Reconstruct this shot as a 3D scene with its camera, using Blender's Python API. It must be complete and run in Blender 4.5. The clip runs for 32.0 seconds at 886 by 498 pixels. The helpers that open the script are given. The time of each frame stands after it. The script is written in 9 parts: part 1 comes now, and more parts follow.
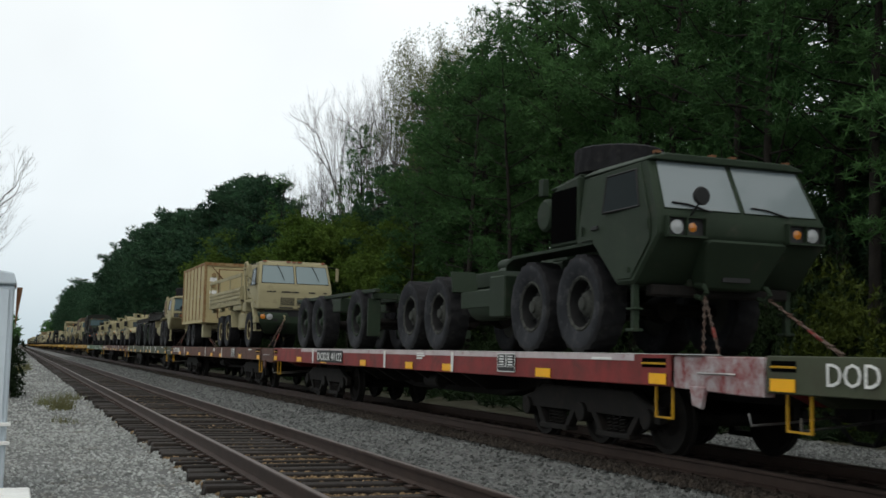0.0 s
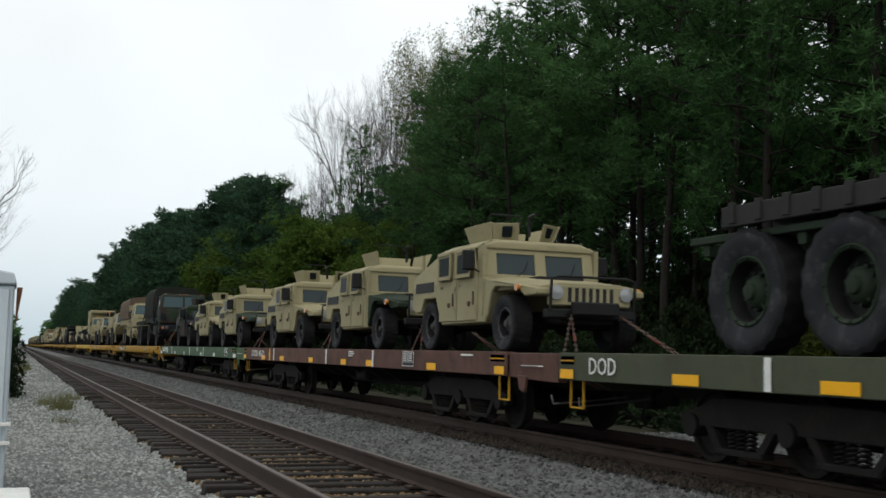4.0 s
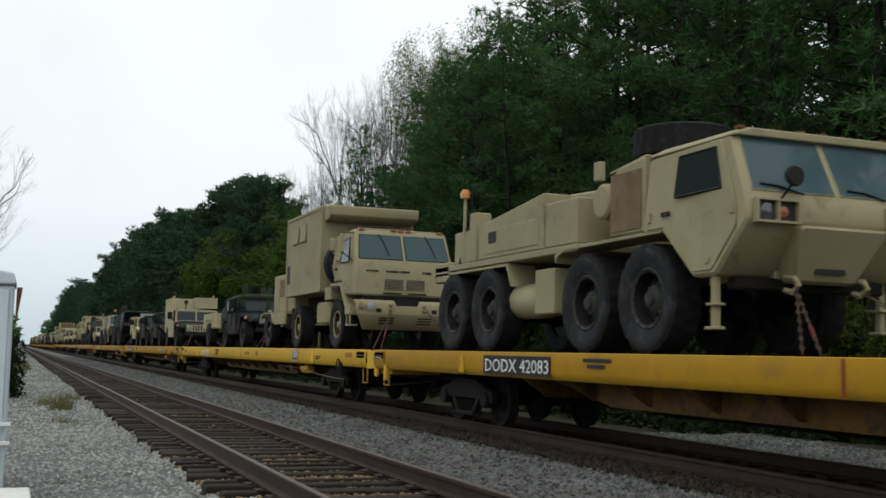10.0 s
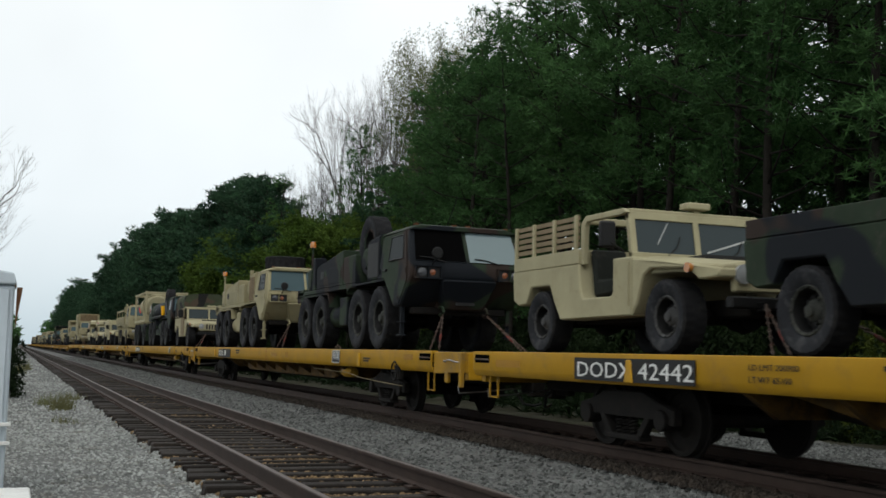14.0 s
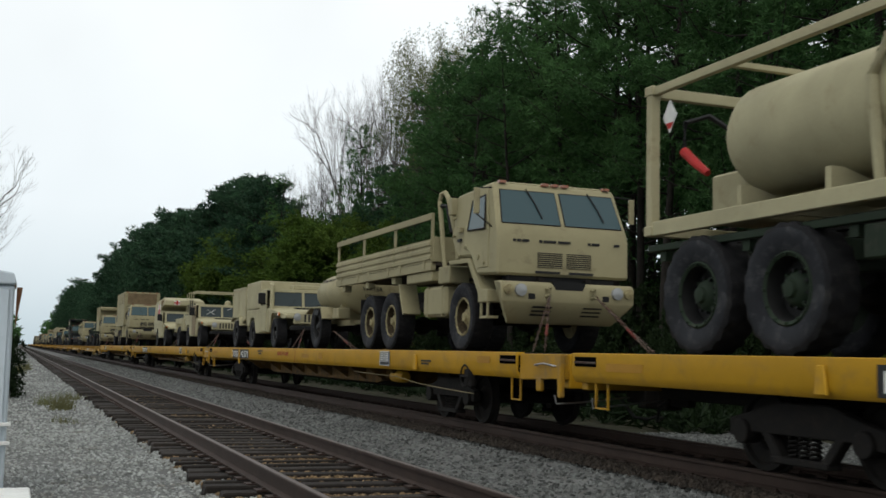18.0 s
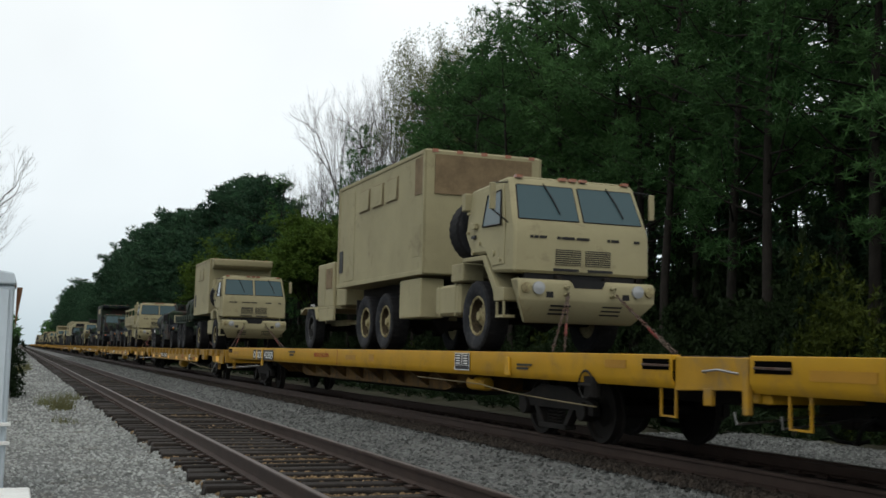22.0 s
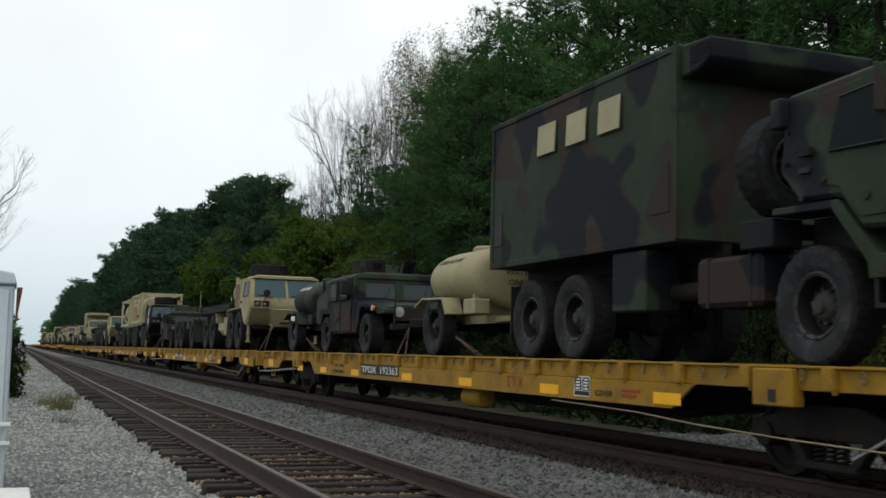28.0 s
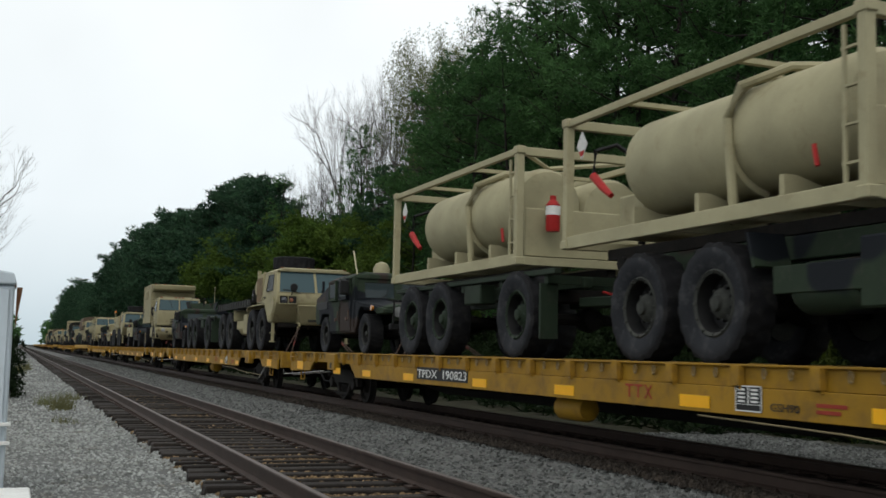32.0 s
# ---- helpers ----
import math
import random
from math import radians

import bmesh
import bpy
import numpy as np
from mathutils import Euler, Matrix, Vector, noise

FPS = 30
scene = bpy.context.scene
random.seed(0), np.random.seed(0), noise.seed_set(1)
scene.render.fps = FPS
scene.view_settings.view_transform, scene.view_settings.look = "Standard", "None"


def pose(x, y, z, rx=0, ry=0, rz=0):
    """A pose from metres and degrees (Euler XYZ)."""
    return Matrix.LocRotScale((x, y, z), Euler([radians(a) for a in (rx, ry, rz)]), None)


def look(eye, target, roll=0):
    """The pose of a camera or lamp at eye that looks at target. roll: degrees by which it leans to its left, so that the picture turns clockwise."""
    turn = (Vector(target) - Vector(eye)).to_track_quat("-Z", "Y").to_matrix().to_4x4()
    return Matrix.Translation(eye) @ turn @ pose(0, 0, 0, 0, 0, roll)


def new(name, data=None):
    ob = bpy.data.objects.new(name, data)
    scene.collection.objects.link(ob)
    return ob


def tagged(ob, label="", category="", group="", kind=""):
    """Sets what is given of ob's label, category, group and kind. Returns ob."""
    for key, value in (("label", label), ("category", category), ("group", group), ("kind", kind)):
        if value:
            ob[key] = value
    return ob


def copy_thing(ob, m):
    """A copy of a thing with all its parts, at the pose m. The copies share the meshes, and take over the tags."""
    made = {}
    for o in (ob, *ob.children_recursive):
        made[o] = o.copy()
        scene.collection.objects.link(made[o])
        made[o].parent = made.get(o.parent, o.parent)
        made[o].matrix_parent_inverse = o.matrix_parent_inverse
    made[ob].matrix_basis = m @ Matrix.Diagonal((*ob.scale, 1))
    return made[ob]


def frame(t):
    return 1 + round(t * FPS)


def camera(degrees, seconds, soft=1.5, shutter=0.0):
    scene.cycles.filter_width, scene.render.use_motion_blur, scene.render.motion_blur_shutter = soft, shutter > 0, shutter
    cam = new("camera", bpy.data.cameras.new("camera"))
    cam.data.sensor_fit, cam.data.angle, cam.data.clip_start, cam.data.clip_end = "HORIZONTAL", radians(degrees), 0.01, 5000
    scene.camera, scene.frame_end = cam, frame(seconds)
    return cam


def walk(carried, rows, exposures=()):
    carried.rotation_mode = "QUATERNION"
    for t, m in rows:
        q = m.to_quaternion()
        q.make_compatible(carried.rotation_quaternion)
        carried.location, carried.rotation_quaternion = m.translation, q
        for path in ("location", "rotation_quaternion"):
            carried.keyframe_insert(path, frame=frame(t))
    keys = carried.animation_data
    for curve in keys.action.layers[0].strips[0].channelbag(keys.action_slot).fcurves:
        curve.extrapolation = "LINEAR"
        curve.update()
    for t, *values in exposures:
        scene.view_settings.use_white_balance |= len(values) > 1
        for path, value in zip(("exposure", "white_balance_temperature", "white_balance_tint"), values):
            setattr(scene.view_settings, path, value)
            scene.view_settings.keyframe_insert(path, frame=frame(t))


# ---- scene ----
# camera: held still beside the line
EYE = (0.0, 0.0, 1.143)
YAW, PITCH, LEAN = 20.945, 5.418, 1.321
cam = camera(43.71, 32.0, soft=1.6, shutter=0.08)
AIM = (math.sin(radians(YAW)) * math.cos(radians(PITCH)), math.cos(radians(YAW)) * math.cos(radians(PITCH)), EYE[2] + math.sin(radians(PITCH)))
walk(cam, [(0, look(EYE, AIM, LEAN)), (32, look(EYE, AIM, LEAN))])

# plan: rails run along y, the train comes towards -y; z = 0 is the rail head
X1, X2 = 3.104, 8.179
SPEED = 15.358

# light: overcast sky with a wide pale sun behind the cloud
scene.view_settings.exposure = 0.0
world = bpy.data.worlds.new("sky")
scene.world = world
world.use_nodes = True
wt = world.node_tree
bgn = wt.nodes["Background"]
sky = wt.nodes.new("ShaderNodeTexSky")
sky.sky_type, sky.sun_disc = "NISHITA", False
sky.sun_elevation, sky.sun_rotation = radians(52), radians(200)
sky.air_density, sky.dust_density, sky.ozone_density = 1.2, 4.0, 1.0
hsv = wt.nodes.new("ShaderNodeHueSaturation")
hsv.inputs["Saturation"].default_value = 0.28
hsv.inputs["Value"].default_value = 0.16
wt.links.new(sky.outputs[0], hsv.inputs["Color"])
tcw = wt.nodes.new("ShaderNodeTexCoord")
sepw = wt.nodes.new("ShaderNodeSeparateXYZ")
wt.links.new(tcw.outputs["Generated"], sepw.inputs[0])
rampw = wt.nodes.new("ShaderNodeValToRGB")
rampw.color_ramp.elements[0].position, rampw.color_ramp.elements[0].color = 0.0, (0.62, 0.74, 0.80, 1)
rampw.color_ramp.elements[1].position, rampw.color_ramp.elements[1].color = 0.30, (1.03, 1.08, 1.09, 1)
mid = rampw.color_ramp.elements.new(0.12)
mid.color = (0.94, 1.02, 1.06, 1)
wt.links.new(sepw.outputs["Z"], rampw.inputs[0])
noisew = wt.nodes.new("ShaderNodeTexNoise")
noisew.inputs["Scale"].default_value = 3.0
noisew.inputs["Detail"].default_value = 4.0
wt.links.new(tcw.outputs["Generated"], noisew.inputs["Vector"])
mapw = wt.nodes.new("ShaderNodeMapRange")
mapw.inputs["From Min"].default_value, mapw.inputs["From Max"].default_value = 0.3, 0.7
mapw.inputs["To Min"].default_value, mapw.inputs["To Max"].default_value = 0.92, 1.06
wt.links.new(noisew.outputs["Fac"], mapw.inputs["Value"])
mulw = wt.nodes.new("ShaderNodeVectorMath")
mulw.operation = "SCALE"
wt.links.new(rampw.outputs["Color"], mulw.inputs[0])
wt.links.new(mapw.outputs[0], mulw.inputs["Scale"])
mixw = wt.nodes.new("ShaderNodeMix")
mixw.data_type = "RGBA"
mixw.inputs["Factor"].default_value = 0.88
wt.links.new(hsv.outputs["Color"], mixw.inputs["A"])
wt.links.new(mulw.outputs[0], mixw.inputs["B"])
wt.links.new(mixw.outputs["Result"], bgn.inputs["Color"])
bgn.inputs["Strength"].default_value = 1.0
sun = new("sun", bpy.data.lights.new("sun", "SUN"))
sun.data.energy, sun.data.angle, sun.data.color = 0.5, radians(30), (1.0, 0.97, 0.92)
sun.matrix_world = look((-20, -40, 55), (0, 0, 0))


# ---- materials ----
def material(name, col, rough=0.6, metal=0.0, var=0.25, scale=6.0, fine=90.0, bump=0.15, dirt=None, dirt_amount=0.35, rand=0.0, spec=0.18):
    """A painted or natural surface: broad stains, fine grain, dirt patches, relief."""
    m = bpy.data.materials.new(name)
    m.use_nodes = True
    nt = m.node_tree
    n, l = nt.nodes, nt.links
    b = n["Principled BSDF"]
    tc = n.new("ShaderNodeTexCoord")
    n1 = n.new("ShaderNodeTexNoise")
    n1.inputs["Scale"].default_value, n1.inputs["Detail"].default_value, n1.inputs["Roughness"].default_value = scale * 0.35, 6.0, 0.65
    l.new(tc.outputs["Object"], n1.inputs["Vector"])
    n2 = n.new("ShaderNodeTexNoise")
    n2.inputs["Scale"].default_value, n2.inputs["Detail"].default_value = fine, 3.0
    l.new(tc.outputs["Object"], n2.inputs["Vector"])
    r1 = n.new("ShaderNodeMapRange")
    r1.inputs["From Min"].default_value, r1.inputs["From Max"].default_value = 0.3, 0.7
    r1.inputs["To Min"].default_value, r1.inputs["To Max"].default_value = 1 - var, 1 + var
    l.new(n1.outputs["Fac"], r1.inputs["Value"])
    r2 = n.new("ShaderNodeMapRange")
    r2.inputs["From Min"].default_value, r2.inputs["From Max"].default_value = 0.25, 0.75
    r2.inputs["To Min"].default_value, r2.inputs["To Max"].default_value = 1 - var * 0.5, 1 + var * 0.5
    l.new(n2.outputs["Fac"], r2.inputs["Value"])
    mul = n.new("ShaderNodeMath")
    mul.operation = "MULTIPLY"
    l.new(r1.outputs[0], mul.inputs[0])
    l.new(r2.outputs[0], mul.inputs[1])
    last = mul.outputs[0]
    if rand:
        oi = n.new("ShaderNodeObjectInfo")
        r3 = n.new("ShaderNodeMapRange")
        r3.inputs["To Min"].default_value, r3.inputs["To Max"].default_value = 1 - rand, 1 + rand
        l.new(oi.outputs["Random"], r3.inputs["Value"])
        mul2 = n.new("ShaderNodeMath")
        mul2.operation = "MULTIPLY"
        l.new(last, mul2.inputs[0])
        l.new(r3.outputs[0], mul2.inputs[1])
        last = mul2.outputs[0]
    sc = n.new("ShaderNodeVectorMath")
    sc.operation = "SCALE"
    sc.inputs[0].default_value = col
    l.new(last, sc.inputs["Scale"])
    out = sc.outputs[0]
    if dirt is not None:
        n3 = n.new("ShaderNodeTexNoise")
        n3.inputs["Scale"].default_value, n3.inputs["Detail"].default_value, n3.inputs["Roughness"].default_value = scale, 8.0, 0.7
        n3.inputs["Distortion"].default_value = 0.4
        l.new(tc.outputs["Object"], n3.inputs["Vector"])
        r4 = n.new("ShaderNodeMapRange")
        r4.inputs["From Min"].default_value, r4.inputs["From Max"].default_value = 0.62 - dirt_amount * 0.35, 0.78 - dirt_amount * 0.2
        l.new(n3.outputs["Fac"], r4.inputs["Value"])
        mx = n.new("ShaderNodeMix")
        mx.data_type = "RGBA"
        mx.inputs["B"].default_value = (*dirt, 1)
        l.new(r4.outputs[0], mx.inputs["Factor"])
        l.new(out, mx.inputs["A"])
        out = mx.outputs["Result"]
    l.new(out, b.inputs["Base Color"])
    b.inputs["Roughness"].default_value, b.inputs["Metallic"].default_value = rough, metal
    b.inputs["Specular IOR Level"].default_value = spec
    if bump:
        bp = n.new("ShaderNodeBump")
        bp.inputs["Strength"].default_value, bp.inputs["Distance"].default_value = bump, 0.01
        l.new(n2.outputs["Fac"], bp.inputs["Height"])
        l.new(bp.outputs[0], b.inputs["Normal"])
    return m


def camo_material(name, cols, scale=0.9, rough=0.75):
    """Three-colour patch camouflage with soft-sprayed borders and dust."""
    m = material(name, cols[0], rough=rough, var=0.18, scale=5, dirt=(0.045, 0.043, 0.034), dirt_amount=0.2)
    nt = m.node_tree
    n, l = nt.nodes, nt.links
    b = n["Principled BSDF"]
    base = b.inputs["Base Color"].links[0].from_socket
    tc = n.new("ShaderNodeTexCoord")
    for k, (col, lo) in enumerate(((cols[1], 0.545), (cols[2], 0.55))):
        mp = n.new("ShaderNodeMapping")
        mp.inputs["Location"].default_value = (3.7 * k + 1.3, 7.1 * k, 2.9 * k)
        l.new(tc.outputs["Object"], mp.inputs["Vector"])
        t = n.new("ShaderNodeTexNoise")
        t.inputs["Scale"].default_value, t.inputs["Detail"].default_value = scale, 1.2
        l.new(mp.outputs[0], t.inputs["Vector"])
        r = n.new("ShaderNodeMapRange")
        r.inputs["From Min"].default_value, r.inputs["From Max"].default_value = lo, lo + 0.025
        l.new(t.outputs["Fac"], r.inputs["Value"])
        mx = n.new("ShaderNodeMix")
        mx.data_type = "RGBA"
        mx.inputs["B"].default_value = (*col, 1)
        l.new(r.outputs[0], mx.inputs["Factor"])
        l.new(base, mx.inputs["A"])
        base = mx.outputs["Result"]
    l.new(base, b.inputs["Base Color"])
    return m


def leaf_material(name, col, col2, trans=0.25):
    m = bpy.data.materials.new(name)
    m.use_nodes = True
    n, l = m.node_tree.nodes, m.node_tree.links
    b = n["Principled BSDF"]
    g = n.new("ShaderNodeNewGeometry")
    oi = n.new("ShaderNodeObjectInfo")
    ad = n.new("ShaderNodeMath")
    ad.operation = "MULTIPLY_ADD"
    ad.inputs[1].default_value, ad.inputs[2].default_value = 0.6, 0.0
    l.new(g.outputs["Random Per Island"], ad.inputs[0])
    ad2 = n.new("ShaderNodeMath")
    ad2.operation = "MULTIPLY_ADD"
    ad2.inputs[1].default_value = 0.4
    l.new(oi.outputs["Random"], ad2.inputs[0])
    l.new(ad.outputs[0], ad2.inputs[2])
    mx = n.new("ShaderNodeMix")
    mx.data_type = "RGBA"
    mx.inputs["A"].default_value, mx.inputs["B"].default_value = (*col, 1), (*col2, 1)
    l.new(ad2.outputs[0], mx.inputs["Factor"])
    l.new(mx.outputs["Result"], b.inputs["Base Color"])
    b.inputs["Roughness"].default_value = 0.6
    b.inputs["Specular IOR Level"].default_value = 0.08
    tr = n.new("ShaderNodeBsdfTranslucent")
    l.new(mx.outputs["Result"], tr.inputs["Color"])
    ms = n.new("ShaderNodeMixShader")
    ms.inputs[0].default_value = trans
    l.new(b.outputs[0], ms.inputs[1])
    l.new(tr.outputs[0], ms.inputs[2])
    l.new(ms.outputs[0], n["Material Output"].inputs["Surface"])
    return m


def lens_material(name, col, rough=0.08):
    m = bpy.data.materials.new(name)
    m.use_nodes = True
    b = m.node_tree.nodes["Principled BSDF"]
    b.inputs["Base Color"].default_value = (*col, 1)
    b.inputs["Roughness"].default_value = rough
    b.inputs["Coat Weight"].default_value = 0.6
    return m


DUSTYRIM = material("dusty_wheel_steel", (0.017, 0.017, 0.017), rough=0.85, var=0.3, scale=6)
RIMGREY = material("scuffed_grey_wheel_steel", (0.055, 0.055, 0.054), rough=0.7, var=0.3, scale=8)
TAN = material("tan_paint", (0.270, 0.241, 0.140), rough=0.72, var=0.12, scale=2.2, dirt=(0.175, 0.145, 0.086), dirt_amount=0.16, rand=0.05)
TAN2 = material("sun_bleached_tan_paint", (0.335, 0.305, 0.188), rough=0.75, var=0.15, scale=3, dirt=(0.25, 0.21, 0.12), dirt_amount=0.14)
OLIVE = material("dark_olive_paint", (0.015, 0.025, 0.014), rough=0.7, var=0.18, scale=4, dirt=(0.036, 0.036, 0.026), dirt_amount=0.15)
CAMO = camo_material("woodland_camouflage_paint", ((0.020, 0.032, 0.018), (0.028, 0.019, 0.015), (0.006, 0.008, 0.011)))
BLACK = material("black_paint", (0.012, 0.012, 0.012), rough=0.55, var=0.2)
RUBBER = material("tyre_rubber", (0.021, 0.022, 0.025), rough=0.85, var=0.25, scale=5, dirt=(0.060, 0.061, 0.062), dirt_amount=0.3, spec=0.1)
TREAD = material("black_tread_rubber", (0.013, 0.013, 0.014), rough=0.8, var=0.2, scale=6, dirt=(0.030, 0.029, 0.027), dirt_amount=0.3, spec=0.1)
# Dark brown that paints the shade inside the recess of tan rims
GRIME = material("brake_dust_grime", (0.040, 0.030, 0.018), rough=0.9, var=0.4, scale=14, dirt=(0.10, 0.075, 0.04), dirt_amount=0.3)
RIMCAMO = material("dusty_dark_wheel_paint", (0.036, 0.038, 0.033), rough=0.8, var=0.3, scale=10, dirt=(0.06, 0.058, 0.052), dirt_amount=0.35)
RIMTAN = material("grimy_tan_wheel_paint", (0.27, 0.235, 0.125), rough=0.75, var=0.25, scale=12, dirt=(0.11, 0.08, 0.045), dirt_amount=0.5)
STEEL = material("bare_steel", (0.30, 0.29, 0.28), rough=0.45, metal=0.9, var=0.2)
CHAIN = material("rusty_lashing_chain", (0.105, 0.080, 0.066), rough=0.65, metal=0.4, var=0.35, dirt=(0.07, 0.026, 0.016), dirt_amount=0.5)
REDPAINT = material("red_paint", (0.34, 0.020, 0.018), rough=0.45, var=0.15)
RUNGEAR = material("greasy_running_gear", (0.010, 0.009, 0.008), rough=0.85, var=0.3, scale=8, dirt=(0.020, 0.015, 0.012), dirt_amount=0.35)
CANVAS_BROWN = material("brown_canvas", (0.098, 0.072, 0.050), rough=0.95, var=0.25, scale=3, fine=260, bump=0.4, dirt=(0.135, 0.105, 0.075), dirt_amount=0.35)
CANVAS_DARK = material("dark_green_canvas", (0.017, 0.019, 0.016), rough=0.95, var=0.2, scale=4, fine=260, bump=0.4, dirt=(0.035, 0.033, 0.028), dirt_amount=0.2)
CANVAS_CAMO = camo_material("camouflage_canvas", ((0.050, 0.060, 0.036), (0.075, 0.055, 0.040), (0.018, 0.018, 0.017)), scale=1.3, rough=0.95)
YELLOW = material("yellow_wagon_paint", (0.43, 0.235, 0.013), rough=0.5, var=0.12, scale=2.2, dirt=(0.30, 0.17, 0.035), dirt_amount=0.30, rand=0.06)
YELLOW2 = material("grimy_yellow_wagon_paint", (0.275, 0.150, 0.012), rough=0.6, var=0.2, scale=2.2, dirt=(0.155, 0.088, 0.022), dirt_amount=0.4, rand=0.06)
# Grimy wagon yellow, darkened in colour for the shade below the deck
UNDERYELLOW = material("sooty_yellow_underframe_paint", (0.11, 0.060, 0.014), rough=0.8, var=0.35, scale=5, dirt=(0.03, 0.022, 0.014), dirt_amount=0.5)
OCHRE = material("dark_ochre_touch_up_paint", (0.30, 0.150, 0.014), rough=0.55, var=0.15, scale=3)
LEMON = material("fresh_lemon_yellow_paint", (0.60, 0.37, 0.03), rough=0.5, var=0.1, scale=3, dirt=(0.42, 0.25, 0.03), dirt_amount=0.2)
PEELING = material("peeling_red_paint_over_primer", (0.19, 0.035, 0.034), rough=0.7, var=0.2, scale=4.5, dirt=(0.36, 0.33, 0.33), dirt_amount=0.75)
CHALKED = material("chalky_pinkish_white_paint", (0.46, 0.40, 0.40), rough=0.8, var=0.15, scale=5, dirt=(0.24, 0.10, 0.095), dirt_amount=0.25)
YPATCH = material("reflective_yellow_patch", (0.80, 0.40, 0.01), rough=0.35, var=0.08)
REDCAR = material("red_wagon_paint", (0.20, 0.03, 0.028), rough=0.6, var=0.2, scale=2.2, dirt=(0.10, 0.03, 0.025), dirt_amount=0.5)
BROWNCAR = material("brown_wagon_paint", (0.105, 0.052, 0.04), rough=0.7, var=0.2, scale=2.2, dirt=(0.05, 0.028, 0.02), dirt_amount=0.45)
GREENCAR = material("green_wagon_paint", (0.04, 0.085, 0.036), rough=0.6, var=0.15, scale=2.2, dirt=(0.035, 0.06, 0.03), dirt_amount=0.35)
OLIVECAR = material("drab_green_wagon_paint", (0.058, 0.066, 0.040), rough=0.65, var=0.18, scale=2.2, dirt=(0.05, 0.045, 0.03), dirt_amount=0.4)
WHITEP = material("white_stencil_paint", (0.66, 0.66, 0.63), rough=0.6, var=0.15, scale=9)
# Near-black colour that stands for the darkness inside slots and openings
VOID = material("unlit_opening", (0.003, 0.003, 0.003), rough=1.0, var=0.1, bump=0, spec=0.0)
ENDYELLOW = material("grease_stained_yellow_paint", (0.33, 0.178, 0.012), rough=0.6, var=0.2, scale=3, dirt=(0.20, 0.13, 0.05), dirt_amount=0.4)
BINDER = material("chipped_dark_red_paint", (0.12, 0.020, 0.015), rough=0.6, var=0.3, scale=12, dirt=(0.10, 0.07, 0.06), dirt_amount=0.4)
PIPEWIRE = material("dull_pipe_paint", (0.20, 0.16, 0.09), rough=0.7, var=0.3)
DIMTAPE = material("grubby_white_tape", (0.40, 0.41, 0.40), rough=0.7, var=0.15)
RINGSTEEL = material("worn_ring_steel", (0.20, 0.145, 0.07), rough=0.6, metal=0.3, var=0.3)
# Stencil black; also paints the dark of recesses and holes on thin sheets
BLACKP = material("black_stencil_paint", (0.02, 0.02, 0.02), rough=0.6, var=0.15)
REDP = material("red_stencil_paint", (0.25, 0.035, 0.02), rough=0.6, var=0.2)
DOORCLOTH = material("sun_faded_brown_door_skin", (0.205, 0.162, 0.100), rough=0.85, var=0.2, scale=4, fine=200, bump=0.3)
DECK = material("weathered_deck_timber", (0.062, 0.050, 0.040), rough=0.9, var=0.3, scale=5)
AMBER = lens_material("amber_lens", (0.42, 0.14, 0.012), 0.2)
DULLAMBER = lens_material("sun_faded_marker_lens", (0.24, 0.070, 0.022), 0.35)
DARKLENS = lens_material("unlit_headlamp_glass", (0.05, 0.052, 0.058), 0.08)
HEADLIGHT = lens_material("headlamp_glass", (0.27, 0.28, 0.28), 0.08)
GLASS = lens_material("dark_window_glass", (0.012, 0.017, 0.018), 0.03)
# Teal base colour paints in the sky that the windscreen reflects
WINDSHIELD = lens_material("windscreen_glass", (0.045, 0.078, 0.086), 0.04)
SCREEN = lens_material("dark_green_screen_glass", (0.030, 0.042, 0.045), 0.05)
for g_ in (GLASS, WINDSHIELD, SCREEN):
    g_.node_tree.nodes["Principled BSDF"].inputs["Coat Weight"].default_value = 0.0
    g_.node_tree.nodes["Principled BSDF"].inputs["Specular IOR Level"].default_value = 0.16 if g_ is GLASS else 0.3
    g_.node_tree.nodes["Principled BSDF"].inputs["IOR"].default_value = 1.12 if g_ is GLASS else 1.4
FOGGED = lens_material("dusty_windscreen_glass", (0.12, 0.145, 0.15), 0.25)
MESH_GRILLE = material("brown_radiator_grille", (0.16, 0.115, 0.065), rough=0.8, var=0.25, scale=10, fine=120, bump=0.6)
RUST = material("rust_stained_steel", (0.13, 0.062, 0.03), rough=0.85, var=0.35, scale=6)
RUSTYTAN = material("rust_streaked_tan_paint", (0.27, 0.20, 0.10), rough=0.8, var=0.2, scale=3.5, dirt=(0.16, 0.065, 0.025), dirt_amount=0.62)
BOXTAN = material("pale_yellow_container_paint", (0.385, 0.325, 0.175), rough=0.7, var=0.1, scale=2.5, dirt=(0.28, 0.20, 0.095), dirt_amount=0.18)
# Paler glass: a brighter sky reflection put into the base colour
PALEGLASS = lens_material("sky_lit_windscreen_glass", (0.13, 0.18, 0.185), 0.06)
FLATRACK = material("black_flatrack_paint", (0.022, 0.022, 0.02), rough=0.7, var=0.25, scale=5)


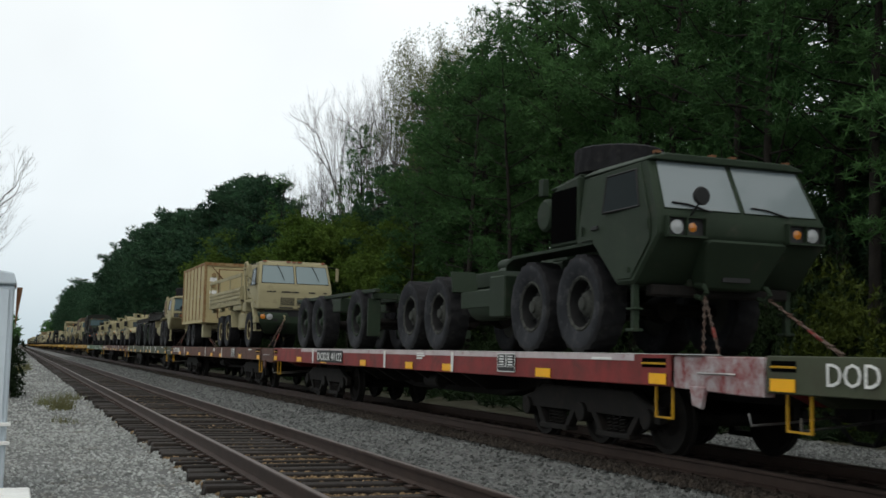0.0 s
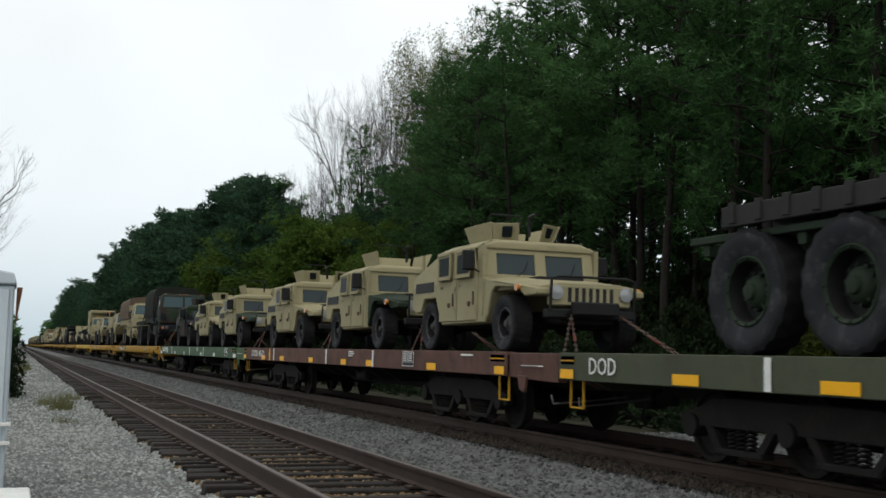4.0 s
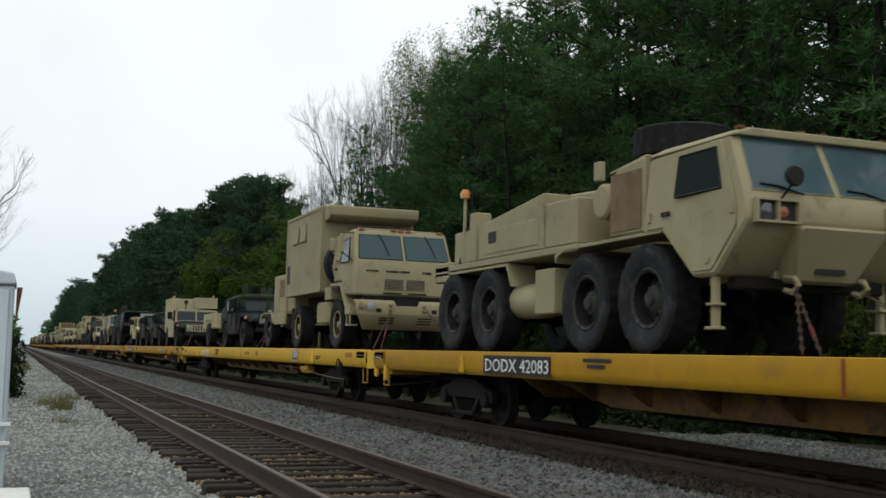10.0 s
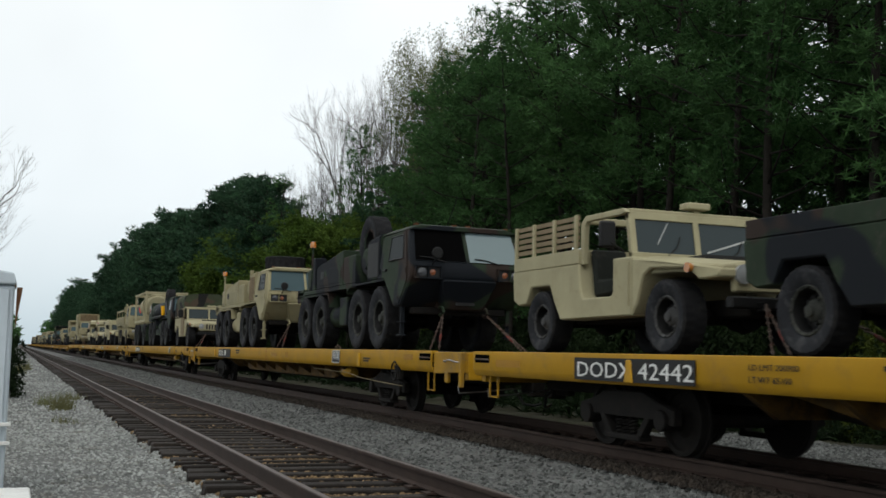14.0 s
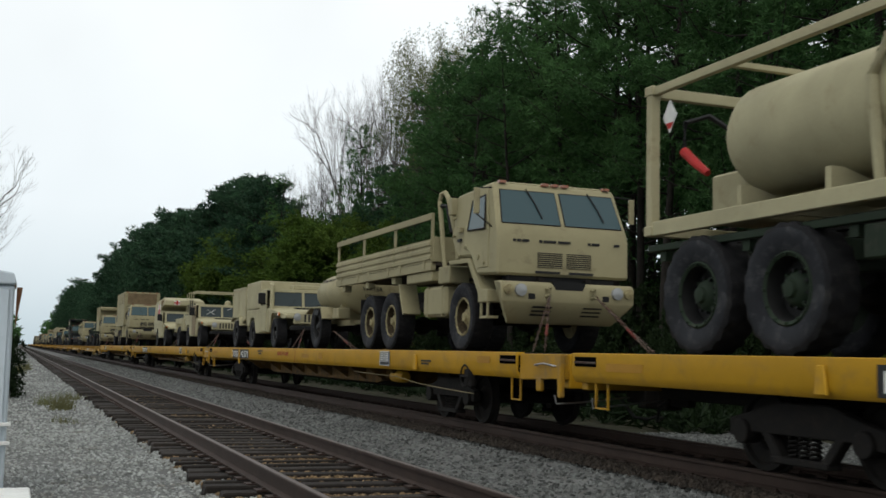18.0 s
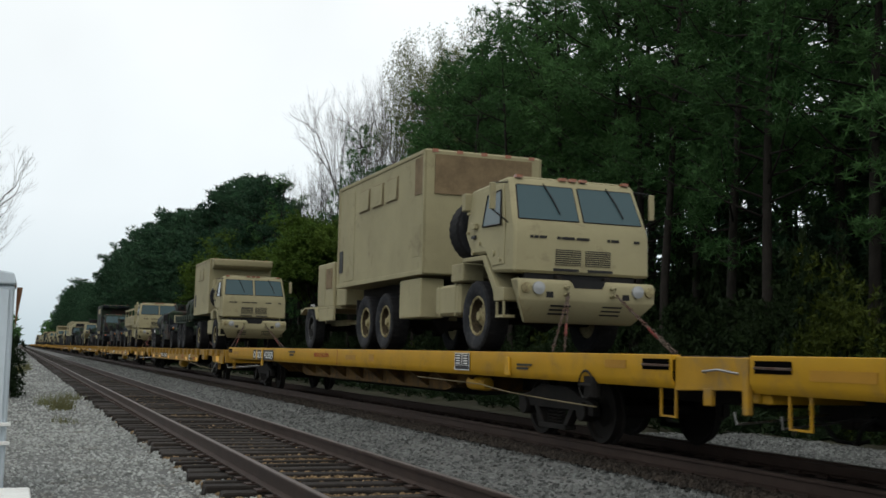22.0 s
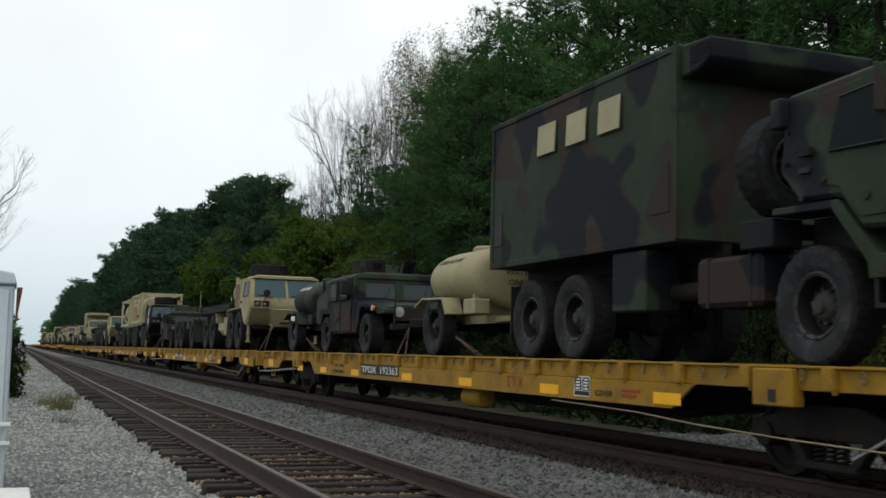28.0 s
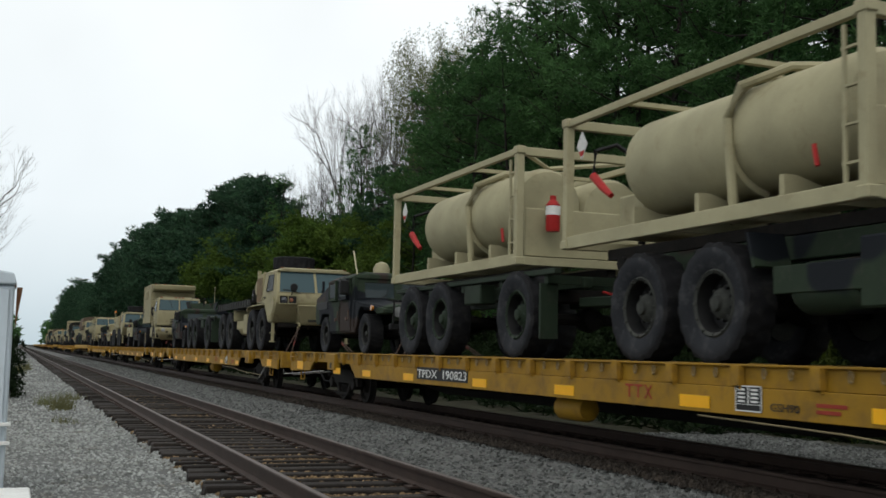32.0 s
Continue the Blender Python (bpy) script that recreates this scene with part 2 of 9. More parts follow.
# ---- mesh kit ----
class Shape:
    """Collects vertices and faces of one part."""

    def __init__(self):
        self.v, self.f = [], []

    def add(self, vs, fs):
        k = len(self.v)
        self.v += [tuple(p) for p in vs]
        self.f += [tuple(i + k for i in f) for f in fs]
        return self

    def box(self, x0, x1, y0, y1, z0, z1):
        vs = [(x, y, z) for z in (z0, z1) for y in (y0, y1) for x in (x0, x1)]
        return self.add(vs, [(0, 2, 3, 1), (4, 5, 7, 6), (0, 1, 5, 4), (2, 6, 7, 3), (0, 4, 6, 2), (1, 3, 7, 5)])

    def both(self, x0, x1, y0, y1, z0, z1):
        """A box and its mirror image across the centre line."""
        return self.box(x0, x1, y0, y1, z0, z1).box(-x1, -x0, y0, y1, z0, z1)

    def prism(self, pts, a, b, axis="x"):
        """A closed outline drawn out from a to b. Outline in (y, z), (x, z) or (x, y)."""
        put = {"x": lambda p, t: (t, p[0], p[1]), "y": lambda p, t: (p[0], t, p[1]), "z": lambda p, t: (p[0], p[1], t)}[axis]
        n = len(pts)
        vs = [put(p, a) for p in pts] + [put(p, b) for p in pts]
        return self.add(vs, [tuple(range(n))[::-1], tuple(range(n, 2 * n))] + [(i, (i + 1) % n, n + (i + 1) % n, n + i) for i in range(n)])

    def loft(self, rings, caps=True):
        """Rings of equally many points, joined one to the next."""
        n = len(rings[0])
        vs = [p for r in rings for p in r]
        fs = [(k * n + i, k * n + (i + 1) % n, (k + 1) * n + (i + 1) % n, (k + 1) * n + i) for k in range(len(rings) - 1) for i in range(n)]
        if caps:
            fs += [tuple(range(n))[::-1], tuple(range((len(rings) - 1) * n, len(rings) * n))]
        return self.add(vs, fs)

    def lathe(self, prof, c, axis="x", seg=24, closed=False):
        """A profile of (radius, along) turned round an axis through c."""
        rings = []
        for r, a in prof:
            ring = []
            for i in range(seg):
                t = 2 * math.pi * i / seg
                u, w = r * math.cos(t), r * math.sin(t)
                ring.append({"x": (c[0] + a, c[1] + u, c[2] + w), "y": (c[0] + u, c[1] + a, c[2] + w), "z": (c[0] + u, c[1] + w, c[2] + a)}[axis])
            rings.append(ring)
        if closed:
            rings.append(rings[0])
        return self.loft(rings, caps=not closed)

    def rod(self, pts, r, seg=6):
        """A bar of round section through the points."""
        pts = [Vector(p) for p in pts]
        rings = []
        for i, p in enumerate(pts):
            d = (pts[min(i + 1, len(pts) - 1)] - pts[max(i - 1, 0)]).normalized()
            u = d.cross(Vector((0, 0, 1)) if abs(d.z) < 0.9 else Vector((1, 0, 0))).normalized()
            w = d.cross(u)
            rr = r[i] if isinstance(r, (list, tuple)) else r
            rings.append([p + (u * math.cos(2 * math.pi * k / seg) + w * math.sin(2 * math.pi * k / seg)) * rr for k in range(seg)])
        return self.loft(rings)

    def slab(self, quad, t):
        """A plate: four corners, thickened by t along its normal."""
        q = [Vector(p) for p in quad]
        n = (q[1] - q[0]).cross(q[3] - q[0]).normalized() * t
        return self.loft([q, [p + n for p in q]])

    def mirror(self):
        k, n = list(self.v), len(self.v)
        self.v += [(-x, y, z) for x, y, z in k]
        self.f += [tuple(n + i for i in f)[::-1] for f in self.f]
        return self


def part(name, shape, mat, parent, label="", bevel=0.0, angle=34.0):
    """One mesh object under a thing or a part; a mesh that is handed in is shared."""
    if isinstance(shape, bpy.types.Mesh):
        me = shape
    else:
        me = bpy.data.meshes.new(name)
        bm = bmesh.new()
        vs = [bm.verts.new(p) for p in shape.v]
        for f in shape.f:
            try:
                bm.faces.new([vs[i] for i in f])
            except ValueError:
                pass
        bmesh.ops.recalc_face_normals(bm, faces=bm.faces)
        if bevel:
            sharp = [e for e in bm.edges if len(e.link_faces) == 2 and e.calc_face_angle() > 0.5]
            bmesh.ops.bevel(bm, geom=sharp, offset=bevel, segments=1, affect="EDGES", clamp_overlap=True)
        bm.to_mesh(me)
        bm.free()
        me.materials.append(mat)
        me.shade_smooth()
        me.set_sharp_from_angle(angle=radians(angle))
    ob = new(name, me)
    ob.parent = parent
    if label:
        ob["label"] = label
    return ob


def thing(name, label, category, group="", kind="", at=(0, 0, 0)):
    ob = tagged(new(name), label, category, group, kind)
    ob.location = at
    return ob


def lettering(text, size, depth=0.004):
    """Flat letters as a Shape in the plane x = 0, read from -x, starting at the origin; words run towards -y."""
    cu = bpy.data.curves.new("letters", "FONT")
    cu.body, cu.size, cu.extrude = text, size, depth / 2
    cu.resolution_u = 2
    ob = bpy.data.objects.new("letters", cu)
    scene.collection.objects.link(ob)
    me = bpy.data.meshes.new_from_object(ob.evaluated_get(bpy.context.evaluated_depsgraph_get()))
    s = Shape().add([(-v.co.z, -v.co.x, v.co.y) for v in me.vertices], [tuple(p.vertices) for p in me.polygons])
    bpy.data.objects.remove(ob)
    bpy.data.meshes.remove(me)
    bpy.data.curves.remove(cu)
    return s


def moved(shape, dx, dy, dz):
    shape.v = [(x + dx, y + dy, z + dz) for x, y, z in shape.v]
    return shape
# ---- ground, tracks ----
BALLAST = material("grey_granite_ballast", (0.115, 0.116, 0.112), rough=0.9, var=0.35, scale=3, fine=38, bump=0.9, dirt=(0.10, 0.094, 0.085), dirt_amount=0.35)
STONES = material("crushed_granite", (0.104, 0.108, 0.103), rough=0.85, var=0.2, scale=2.2, fine=60, bump=0.3)
DIRTY = material("brown_fouled_ballast", (0.06, 0.046, 0.034), rough=0.95, var=0.4, scale=4, fine=42, bump=0.9, dirt=(0.10, 0.09, 0.078), dirt_amount=0.3)
SOIL = material("grass_and_leaf_litter", (0.024, 0.024, 0.012), rough=0.95, var=0.4, scale=2, fine=30, bump=0.8, dirt=(0.034, 0.028, 0.018), dirt_amount=0.4)
# Greasy ballast, with the shade under the train darkened into its colour
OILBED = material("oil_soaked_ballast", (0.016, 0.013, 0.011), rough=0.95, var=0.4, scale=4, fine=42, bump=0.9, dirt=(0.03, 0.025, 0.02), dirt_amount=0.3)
TIEWOOD = material("creosoted_timber", (0.022, 0.018, 0.015), rough=0.9, var=0.35, scale=9, fine=70, bump=0.6, dirt=(0.06, 0.055, 0.05), dirt_amount=0.15, rand=0.35)
RAILSIDE = material("rusted_rail_steel", (0.046, 0.031, 0.025), rough=0.7, metal=0.35, var=0.25, scale=8)
RAILTOP = material("polished_rail_head", (0.088, 0.070, 0.060), rough=0.55, metal=0.4, var=0.2)


def vary_islands(m, lo, hi):
    """Stone to stone variation of brightness."""
    n, l = m.node_tree.nodes, m.node_tree.links
    b = n["Principled BSDF"]
    src = b.inputs["Base Color"].links[0].from_socket
    g = n.new("ShaderNodeNewGeometry")
    r = n.new("ShaderNodeMapRange")
    r.inputs["To Min"].default_value, r.inputs["To Max"].default_value = lo, hi
    l.new(g.outputs["Random Per Island"], r.inputs["Value"])
    s = n.new("ShaderNodeVectorMath")
    s.operation = "SCALE"
    l.new(src, s.inputs[0])
    l.new(r.outputs[0], s.inputs["Scale"])
    l.new(s.outputs[0], b.inputs["Base Color"])


vary_islands(STONES, 0.4, 1.6)


def profile_z(x):
    """Height of the ground across the line."""
    pts = [(-400, -1.2), (-14, -0.5), (-5, -0.36), (0.6, -0.31), (1.6, -0.30), (1.95, -0.265), (4.3, -0.265), (5.0, -0.34), (5.7, -0.36), (6.5, -0.29), (6.9, -0.245),
           (9.6, -0.245), (10.3, -0.30), (13.3, -0.28), (15, -0.45), (17, -0.5), (30, -0.3), (400, 0.5)]
    for (a, za), (b, zb) in zip(pts, pts[1:]):
        if x <= b:
            return za + (zb - za) * (x - a) / (b - a)
    return pts[-1][1]


def ground_sheet():
    xs = [-900, -400, -120, -40, -14, -8] + [-5 + 0.25 * i for i in range(64)] + [11.5, 12.5, 13.5, 15, 17, 20, 25, 30, 45, 80, 160, 400, 900]
    ys = [-300, -120, -50, -20, -8] + [0.3 * i for i in range(140)] + [42 + 1.5 * i for i in range(50)] + [120 + 12 * i for i in range(40)] + [620, 800, 1200, 2000, 3500]
    vs, fs = [], []
    for y in ys:
        for x in xs:
            amp = 0.02 if -5 < x < 11 and 0 < y < 60 else 0.0
            if x > 11.5 or x < -5:
                amp = 0.12
            vs.append((x, y, profile_z(x) + amp * noise.noise(Vector((x * 1.7, y * 1.7, 0)))))
    w = len(xs)
    for j in range(len(ys) - 1):
        for i in range(w - 1):
            fs.append((j * w + i, j * w + i + 1, (j + 1) * w + i + 1, (j + 1) * w + i))
    me = bpy.data.meshes.new("ground")
    me.from_pydata(vs, [], fs)
    for m in (BALLAST, DIRTY, SOIL, OILBED):
        me.materials.append(m)
    for p in me.polygons:
        x = p.center.x
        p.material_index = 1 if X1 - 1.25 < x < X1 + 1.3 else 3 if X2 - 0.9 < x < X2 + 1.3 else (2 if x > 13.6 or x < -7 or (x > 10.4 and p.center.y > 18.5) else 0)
        p.use_smooth = True
    return tagged(new("ground", me), "grey gravel and ballast ground beside the tracks", "ground", kind="structure")


ground_sheet()


def stone_field(name, label, areas, mat, seed, lift=0.0, crib=False):
    """Loose crushed stones on the ground, as one mesh."""
    rnd = random.Random(seed)
    base = [(-1, -0.8, -0.5), (0.9, -1, -0.4), (1, 0.8, -0.5), (-0.8, 1, -0.4), (-0.6, -0.5, 0.7), (0.6, -0.6, 0.6), (0.5, 0.6, 0.8), (-0.6, 0.5, 0.5)]
    quads = [(0, 3, 2, 1), (4, 5, 6, 7), (0, 1, 5, 4), (1, 2, 6, 5), (2, 3, 7, 6), (3, 0, 4, 7)]
    vs, fs = [], []
    for x0, x1, y0, y1, count, size in areas:
        for _ in range(count):
            x, y = rnd.uniform(x0, x1), y0 + (y1 - y0) * rnd.random() ** 1.35
            if crib:
                y = 3.25 + 0.5 * round((y - 3.25) / 0.5) + rnd.uniform(-0.15, 0.15)
            s = size * rnd.uniform(0.55, 1.3)
            a = rnd.uniform(0, 6.28)
            ca, sa = math.cos(a), math.sin(a)
            tilt = rnd.uniform(-0.6, 0.6)
            z = profile_z(x) + lift + s * rnd.uniform(0.0, 0.35)
            k = len(vs)
            for bx, by, bz in base:
                px, py, pz = bx * s * rnd.uniform(0.7, 1.15), by * s * rnd.uniform(0.6, 1.0), bz * s * rnd.uniform(0.6, 0.95)
                pz += tilt * px * 0.6
                vs.append((x + px * ca - py * sa, y + px * sa + py * ca, z + pz))
            fs += [tuple(k + i for i in q) for q in quads]
    me = bpy.data.meshes.new(name)
    me.from_pydata(vs, [], fs)
    me.materials.append(mat)
    return tagged(new(name, me), label, "gravel", kind="stuff")


PADSTONES = material("pale_gravel", (0.268, 0.277, 0.262), rough=0.85, var=0.2, scale=2.2, fine=60, bump=0.3, dirt=(0.17, 0.15, 0.12), dirt_amount=0.2)
vary_islands(PADSTONES, 0.5, 1.4)
stone_field("ballast_stones", "loose grey crushed granite between the tracks",
            [(4.45, 6.9, 5, 22, 9000, 0.028), (4.45, 6.9, 20, 60, 8000, 0.034), (4.45, 6.9, 55, 140, 4000, 0.05),
             (9.7, 10.8, 6, 40, 2500, 0.032), (10.4, 13.5, 9, 18.6, 9000, 0.030)], STONES, 3)
stone_field("gravel_pad_stones", "light grey gravel along the track shoulder",
            [(-0.6, 1.95, 7, 20, 11000, 0.021), (-1.0, 1.95, 18, 45, 8000, 0.027), (-1.5, 1.9, 40, 120, 3500, 0.045)], PADSTONES, 4)
FOUL = material("brown_track_stones", (0.150, 0.102, 0.054), rough=0.9, var=0.3, scale=3, fine=60, bump=0.3)
vary_islands(FOUL, 0.4, 1.7)
# Stained stones, coloured darker still for the shadow beside the train
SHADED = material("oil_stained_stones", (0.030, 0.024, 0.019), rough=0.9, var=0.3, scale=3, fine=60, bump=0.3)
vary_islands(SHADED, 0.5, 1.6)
stone_field("track_bed_stones", "brown fouled stones between the sleepers",
            [(X1 - 0.7, X1 + 1.25, 6, 24, 9000, 0.027), (X1 - 0.7, X1 + 1.25, 22, 60, 6000, 0.032), (X1 - 1.3, X1 - 0.75, 6, 24, 600, 0.025)], FOUL, 5, 0.030, True)
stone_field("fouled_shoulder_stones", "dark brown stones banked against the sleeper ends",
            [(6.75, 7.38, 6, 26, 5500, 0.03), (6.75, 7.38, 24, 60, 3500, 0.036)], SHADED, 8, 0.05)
stone_field("shoulder_stones", "pale stones lying between the sleeper ends",
            [(X1 - 1.35, X1 - 0.78, 6, 26, 3200, 0.024), (X1 - 1.35, X1 - 0.78, 24, 60, 1500, 0.03)], PADSTONES, 6, 0.015, True)

RAIL_PROFILE = [(-0.07, -0.172), (0.07, -0.172), (0.07, -0.158), (0.012, -0.140), (0.009, -0.045), (0.037, -0.036), (0.037, -0.006), (0.028, 0.0),
                (-0.028, 0.0), (-0.037, -0.006), (-0.037, -0.036), (-0.009, -0.045), (-0.012, -0.140), (-0.07, -0.158)]


def track(name, cx, label, count, seed):
    root = tagged(new(name), label, "railway track", kind="structure")
    rnd = random.Random(seed)
    for side in (-1, 1):
        s = Shape()
        rings, ys = [], [-60 + 2.0 * i for i in range(80)] + [100 + 20 * i for i in range(70)]
        for y in ys:
            dx = 0.012 * noise.noise(Vector((y * 0.12, cx, side)))
            dz = 0.010 * noise.noise(Vector((y * 0.09, cx * 2, side + 5)))
            rings.append([(cx + side * 0.7545 + dx + px, y, pz + dz) for px, pz in RAIL_PROFILE])
        s.loft(rings)
        ob = part("rail", s, RAILSIDE, root, angle=25)
        ob.data.materials.append(RAILTOP)
        for p in ob.data.polygons:
            if p.normal.z > 0.9 and p.center.z > -0.02:
                p.material_index = 1
    for i in range(count):
        y = 3.0 + i * 0.5
        m = bpy.data.meshes.new("sleeper") if i < 6 else random.Random(i + seed).choice(TIES[name])
        if i < 6:
            s = Shape().box(-1.3, 1.3, -0.115, 0.115, -0.36, -0.185)
            for k, p in enumerate(s.v):
                s.v[k] = (p[0] + rnd.uniform(-0.02, 0.02), p[1] + rnd.uniform(-0.012, 0.012), p[2] + rnd.uniform(-0.012, 0.006))
            ob = part("sleeper", s, TIEWOOD, root, bevel=0.014)
            bpy.data.meshes.remove(m)
            TIES.setdefault(name, []).append(ob.data)
        else:
            ob = part("sleeper", m, TIEWOOD, root)
        ob.matrix_basis = pose(cx + rnd.uniform(-0.06, 0.06), y + rnd.uniform(-0.05, 0.05), rnd.uniform(-0.012, 0.004), 0, rnd.uniform(-0.5, 0.5), rnd.uniform(-1.6, 1.6))
    far = Shape()
    for i in range(count, 900):
        y = 3.0 + i * 0.5
        far.box(cx - 1.3, cx + 1.3, y - 0.115, y + 0.115, -0.34, -0.188)
    part("distant_sleepers", far, TIEWOOD, root)["kind"] = "stuff"
    plates = Shape()
    for i in range(160):
        y = 3.0 + i * 0.5
        for side in (-1, 1):
            c = cx + side * 0.7545
            plates.box(c - 0.17, c + 0.17, y - 0.09, y + 0.09, -0.186, -0.168)
            for a in (-0.1, 0.1):
                plates.box(c + a - 0.016, c + a + 0.016, y - 0.05, y - 0.02, -0.17, -0.150)
    part("tie_plates", plates, RAILSIDE, root)["kind"] = "stuff"
    return root


TIES = {}
track("track_near", X1, "empty railway track of rusty rails on dark timber sleepers", 200, 11)
track("track_far", X2, "railway track in grey ballast under the train", 100, 12)

# ---- woods ----
BARK = material("pine_bark", (0.021, 0.018, 0.015), rough=0.95, var=0.35, scale=9, fine=40, bump=0.8, rand=0.2)
GREYBARK = material("grey_bark", (0.105, 0.098, 0.090), rough=0.95, var=0.3, scale=9, fine=40, bump=0.6, rand=0.2)
NEEDLES = leaf_material("pine_needles", (0.014, 0.046, 0.014), (0.090, 0.184, 0.060), 0.35)
# Darker, bluer needle copy: distance haze painted into the leaf colour
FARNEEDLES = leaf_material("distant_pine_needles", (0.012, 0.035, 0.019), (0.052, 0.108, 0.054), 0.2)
OLIVELEAF = leaf_material("olive_shrub_leaves", (0.016, 0.028, 0.005), (0.062, 0.078, 0.012), 0.2)
FRESH = leaf_material("spring_leaves", (0.038, 0.078, 0.012), (0.100, 0.150, 0.026), 0.35)
BUDS = leaf_material("pale_green_buds", (0.09, 0.12, 0.045), (0.18, 0.20, 0.085), 0.4)
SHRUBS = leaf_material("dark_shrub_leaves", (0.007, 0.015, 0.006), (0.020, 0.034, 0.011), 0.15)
DRY = leaf_material("dry_grass", (0.10, 0.095, 0.045), (0.13, 0.14, 0.06), 0.3)


def tuft(s, c, rnd, size, blades, width):
    """Radiating needles or leaves round one twig end."""
    for _ in range(blades):
        d = Vector((rnd.gauss(0, 1), rnd.gauss(0, 1), rnd.gauss(0.25, 0.8))).normalized()
        u = d.cross(Vector((rnd.gauss(0, 1), rnd.gauss(0, 1), rnd.gauss(0, 1)))).normalized() * width * rnd.uniform(0.6, 1.3)
        b = c + d * size * rnd.uniform(0.6, 1.15)
        k = len(s.v)
        s.v += [tuple(c - u), tuple(c + u), tuple(b)]
        s.f.append((k, k + 1, k + 2))


def raw_mesh(name, s, mat):
    me = bpy.data.meshes.new(name)
    me.from_pydata(s.v, [], s.f)
    me.materials.append(mat)
    return me


def puff(s, c, rnd, r, tufts, blades, size, width):
    """A rounded cushion of needle tufts."""
    for _ in range(tufts):
        d = Vector((rnd.gauss(0, 1), rnd.gauss(0, 1), rnd.gauss(0.2, 1))).normalized() * r * (0.35 + 0.65 * rnd.random())
        tuft(s, c + Vector((d.x, d.y, d.z * 0.72)), rnd, size, blades, width)


def pine_meshes(seed, height, tufts=15, blades=9, width=0.022, size=0.27, limbs=38, low=(0.20, 0.38), mat=None):
    """A loblolly-like pine: bare leaning stem, rounded crown of needle cushions at the limb ends."""
    rnd = random.Random(seed)
    wood, green = Shape(), Shape()
    lean = (rnd.uniform(-0.6, 0.6), rnd.uniform(-0.6, 0.6))
    spine = [Vector((lean[0] * (t ** 2) + 0.2 * noise.noise(Vector((seed, t * 3, 0))), lean[1] * t ** 2, height * t)) for t in [i / 9 for i in range(10)]]
    wood.rod(spine, [0.17 * (1 - 0.86 * i / 9) for i in range(10)], 7)
    at = lambda t: spine[min(8, int(t * 9))].lerp(spine[min(9, int(t * 9) + 1)], t * 9 - int(t * 9))
    low = rnd.uniform(*low)
    for i in range(limbs):
        u = (i + rnd.random()) / limbs
        t = low + (0.97 - low) * u
        a = i * 2.39996 + rnd.uniform(-0.6, 0.6)
        reach = (0.35 + 2.75 * math.sin(math.pi * (0.16 + 0.80 * u)) ** 0.8) * rnd.uniform(0.55, 1.2)
        p0 = at(t)
        d = Vector((math.cos(a), math.sin(a), rnd.uniform(0.15, 0.65)))
        p1, p2 = p0 + d * reach * 0.5 + Vector((0, 0, -0.15)), p0 + d * reach + Vector((0, 0, rnd.uniform(0.0, 0.35)))
        wood.rod([p0, p1, p2], [0.036, 0.024, 0.010], 4)
        n = 1 + int(reach * 1.15)
        for j in range(n):
            w = 0.5 + 0.5 * (j + 0.4 + 0.6 * rnd.random()) / n
            c = p1.lerp(p2, w * 2 - 1) + Vector((rnd.gauss(0, 0.22), rnd.gauss(0, 0.22), rnd.gauss(0.1, 0.14)))
            puff(green, c, rnd, rnd.uniform(0.42, 0.72), tufts, blades, size, width)
    for _ in range(3):
        puff(green, spine[-1] + Vector((rnd.gauss(0, 0.3), rnd.gauss(0, 0.3), rnd.uniform(-0.8, -0.1))), rnd, 0.5, tufts, blades, size, width)
    wm = raw_mesh("trunk", wood, BARK)
    wm.shade_smooth()
    return wm, raw_mesh("crown", green, mat or NEEDLES)


def bare_meshes(seed, height, mat, leaf=None, leaf_count=0, spread=0.52, first=0.27, leaf_size=0.072):
    """A broadleaf tree in early spring: forking limbs, fine twigs, a haze of buds."""
    rnd = random.Random(seed)
    wood, green = Shape(), Shape()
    ends = []

    def grow(p, d, length, r, depth):
        q = p + d * length
        m = p.lerp(q, 0.5) + Vector((rnd.gauss(0, 1), rnd.gauss(0, 1), rnd.gauss(0, 1))) * length * 0.07
        wood.rod([p, m, q], [r, r * 0.86, r * 0.72], 6 if depth < 2 else 4 if depth < 4 else 3)
        ends.append((q, depth))
        if depth == 7:
            return
        for k in range(3 if depth in (1, 2, 3, 5) else 2):
            side = Vector((rnd.gauss(0, 1), rnd.gauss(0, 1), rnd.gauss(0, 0.6))).normalized()
            nd = (d + side * (spread * 1.15 if depth > 1 else spread * 0.7) * rnd.uniform(0.5, 1.4) + Vector((0, 0, 0.26 if depth < 4 else 0.12))).normalized()
            grow(p.lerp(q, rnd.uniform(0.45, 0.95)) if k else q, nd, length * rnd.uniform(0.60, 0.82), r * (0.69 if k == 0 else 0.5), depth + 1)

    grow(Vector((0, 0, 0)), Vector((0.03, 0.02, 1)).normalized(), height * first, 0.0062 * height, 0)
    top = max(v[2] for v in wood.v)
    for k, v in enumerate(wood.v):
        wood.v[k] = (v[0] * height / top, v[1] * height / top, v[2] * height / top)
    for e, depth in ends:
        if leaf and depth > 4 and rnd.random() < leaf_count:
            for _ in range(5):
                tuft(green, e * (height / top) + Vector((rnd.gauss(0, 0.15), rnd.gauss(0, 0.15), rnd.gauss(0, 0.12))), rnd, leaf_size, 6, leaf_size * 0.22)
    wm = raw_mesh("trunk", wood, mat)
    wm.shade_smooth()
    return wm, (raw_mesh("crown", green, leaf) if leaf else None)


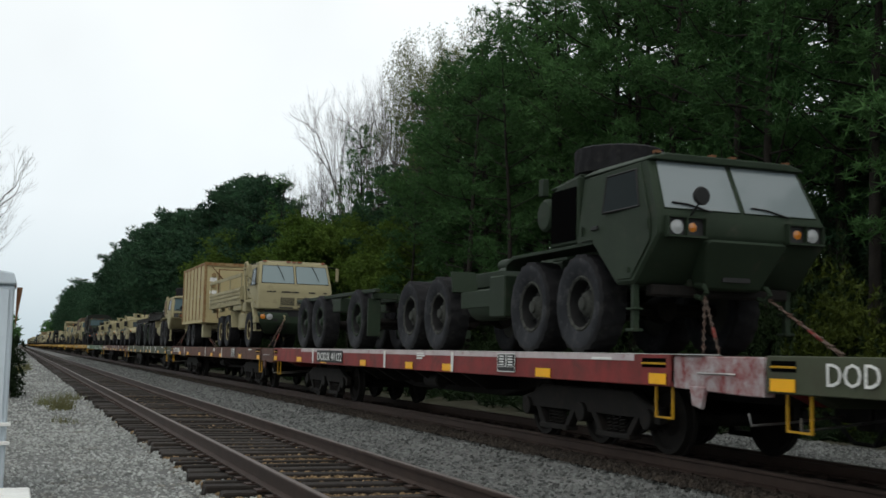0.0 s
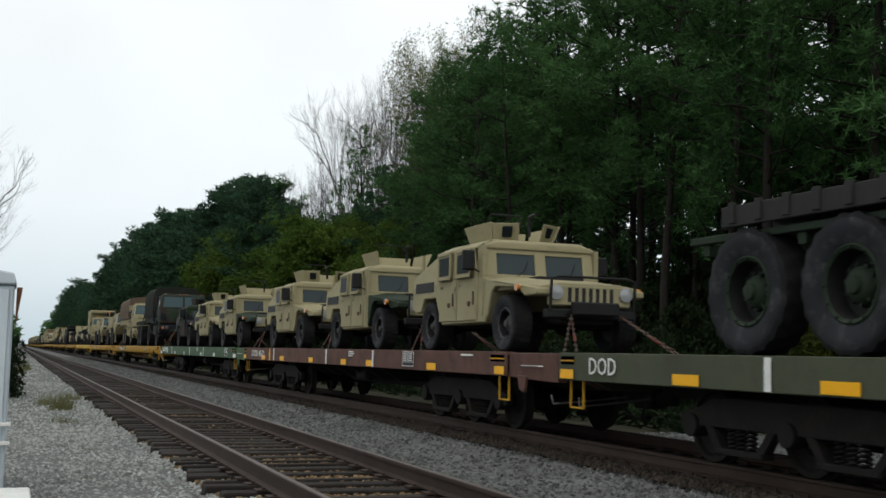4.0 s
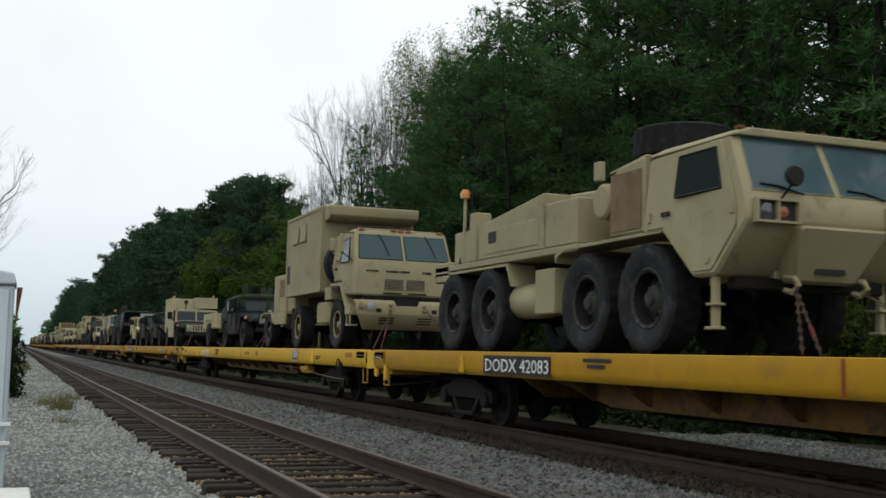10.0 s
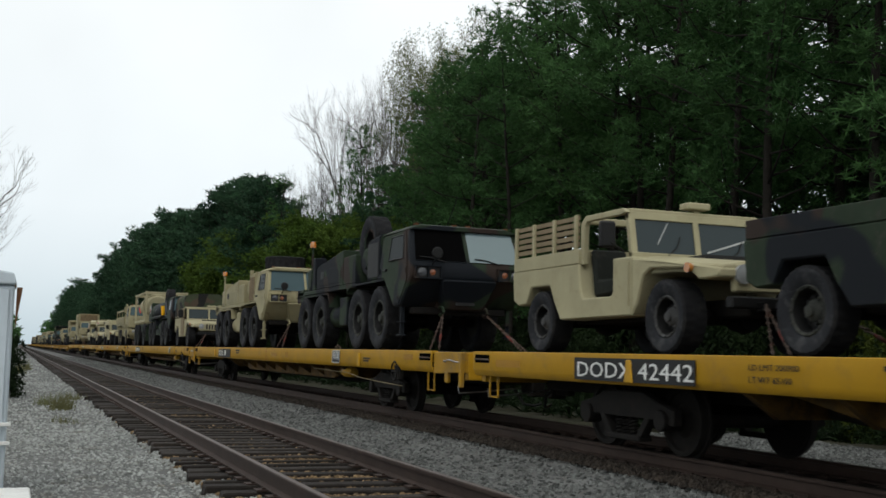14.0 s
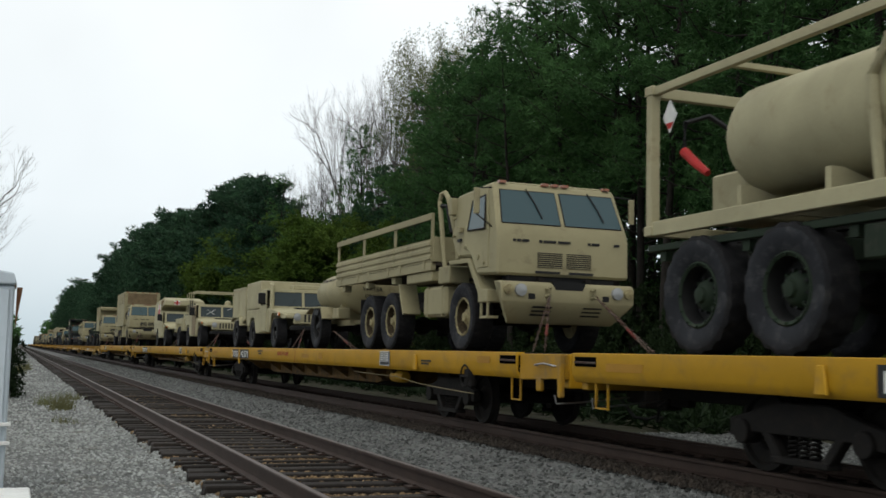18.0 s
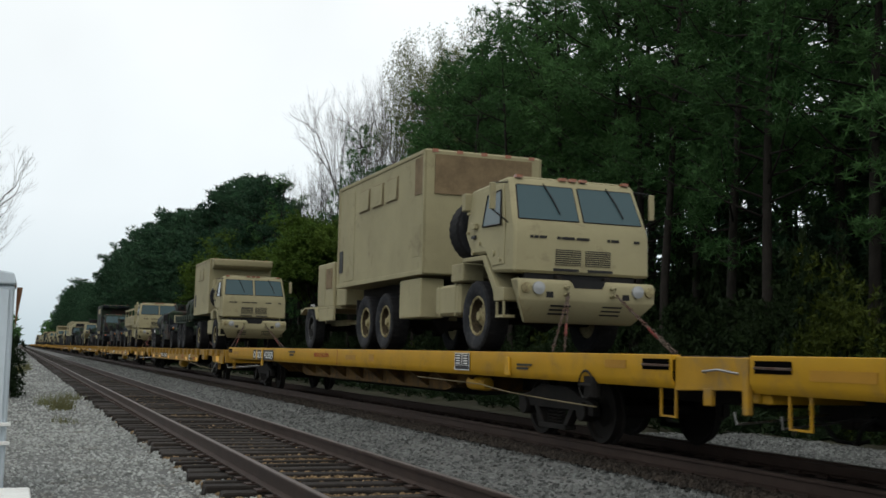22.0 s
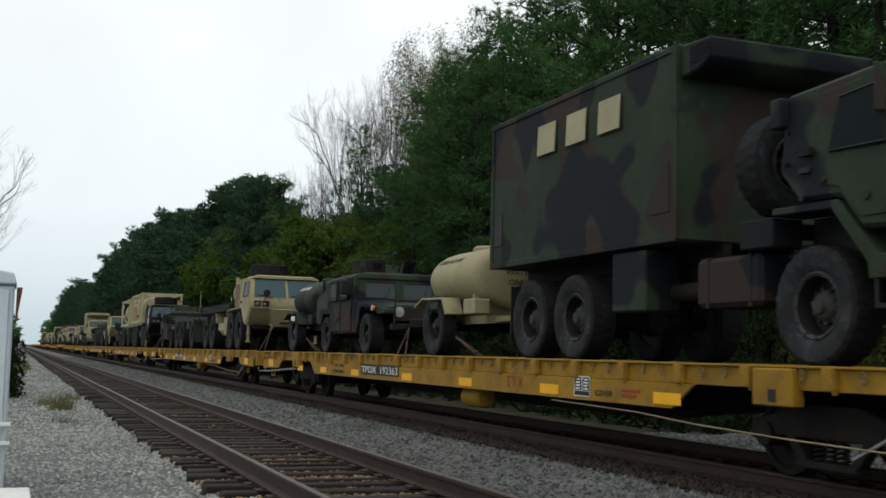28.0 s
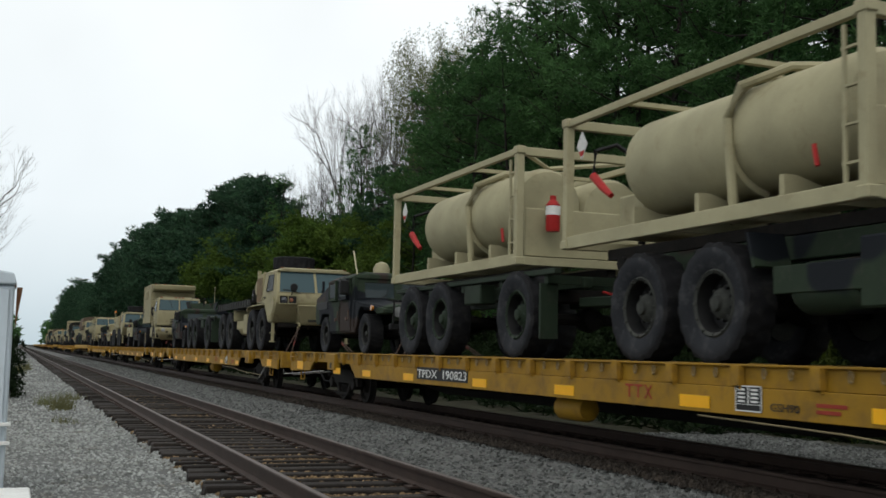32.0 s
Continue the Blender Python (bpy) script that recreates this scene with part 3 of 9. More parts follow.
def shrub_mesh(seed, mat, r, h, n, leaf=0.16, width=0.035):
    rnd = random.Random(seed)
    s = Shape()
    for _ in range(n):
        a, rr, t = rnd.uniform(0, 6.283), r * rnd.random() ** 0.6, rnd.random() ** 0.8
        lump = 0.75 + 0.5 * noise.noise(Vector((math.cos(a) * 1.5, math.sin(a) * 1.5, t * 2 + seed)))
        tuft(s, Vector((math.cos(a) * rr * lump * (1.1 - 0.5 * t), math.sin(a) * rr * lump * (1.1 - 0.5 * t), h * t * lump)), rnd, leaf * 1.6, 12, width)
    return raw_mesh("crown", s, mat)


def plant_tree(name, meshes, x, y, scale, turn, label, category="tree", group=""):
    t = tagged(new(name) if meshes[0] else new(name, meshes[1]), label, category, group)
    t.matrix_basis = pose(x, y, profile_z(x) - 0.1, 0, 0, turn) @ Matrix.Diagonal((scale[0], scale[0], scale[1], 1))
    for nm, me in zip(("trunk", "crown"), meshes):
        if me and meshes[0]:
            ob = new(nm, me)
            ob.parent = t
    return t


PINES = [pine_meshes(20 + i, 16.0) for i in range(5)]
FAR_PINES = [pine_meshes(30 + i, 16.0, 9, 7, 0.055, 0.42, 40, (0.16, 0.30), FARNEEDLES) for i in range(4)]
SPARSE = [pine_meshes(36 + i, 16.0, 12, 8, 0.022, 0.27, 24, (0.22, 0.34)) for i in range(2)]
BARES = [bare_meshes(40 + i, 14.0, GREYBARK, None, 0, 0.50) for i in range(3)]
BUDDED = [bare_meshes(50 + i, 15.0, GREYBARK, BUDS, 1.0) for i in range(2)]
YOUNG = [bare_meshes(60 + i, 6.0, BARK, FRESH, 1.0, 0.7, 0.2, 0.13) for i in range(2)]
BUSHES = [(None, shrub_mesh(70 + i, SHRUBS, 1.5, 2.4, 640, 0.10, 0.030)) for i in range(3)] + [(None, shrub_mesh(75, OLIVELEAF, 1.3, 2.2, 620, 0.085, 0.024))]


def woods():
    rnd = random.Random(5)
    lab = "tall dark green pine with a bare lower trunk"
    grp = "pine wood beside the line"

    # height of the wood's outline along the line, reckoned at x = 20
    edge = ((0, 18), (39, 17.0), (43.4, 16.9), (48, 16.4), (51.2, 16.0), (53.4, 14.6), (55.6, 12.6), (58.2, 11.0), (62, 10.6), (77, 11.2), (87, 12.0), (90, 14.6), (92.6, 16.2), (96, 16.1), (104, 17.9),
            (115, 18.4), (125, 18.1), (138.5, 17.7), (145, 19.6), (161, 21.4), (181, 21.6), (211, 21.9), (229, 22.6), (255, 21.3), (286, 20.5), (319, 18.3), (362, 20.5), (393, 23.8), (448, 24.6), (564, 20.0), (900, 22.0))

    def outline(x, y):
        yy = y * 20 / x
        for (a, za), (b, zb) in zip(edge, edge[1:]):
            if yy <= b:
                return 1.14 + (za + (zb - za) * (yy - a) / (b - a) - 1.14) * x / 20
        return 20.0

    def pine(x, y, hgt, kinds, wide=1.0):
        plant_tree("pine_tree", rnd.choice(kinds), x, y, (hgt / 16 * rnd.uniform(0.95, 1.2) * wide, hgt / 16), rnd.uniform(0, 360), lab, "tree", grp)

    # the edge of the wood, tree after tree against the sky
    y = 20.0
    while y < 125:
        if not 60 < y < 87:
            pine(20.4 + rnd.uniform(-0.7, 0.9), y, outline(20.4, y) + 0.2, PINES if y < 58 else FAR_PINES)
        elif rnd.random() < 0.7:
            pine(20.4 + rnd.uniform(-0.7, 0.9), y, outline(20.4, y) * rnd.uniform(0.72, 0.98), PINES)
        y += rnd.uniform(2.4, 3.6)
    for x, y, h in ((20.0, 66.4, 15.9), (20.3, 69.8, 13.4), (20.2, 92.4, 16.6), (20.4, 88.6, 13.6), (20.0, 63.0, 13.0)):
        pine(x, y, h, SPARSE, 0.85)
    y = 5.0
    while y < 150:
        for x0, keep in ((19.2, 0.3), (23.0, 0.6), (26.5, 0.6), (31.0, 0.5), (36.5, 0.4 if y < 100 else 0.0), (43.0, 0.4 if y < 76 else 0.0)):
            if rnd.random() > keep or (y > 58 and x0 < 21):
                continue
            x, yy = x0 + rnd.uniform(-1.5, 1.5), y * x0 / 22 + rnd.uniform(-1.4, 1.4)
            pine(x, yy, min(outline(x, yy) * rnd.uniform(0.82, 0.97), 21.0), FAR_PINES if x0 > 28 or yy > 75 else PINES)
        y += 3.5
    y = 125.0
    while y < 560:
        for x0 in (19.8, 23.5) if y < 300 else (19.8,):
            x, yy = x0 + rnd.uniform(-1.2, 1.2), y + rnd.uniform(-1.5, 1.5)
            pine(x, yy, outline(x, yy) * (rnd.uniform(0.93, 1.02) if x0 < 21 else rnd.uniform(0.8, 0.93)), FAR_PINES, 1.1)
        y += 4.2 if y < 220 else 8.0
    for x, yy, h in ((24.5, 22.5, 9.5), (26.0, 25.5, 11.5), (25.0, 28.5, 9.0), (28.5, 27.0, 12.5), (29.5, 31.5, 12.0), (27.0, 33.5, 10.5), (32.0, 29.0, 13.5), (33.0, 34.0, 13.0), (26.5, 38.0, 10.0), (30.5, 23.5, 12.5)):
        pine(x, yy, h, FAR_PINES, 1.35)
    for yy, k, z in ((84.3, 0, 16.0), (81.5, 1, 15.6), (79, 2, 14.8), (75.6, 0, 16.4), (72.2, 1, 17.2), (68.0, 2, 18.8), (65.0, 0, 18.6), (61.6, 1, 18.0), (59.0, 2, 17.4), (87, 2, 14.6), (83, 1, 14.2), (78, 0, 14.0), (73.5, 2, 14.6), (90, 1, 15.0), (66.6, 1, 18.9), (63.2, 2, 18.7), (60.2, 0, 18.0), (57.4, 1, 17.3), (70, 0, 17.6)):
        plant_tree("bare_tree", BARES[k], 22, yy * 1.1, ((z * 1.1 + 0.3) / 14 * (0.64 if yy < 74 else 0.42), (z * 1.1 + 0.3) / 14), rnd.uniform(0, 360), "leafless grey broadleaf tree at the edge of the wood")
    for yy, k, z in ((55.4, 0, 18.2), (53.2, 1, 17.9), (51.0, 0, 17.8), (48.7, 1, 18.0), (46.6, 0, 17.4), (57.4, 1, 17.0)):
        plant_tree("budding_tree", BUDDED[k], 23, yy * 1.15, ((z * 1.15 + 0.2) / 15 * 0.74, (z * 1.15 + 0.2) / 15), rnd.uniform(0, 360), "broadleaf tree with pale green spring buds")
    for x, yy, k, s in ((18.0, 58, 0, 1.45), (17.8, 53, 1, 1.2), (18.2, 63, 1, 1.6), (18.5, 68, 0, 1.7), (18.4, 73, 1, 1.75), (18.6, 78, 0, 1.6), (17, 42, 0, 0.8), (18.8, 100, 1, 2.0), (18.8, 107, 0, 2.1), (18.6, 115, 1, 1.9), (18.8, 88, 0, 1.6)):
        plant_tree("young_tree", YOUNG[k], x, yy, (s * 1.15, s), rnd.uniform(0, 360), "young broadleaf tree with fresh yellow-green leaves")
    for x, yy, w, h in ((17.3, 19.7, 1.3, 1.75), (18.4, 21.6, 1.2, 1.9), (16.6, 17.6, 1.1, 1.3)):
        plant_tree("bush", BUSHES[3], x, yy, (w, h), rnd.uniform(0, 360), "yellow-green leafy shrub at the edge of the wood", "bush", "undergrowth along the wood")
    y = 4.0
    while y < 250:
        step = 2.6 if y < 100 else 7.0
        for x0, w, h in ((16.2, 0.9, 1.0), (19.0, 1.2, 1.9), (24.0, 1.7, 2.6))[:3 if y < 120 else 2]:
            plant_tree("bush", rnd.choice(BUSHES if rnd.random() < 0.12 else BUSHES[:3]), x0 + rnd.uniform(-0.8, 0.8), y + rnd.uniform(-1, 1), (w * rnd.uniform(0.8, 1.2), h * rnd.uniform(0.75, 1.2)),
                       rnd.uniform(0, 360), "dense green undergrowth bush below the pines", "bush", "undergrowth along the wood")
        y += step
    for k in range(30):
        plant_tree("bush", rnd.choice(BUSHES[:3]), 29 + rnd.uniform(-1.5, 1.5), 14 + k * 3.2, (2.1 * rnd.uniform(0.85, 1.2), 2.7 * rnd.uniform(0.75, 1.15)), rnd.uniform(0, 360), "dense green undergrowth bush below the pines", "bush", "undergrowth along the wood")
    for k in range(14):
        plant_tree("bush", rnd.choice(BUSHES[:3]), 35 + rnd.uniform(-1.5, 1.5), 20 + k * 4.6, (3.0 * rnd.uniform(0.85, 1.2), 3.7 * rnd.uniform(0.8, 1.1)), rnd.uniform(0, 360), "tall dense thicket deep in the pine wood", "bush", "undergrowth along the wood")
    # far side of the clearing
    for x, yy, k, s in ((-2.8, 62, 0, 0.9), (-3.2, 75, 1, 1.0), (-2.2, 48, 2, 0.5), (-5, 95, 0, 1.1), (-2.3, 43, 0, 0.7), (-2.6, 52, 1, 0.62)):
        plant_tree("bare_tree", BARES[k], x, yy, (s * 1.1, s), rnd.uniform(0, 360), "leafless grey broadleaf tree beside the gravel")
    plant_tree("bush", BUSHES[0], -0.28, 32, (0.55, 0.85), 20, "dark evergreen bush beside the signal cabinet", "bush")
    plant_tree("bush", BUSHES[1], -0.35, 35, (0.5, 0.85), 80, "dark evergreen bush beside the signal cabinet", "bush")
    far = Shape()
    for i in range(900):
        x, yy = rnd.choice((-1, 1)) * rnd.uniform(3, 60), rnd.uniform(560, 760)
        if x > 0:
            x += 14
        hh = rnd.uniform(9, 17)
        for k in range(5):
            tuft(far, Vector((x + rnd.gauss(0, 2), yy + rnd.gauss(0, 2), hh * (0.25 + 0.17 * k))), rnd, 3.4, 9, 0.8)
    tagged(new("far_woods", raw_mesh("far_woods", far, NEEDLES)), "distant dark woods where the line vanishes", "woods", kind="stuff")
    # brush added to darken the strip seen under the wagons, in place of shade
    brush = Shape()
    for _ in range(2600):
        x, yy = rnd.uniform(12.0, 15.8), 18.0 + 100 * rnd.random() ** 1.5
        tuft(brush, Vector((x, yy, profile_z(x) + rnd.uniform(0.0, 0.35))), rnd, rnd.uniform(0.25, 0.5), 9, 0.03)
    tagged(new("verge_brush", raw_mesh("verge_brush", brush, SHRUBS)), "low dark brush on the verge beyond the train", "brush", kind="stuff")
    # weeds on the gravel
    for n, (x, yy, h, cnt) in enumerate(((1.03, 26.5, 0.42, 160), (0.75, 28.5, 0.3, 80), (1.5, 31, 0.25, 60), (0.2, 58, 0.7, 160), (0.6, 66, 0.6, 120), (-0.4, 44, 0.6, 120), (0.9, 22, 0.16, 40))):
        s = Shape()
        for _ in range(cnt):
            bx, by = rnd.gauss(0, 0.13), rnd.gauss(0, 0.3)
            tip = Vector((bx + rnd.gauss(0, 0.12), by + rnd.gauss(0, 0.12), h * rnd.uniform(0.4, 1.1)))
            k = len(s.v)
            s.v += [(bx - 0.008, by, 0), (bx + 0.008, by, 0), tuple(tip)]
            s.f.append((k, k + 1, k + 2))
        ob = new("grass_tuft", raw_mesh("grass_tuft", s, DRY))
        ob.location = (x, yy, profile_z(x))
        tagged(ob, "ragged weeds growing through the gravel", "grass", kind="stuff")


woods()


# ---- signal cabinet ----
GALV = material("pale_grey_cabinet_paint", (0.50, 0.56, 0.60), rough=0.5, metal=0.1, var=0.08, scale=2)
CONCRETE = material("pale_concrete", (0.62, 0.62, 0.60), rough=0.85, var=0.1)


def signal_cabinet():
    c = thing("signal_cabinet", "pale grey metal railway signal cabinet on the gravel", "cabinet", at=(-0.02, 11.0, -0.33))
    part("body", Shape().box(-1.2, -0.02, 0.0, 0.9, 0.1, 2.02), GALV, c, bevel=0.015)
    part("plinth", Shape().box(-1.22, -0.035, 0.03, 0.87, 0.0, 0.1), CONCRETE, c, bevel=0.01)
    part("roof", Shape().prism([(-1.25, 2.02), (0.0, 2.02), (-0.03, 2.13), (-0.3, 2.17), (-1.25, 2.17)], -0.05, 0.95, "y"), GALV, c, bevel=0.015)
    part("door", Shape().box(-0.7, -0.06, -0.03, 0.0, 0.14, 1.98), GALV, c, bevel=0.008)
    part("awning", Shape().prism([(0.0, 1.62), (0.05, 2.0), (0.0, 2.0)], 0.06, 0.85, "y"), RUST, c, "weathered brown side shield")
    for z in (0.55, 0.72):
        part("hinge", Shape().box(-0.08, 0.015, -0.055, -0.028, z, z + 0.035), WHITEP, c, "pale steel latch", bevel=0.004)
    part("warning_plate", Shape().box(-0.3, -0.16, -0.038, -0.031, 1.55, 1.75), REDPAINT, c, "small red warning plate")
    b = thing("utility_box", "white painted utility box on the gravel", "utility box", at=(-0.22, 9.35, -0.33))
    part("body", Shape().box(-0.6, 0.32, -0.3, 0.3, 0.0, 0.26), WHITEP, b, bevel=0.02)
    part("lid", Shape().box(-0.63, 0.39, -0.33, 0.33, 0.262, 0.32), WHITEP, b, bevel=0.012)


signal_cabinet()
# ---- flat wagons ----
MOVERS = []      # (thing, y at 0 s, height)


def wheelset_mesh():
    s = Shape()
    for d in (-1, 1):
        c = (d * 0.755, 0, 0)
        s.lathe([(0.09, -d * 0.09), (0.2, -d * 0.03), (0.36, -d * 0.02), (0.42, -d * 0.065), (0.46, -d * 0.065), (0.455, -d * 0.03), (0.425, -d * 0.025), (0.415, d * 0.065), (0.36, d * 0.065),
                 (0.34, d * 0.02), (0.2, d * 0.025), (0.12, d * 0.1), (0.0, d * 0.1)], c, "x", 28)
    s.lathe([(0.085, -0.95), (0.085, 0.95)], (0, 0, 0), "x", 10)
    return s


WHEEL_ME = None


def bogie(car, y, axles, wagon_y=None):
    """A truck with side frames, bolster, springs and wheelsets; axles are offsets along y."""
    global WHEEL_ME
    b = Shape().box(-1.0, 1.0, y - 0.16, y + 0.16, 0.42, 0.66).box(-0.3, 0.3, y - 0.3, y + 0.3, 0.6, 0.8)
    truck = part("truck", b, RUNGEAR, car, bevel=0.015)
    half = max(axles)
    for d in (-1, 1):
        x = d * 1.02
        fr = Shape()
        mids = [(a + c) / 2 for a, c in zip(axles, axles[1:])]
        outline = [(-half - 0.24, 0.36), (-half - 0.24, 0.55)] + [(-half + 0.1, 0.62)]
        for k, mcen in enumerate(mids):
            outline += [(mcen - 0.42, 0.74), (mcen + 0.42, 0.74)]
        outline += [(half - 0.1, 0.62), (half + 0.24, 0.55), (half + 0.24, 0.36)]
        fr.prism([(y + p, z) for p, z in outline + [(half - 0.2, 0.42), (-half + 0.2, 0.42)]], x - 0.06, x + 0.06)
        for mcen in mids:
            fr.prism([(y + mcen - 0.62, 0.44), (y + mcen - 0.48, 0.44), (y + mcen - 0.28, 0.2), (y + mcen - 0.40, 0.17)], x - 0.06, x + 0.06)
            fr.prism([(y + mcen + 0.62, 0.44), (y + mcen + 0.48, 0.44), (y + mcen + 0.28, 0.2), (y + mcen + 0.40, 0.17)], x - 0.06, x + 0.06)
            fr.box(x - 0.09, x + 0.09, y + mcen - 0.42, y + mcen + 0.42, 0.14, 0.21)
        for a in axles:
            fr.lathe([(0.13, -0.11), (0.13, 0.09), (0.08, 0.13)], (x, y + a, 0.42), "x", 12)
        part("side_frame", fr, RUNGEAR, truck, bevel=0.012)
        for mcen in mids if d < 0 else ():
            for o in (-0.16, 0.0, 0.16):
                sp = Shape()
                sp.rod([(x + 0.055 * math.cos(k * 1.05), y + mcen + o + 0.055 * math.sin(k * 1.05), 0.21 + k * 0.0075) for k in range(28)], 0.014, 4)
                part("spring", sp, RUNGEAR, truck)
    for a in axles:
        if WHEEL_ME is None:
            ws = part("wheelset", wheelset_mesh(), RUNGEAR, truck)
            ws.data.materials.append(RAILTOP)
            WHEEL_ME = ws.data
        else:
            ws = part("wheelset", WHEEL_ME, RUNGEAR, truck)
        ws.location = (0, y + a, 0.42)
    return truck


def coupler(car, y, d):
    s = Shape().box(-0.07, 0.07, min(y, y + d * 0.6), max(y, y + d * 0.6), 0.52, 0.68)
    s.prism([(-0.13, y - d * 0.02), (0.1, y - d * 0.02), (0.15, y + d * 0.16), (0.02, y + d * 0.22), (-0.13, y + d * 0.2)], 0.46, 0.74, "z")
    part("coupler", s, RUNGEAR, car, bevel=0.02)
    part("uncoupling_lever", Shape().rod([(-1.32, y + d * 0.36, 0.62), (-1.3, y + d * 0.34, 0.50), (-0.9, y + d * 0.3, 0.53), (-0.2, y + d * 0.28, 0.60)], 0.014, 5), STEEL, car)
    part("air_hose", Shape().rod([(-0.28, y + d * 0.5, 0.62), (-0.28, y + d * 0.28, 0.52), (-0.22, y + d * 0.12, 0.34), (-0.1, y - d * 0.04, 0.32), (0.0, y - d * 0.1, 0.36)], 0.024, 6), BLACK, car)


def sill_step(car, y, col, z0, z1=0.86, w=0.3):
    for d in (-1, 1):
        x = d * 1.36
        part("sill_step", Shape().prism([(y, z1), (y, z0 - 0.022), (y + w + 0.019, z0 - 0.018), (y + w + 0.019, z1), (y + w, z1), (y + w, z0), (y + 0.019, z0), (y + 0.019, z1)], x - 0.014, x + 0.014), col, car)


def plate_mark(car, text, y, z, size, col, back=None, x=-1.447, gap=0.06, width=None):
    """Stencilled letters on the near side, on a painted plate where there is one; y is the left end."""
    s = lettering(text, size)
    ys = [v[1] for v in s.v]
    have = max(ys) - min(ys)
    if width:
        k = width / have
        s.v = [(a, b * k, c) for a, b, c in s.v]
        have = width
    if back is not None:
        part("number_panel", Shape().box(x - 0.003, x + 0.004, y - have - gap, y + gap, z - gap * 0.7, z + size * 0.72 + gap * 0.7), back, car)
    part("lettering", moved(s, x - 0.008, y, z), col, car)


def bars(car, rows, x, y, z, col, h=0.035):
    """Small writing that cannot be read, as plain bars."""
    s = Shape()
    for k, (off, length) in enumerate(rows):
        s.box(x - 0.002, x + 0.003, y - off - length, y - off, z - k * h * 1.7, z - k * h * 1.7 + h)
    part("stencil", s, col, car)


def patch(car, x, y, z, w, h, col, name="paint_patch"):
    part(name, Shape().box(x - 0.003, x + 0.003, y - w, y, z, z + h), col, car)


def info_panel(car, x, y, z0, z1, w):
    """Black consolidated stencil panel with white frame and unreadable lines."""
    p = part("stencil_panel", Shape().box(x - 0.003, x + 0.003, y - w, y, z0, z1), BLACKP, car)
    s = Shape()
    h = z1 - z0
    s.box(x - 0.005, x - 0.003, y - w, y, z1 - 0.012, z1).box(x - 0.005, x - 0.003, y - w, y, z0, z0 + 0.012).box(x - 0.005, x - 0.003, y - w, y, z0 + h * 0.27, z0 + h * 0.29)
    s.box(x - 0.005, x - 0.003, y - 0.012, y, z0, z1).box(x - 0.005, x - 0.003, y - w, y - w + 0.012, z0, z1).box(x - 0.005, x - 0.003, y - w * 0.52, y - w * 0.48, z0 + h * 0.3, z1)
    for k in range(4):
        for o in (0.06, 0.56):
            s.box(x - 0.005, x - 0.003, y - w * (o + 0.3), y - w * (o + 0.04), z1 - h * (0.12 + 0.15 * k) - 0.02, z1 - h * (0.12 + 0.15 * k))
    part("stencil_print", s, WHITEP, p)["kind"] = "stuff"


def deck(car, y0, y1, top, half, joint=True):
    s = Shape()
    n = int((y1 - y0) / 0.3)
    for i in range(n):
        a = y0 + (y1 - y0) * i / n
        s.box(-half + 0.03, half - 0.03, a + 0.006, a + (y1 - y0) / n - 0.006, top - 0.06, top - 0.004 + 0.004 * math.sin(i * 2.3))
    part("deck", s, DECK, car, "weathered timber deck")


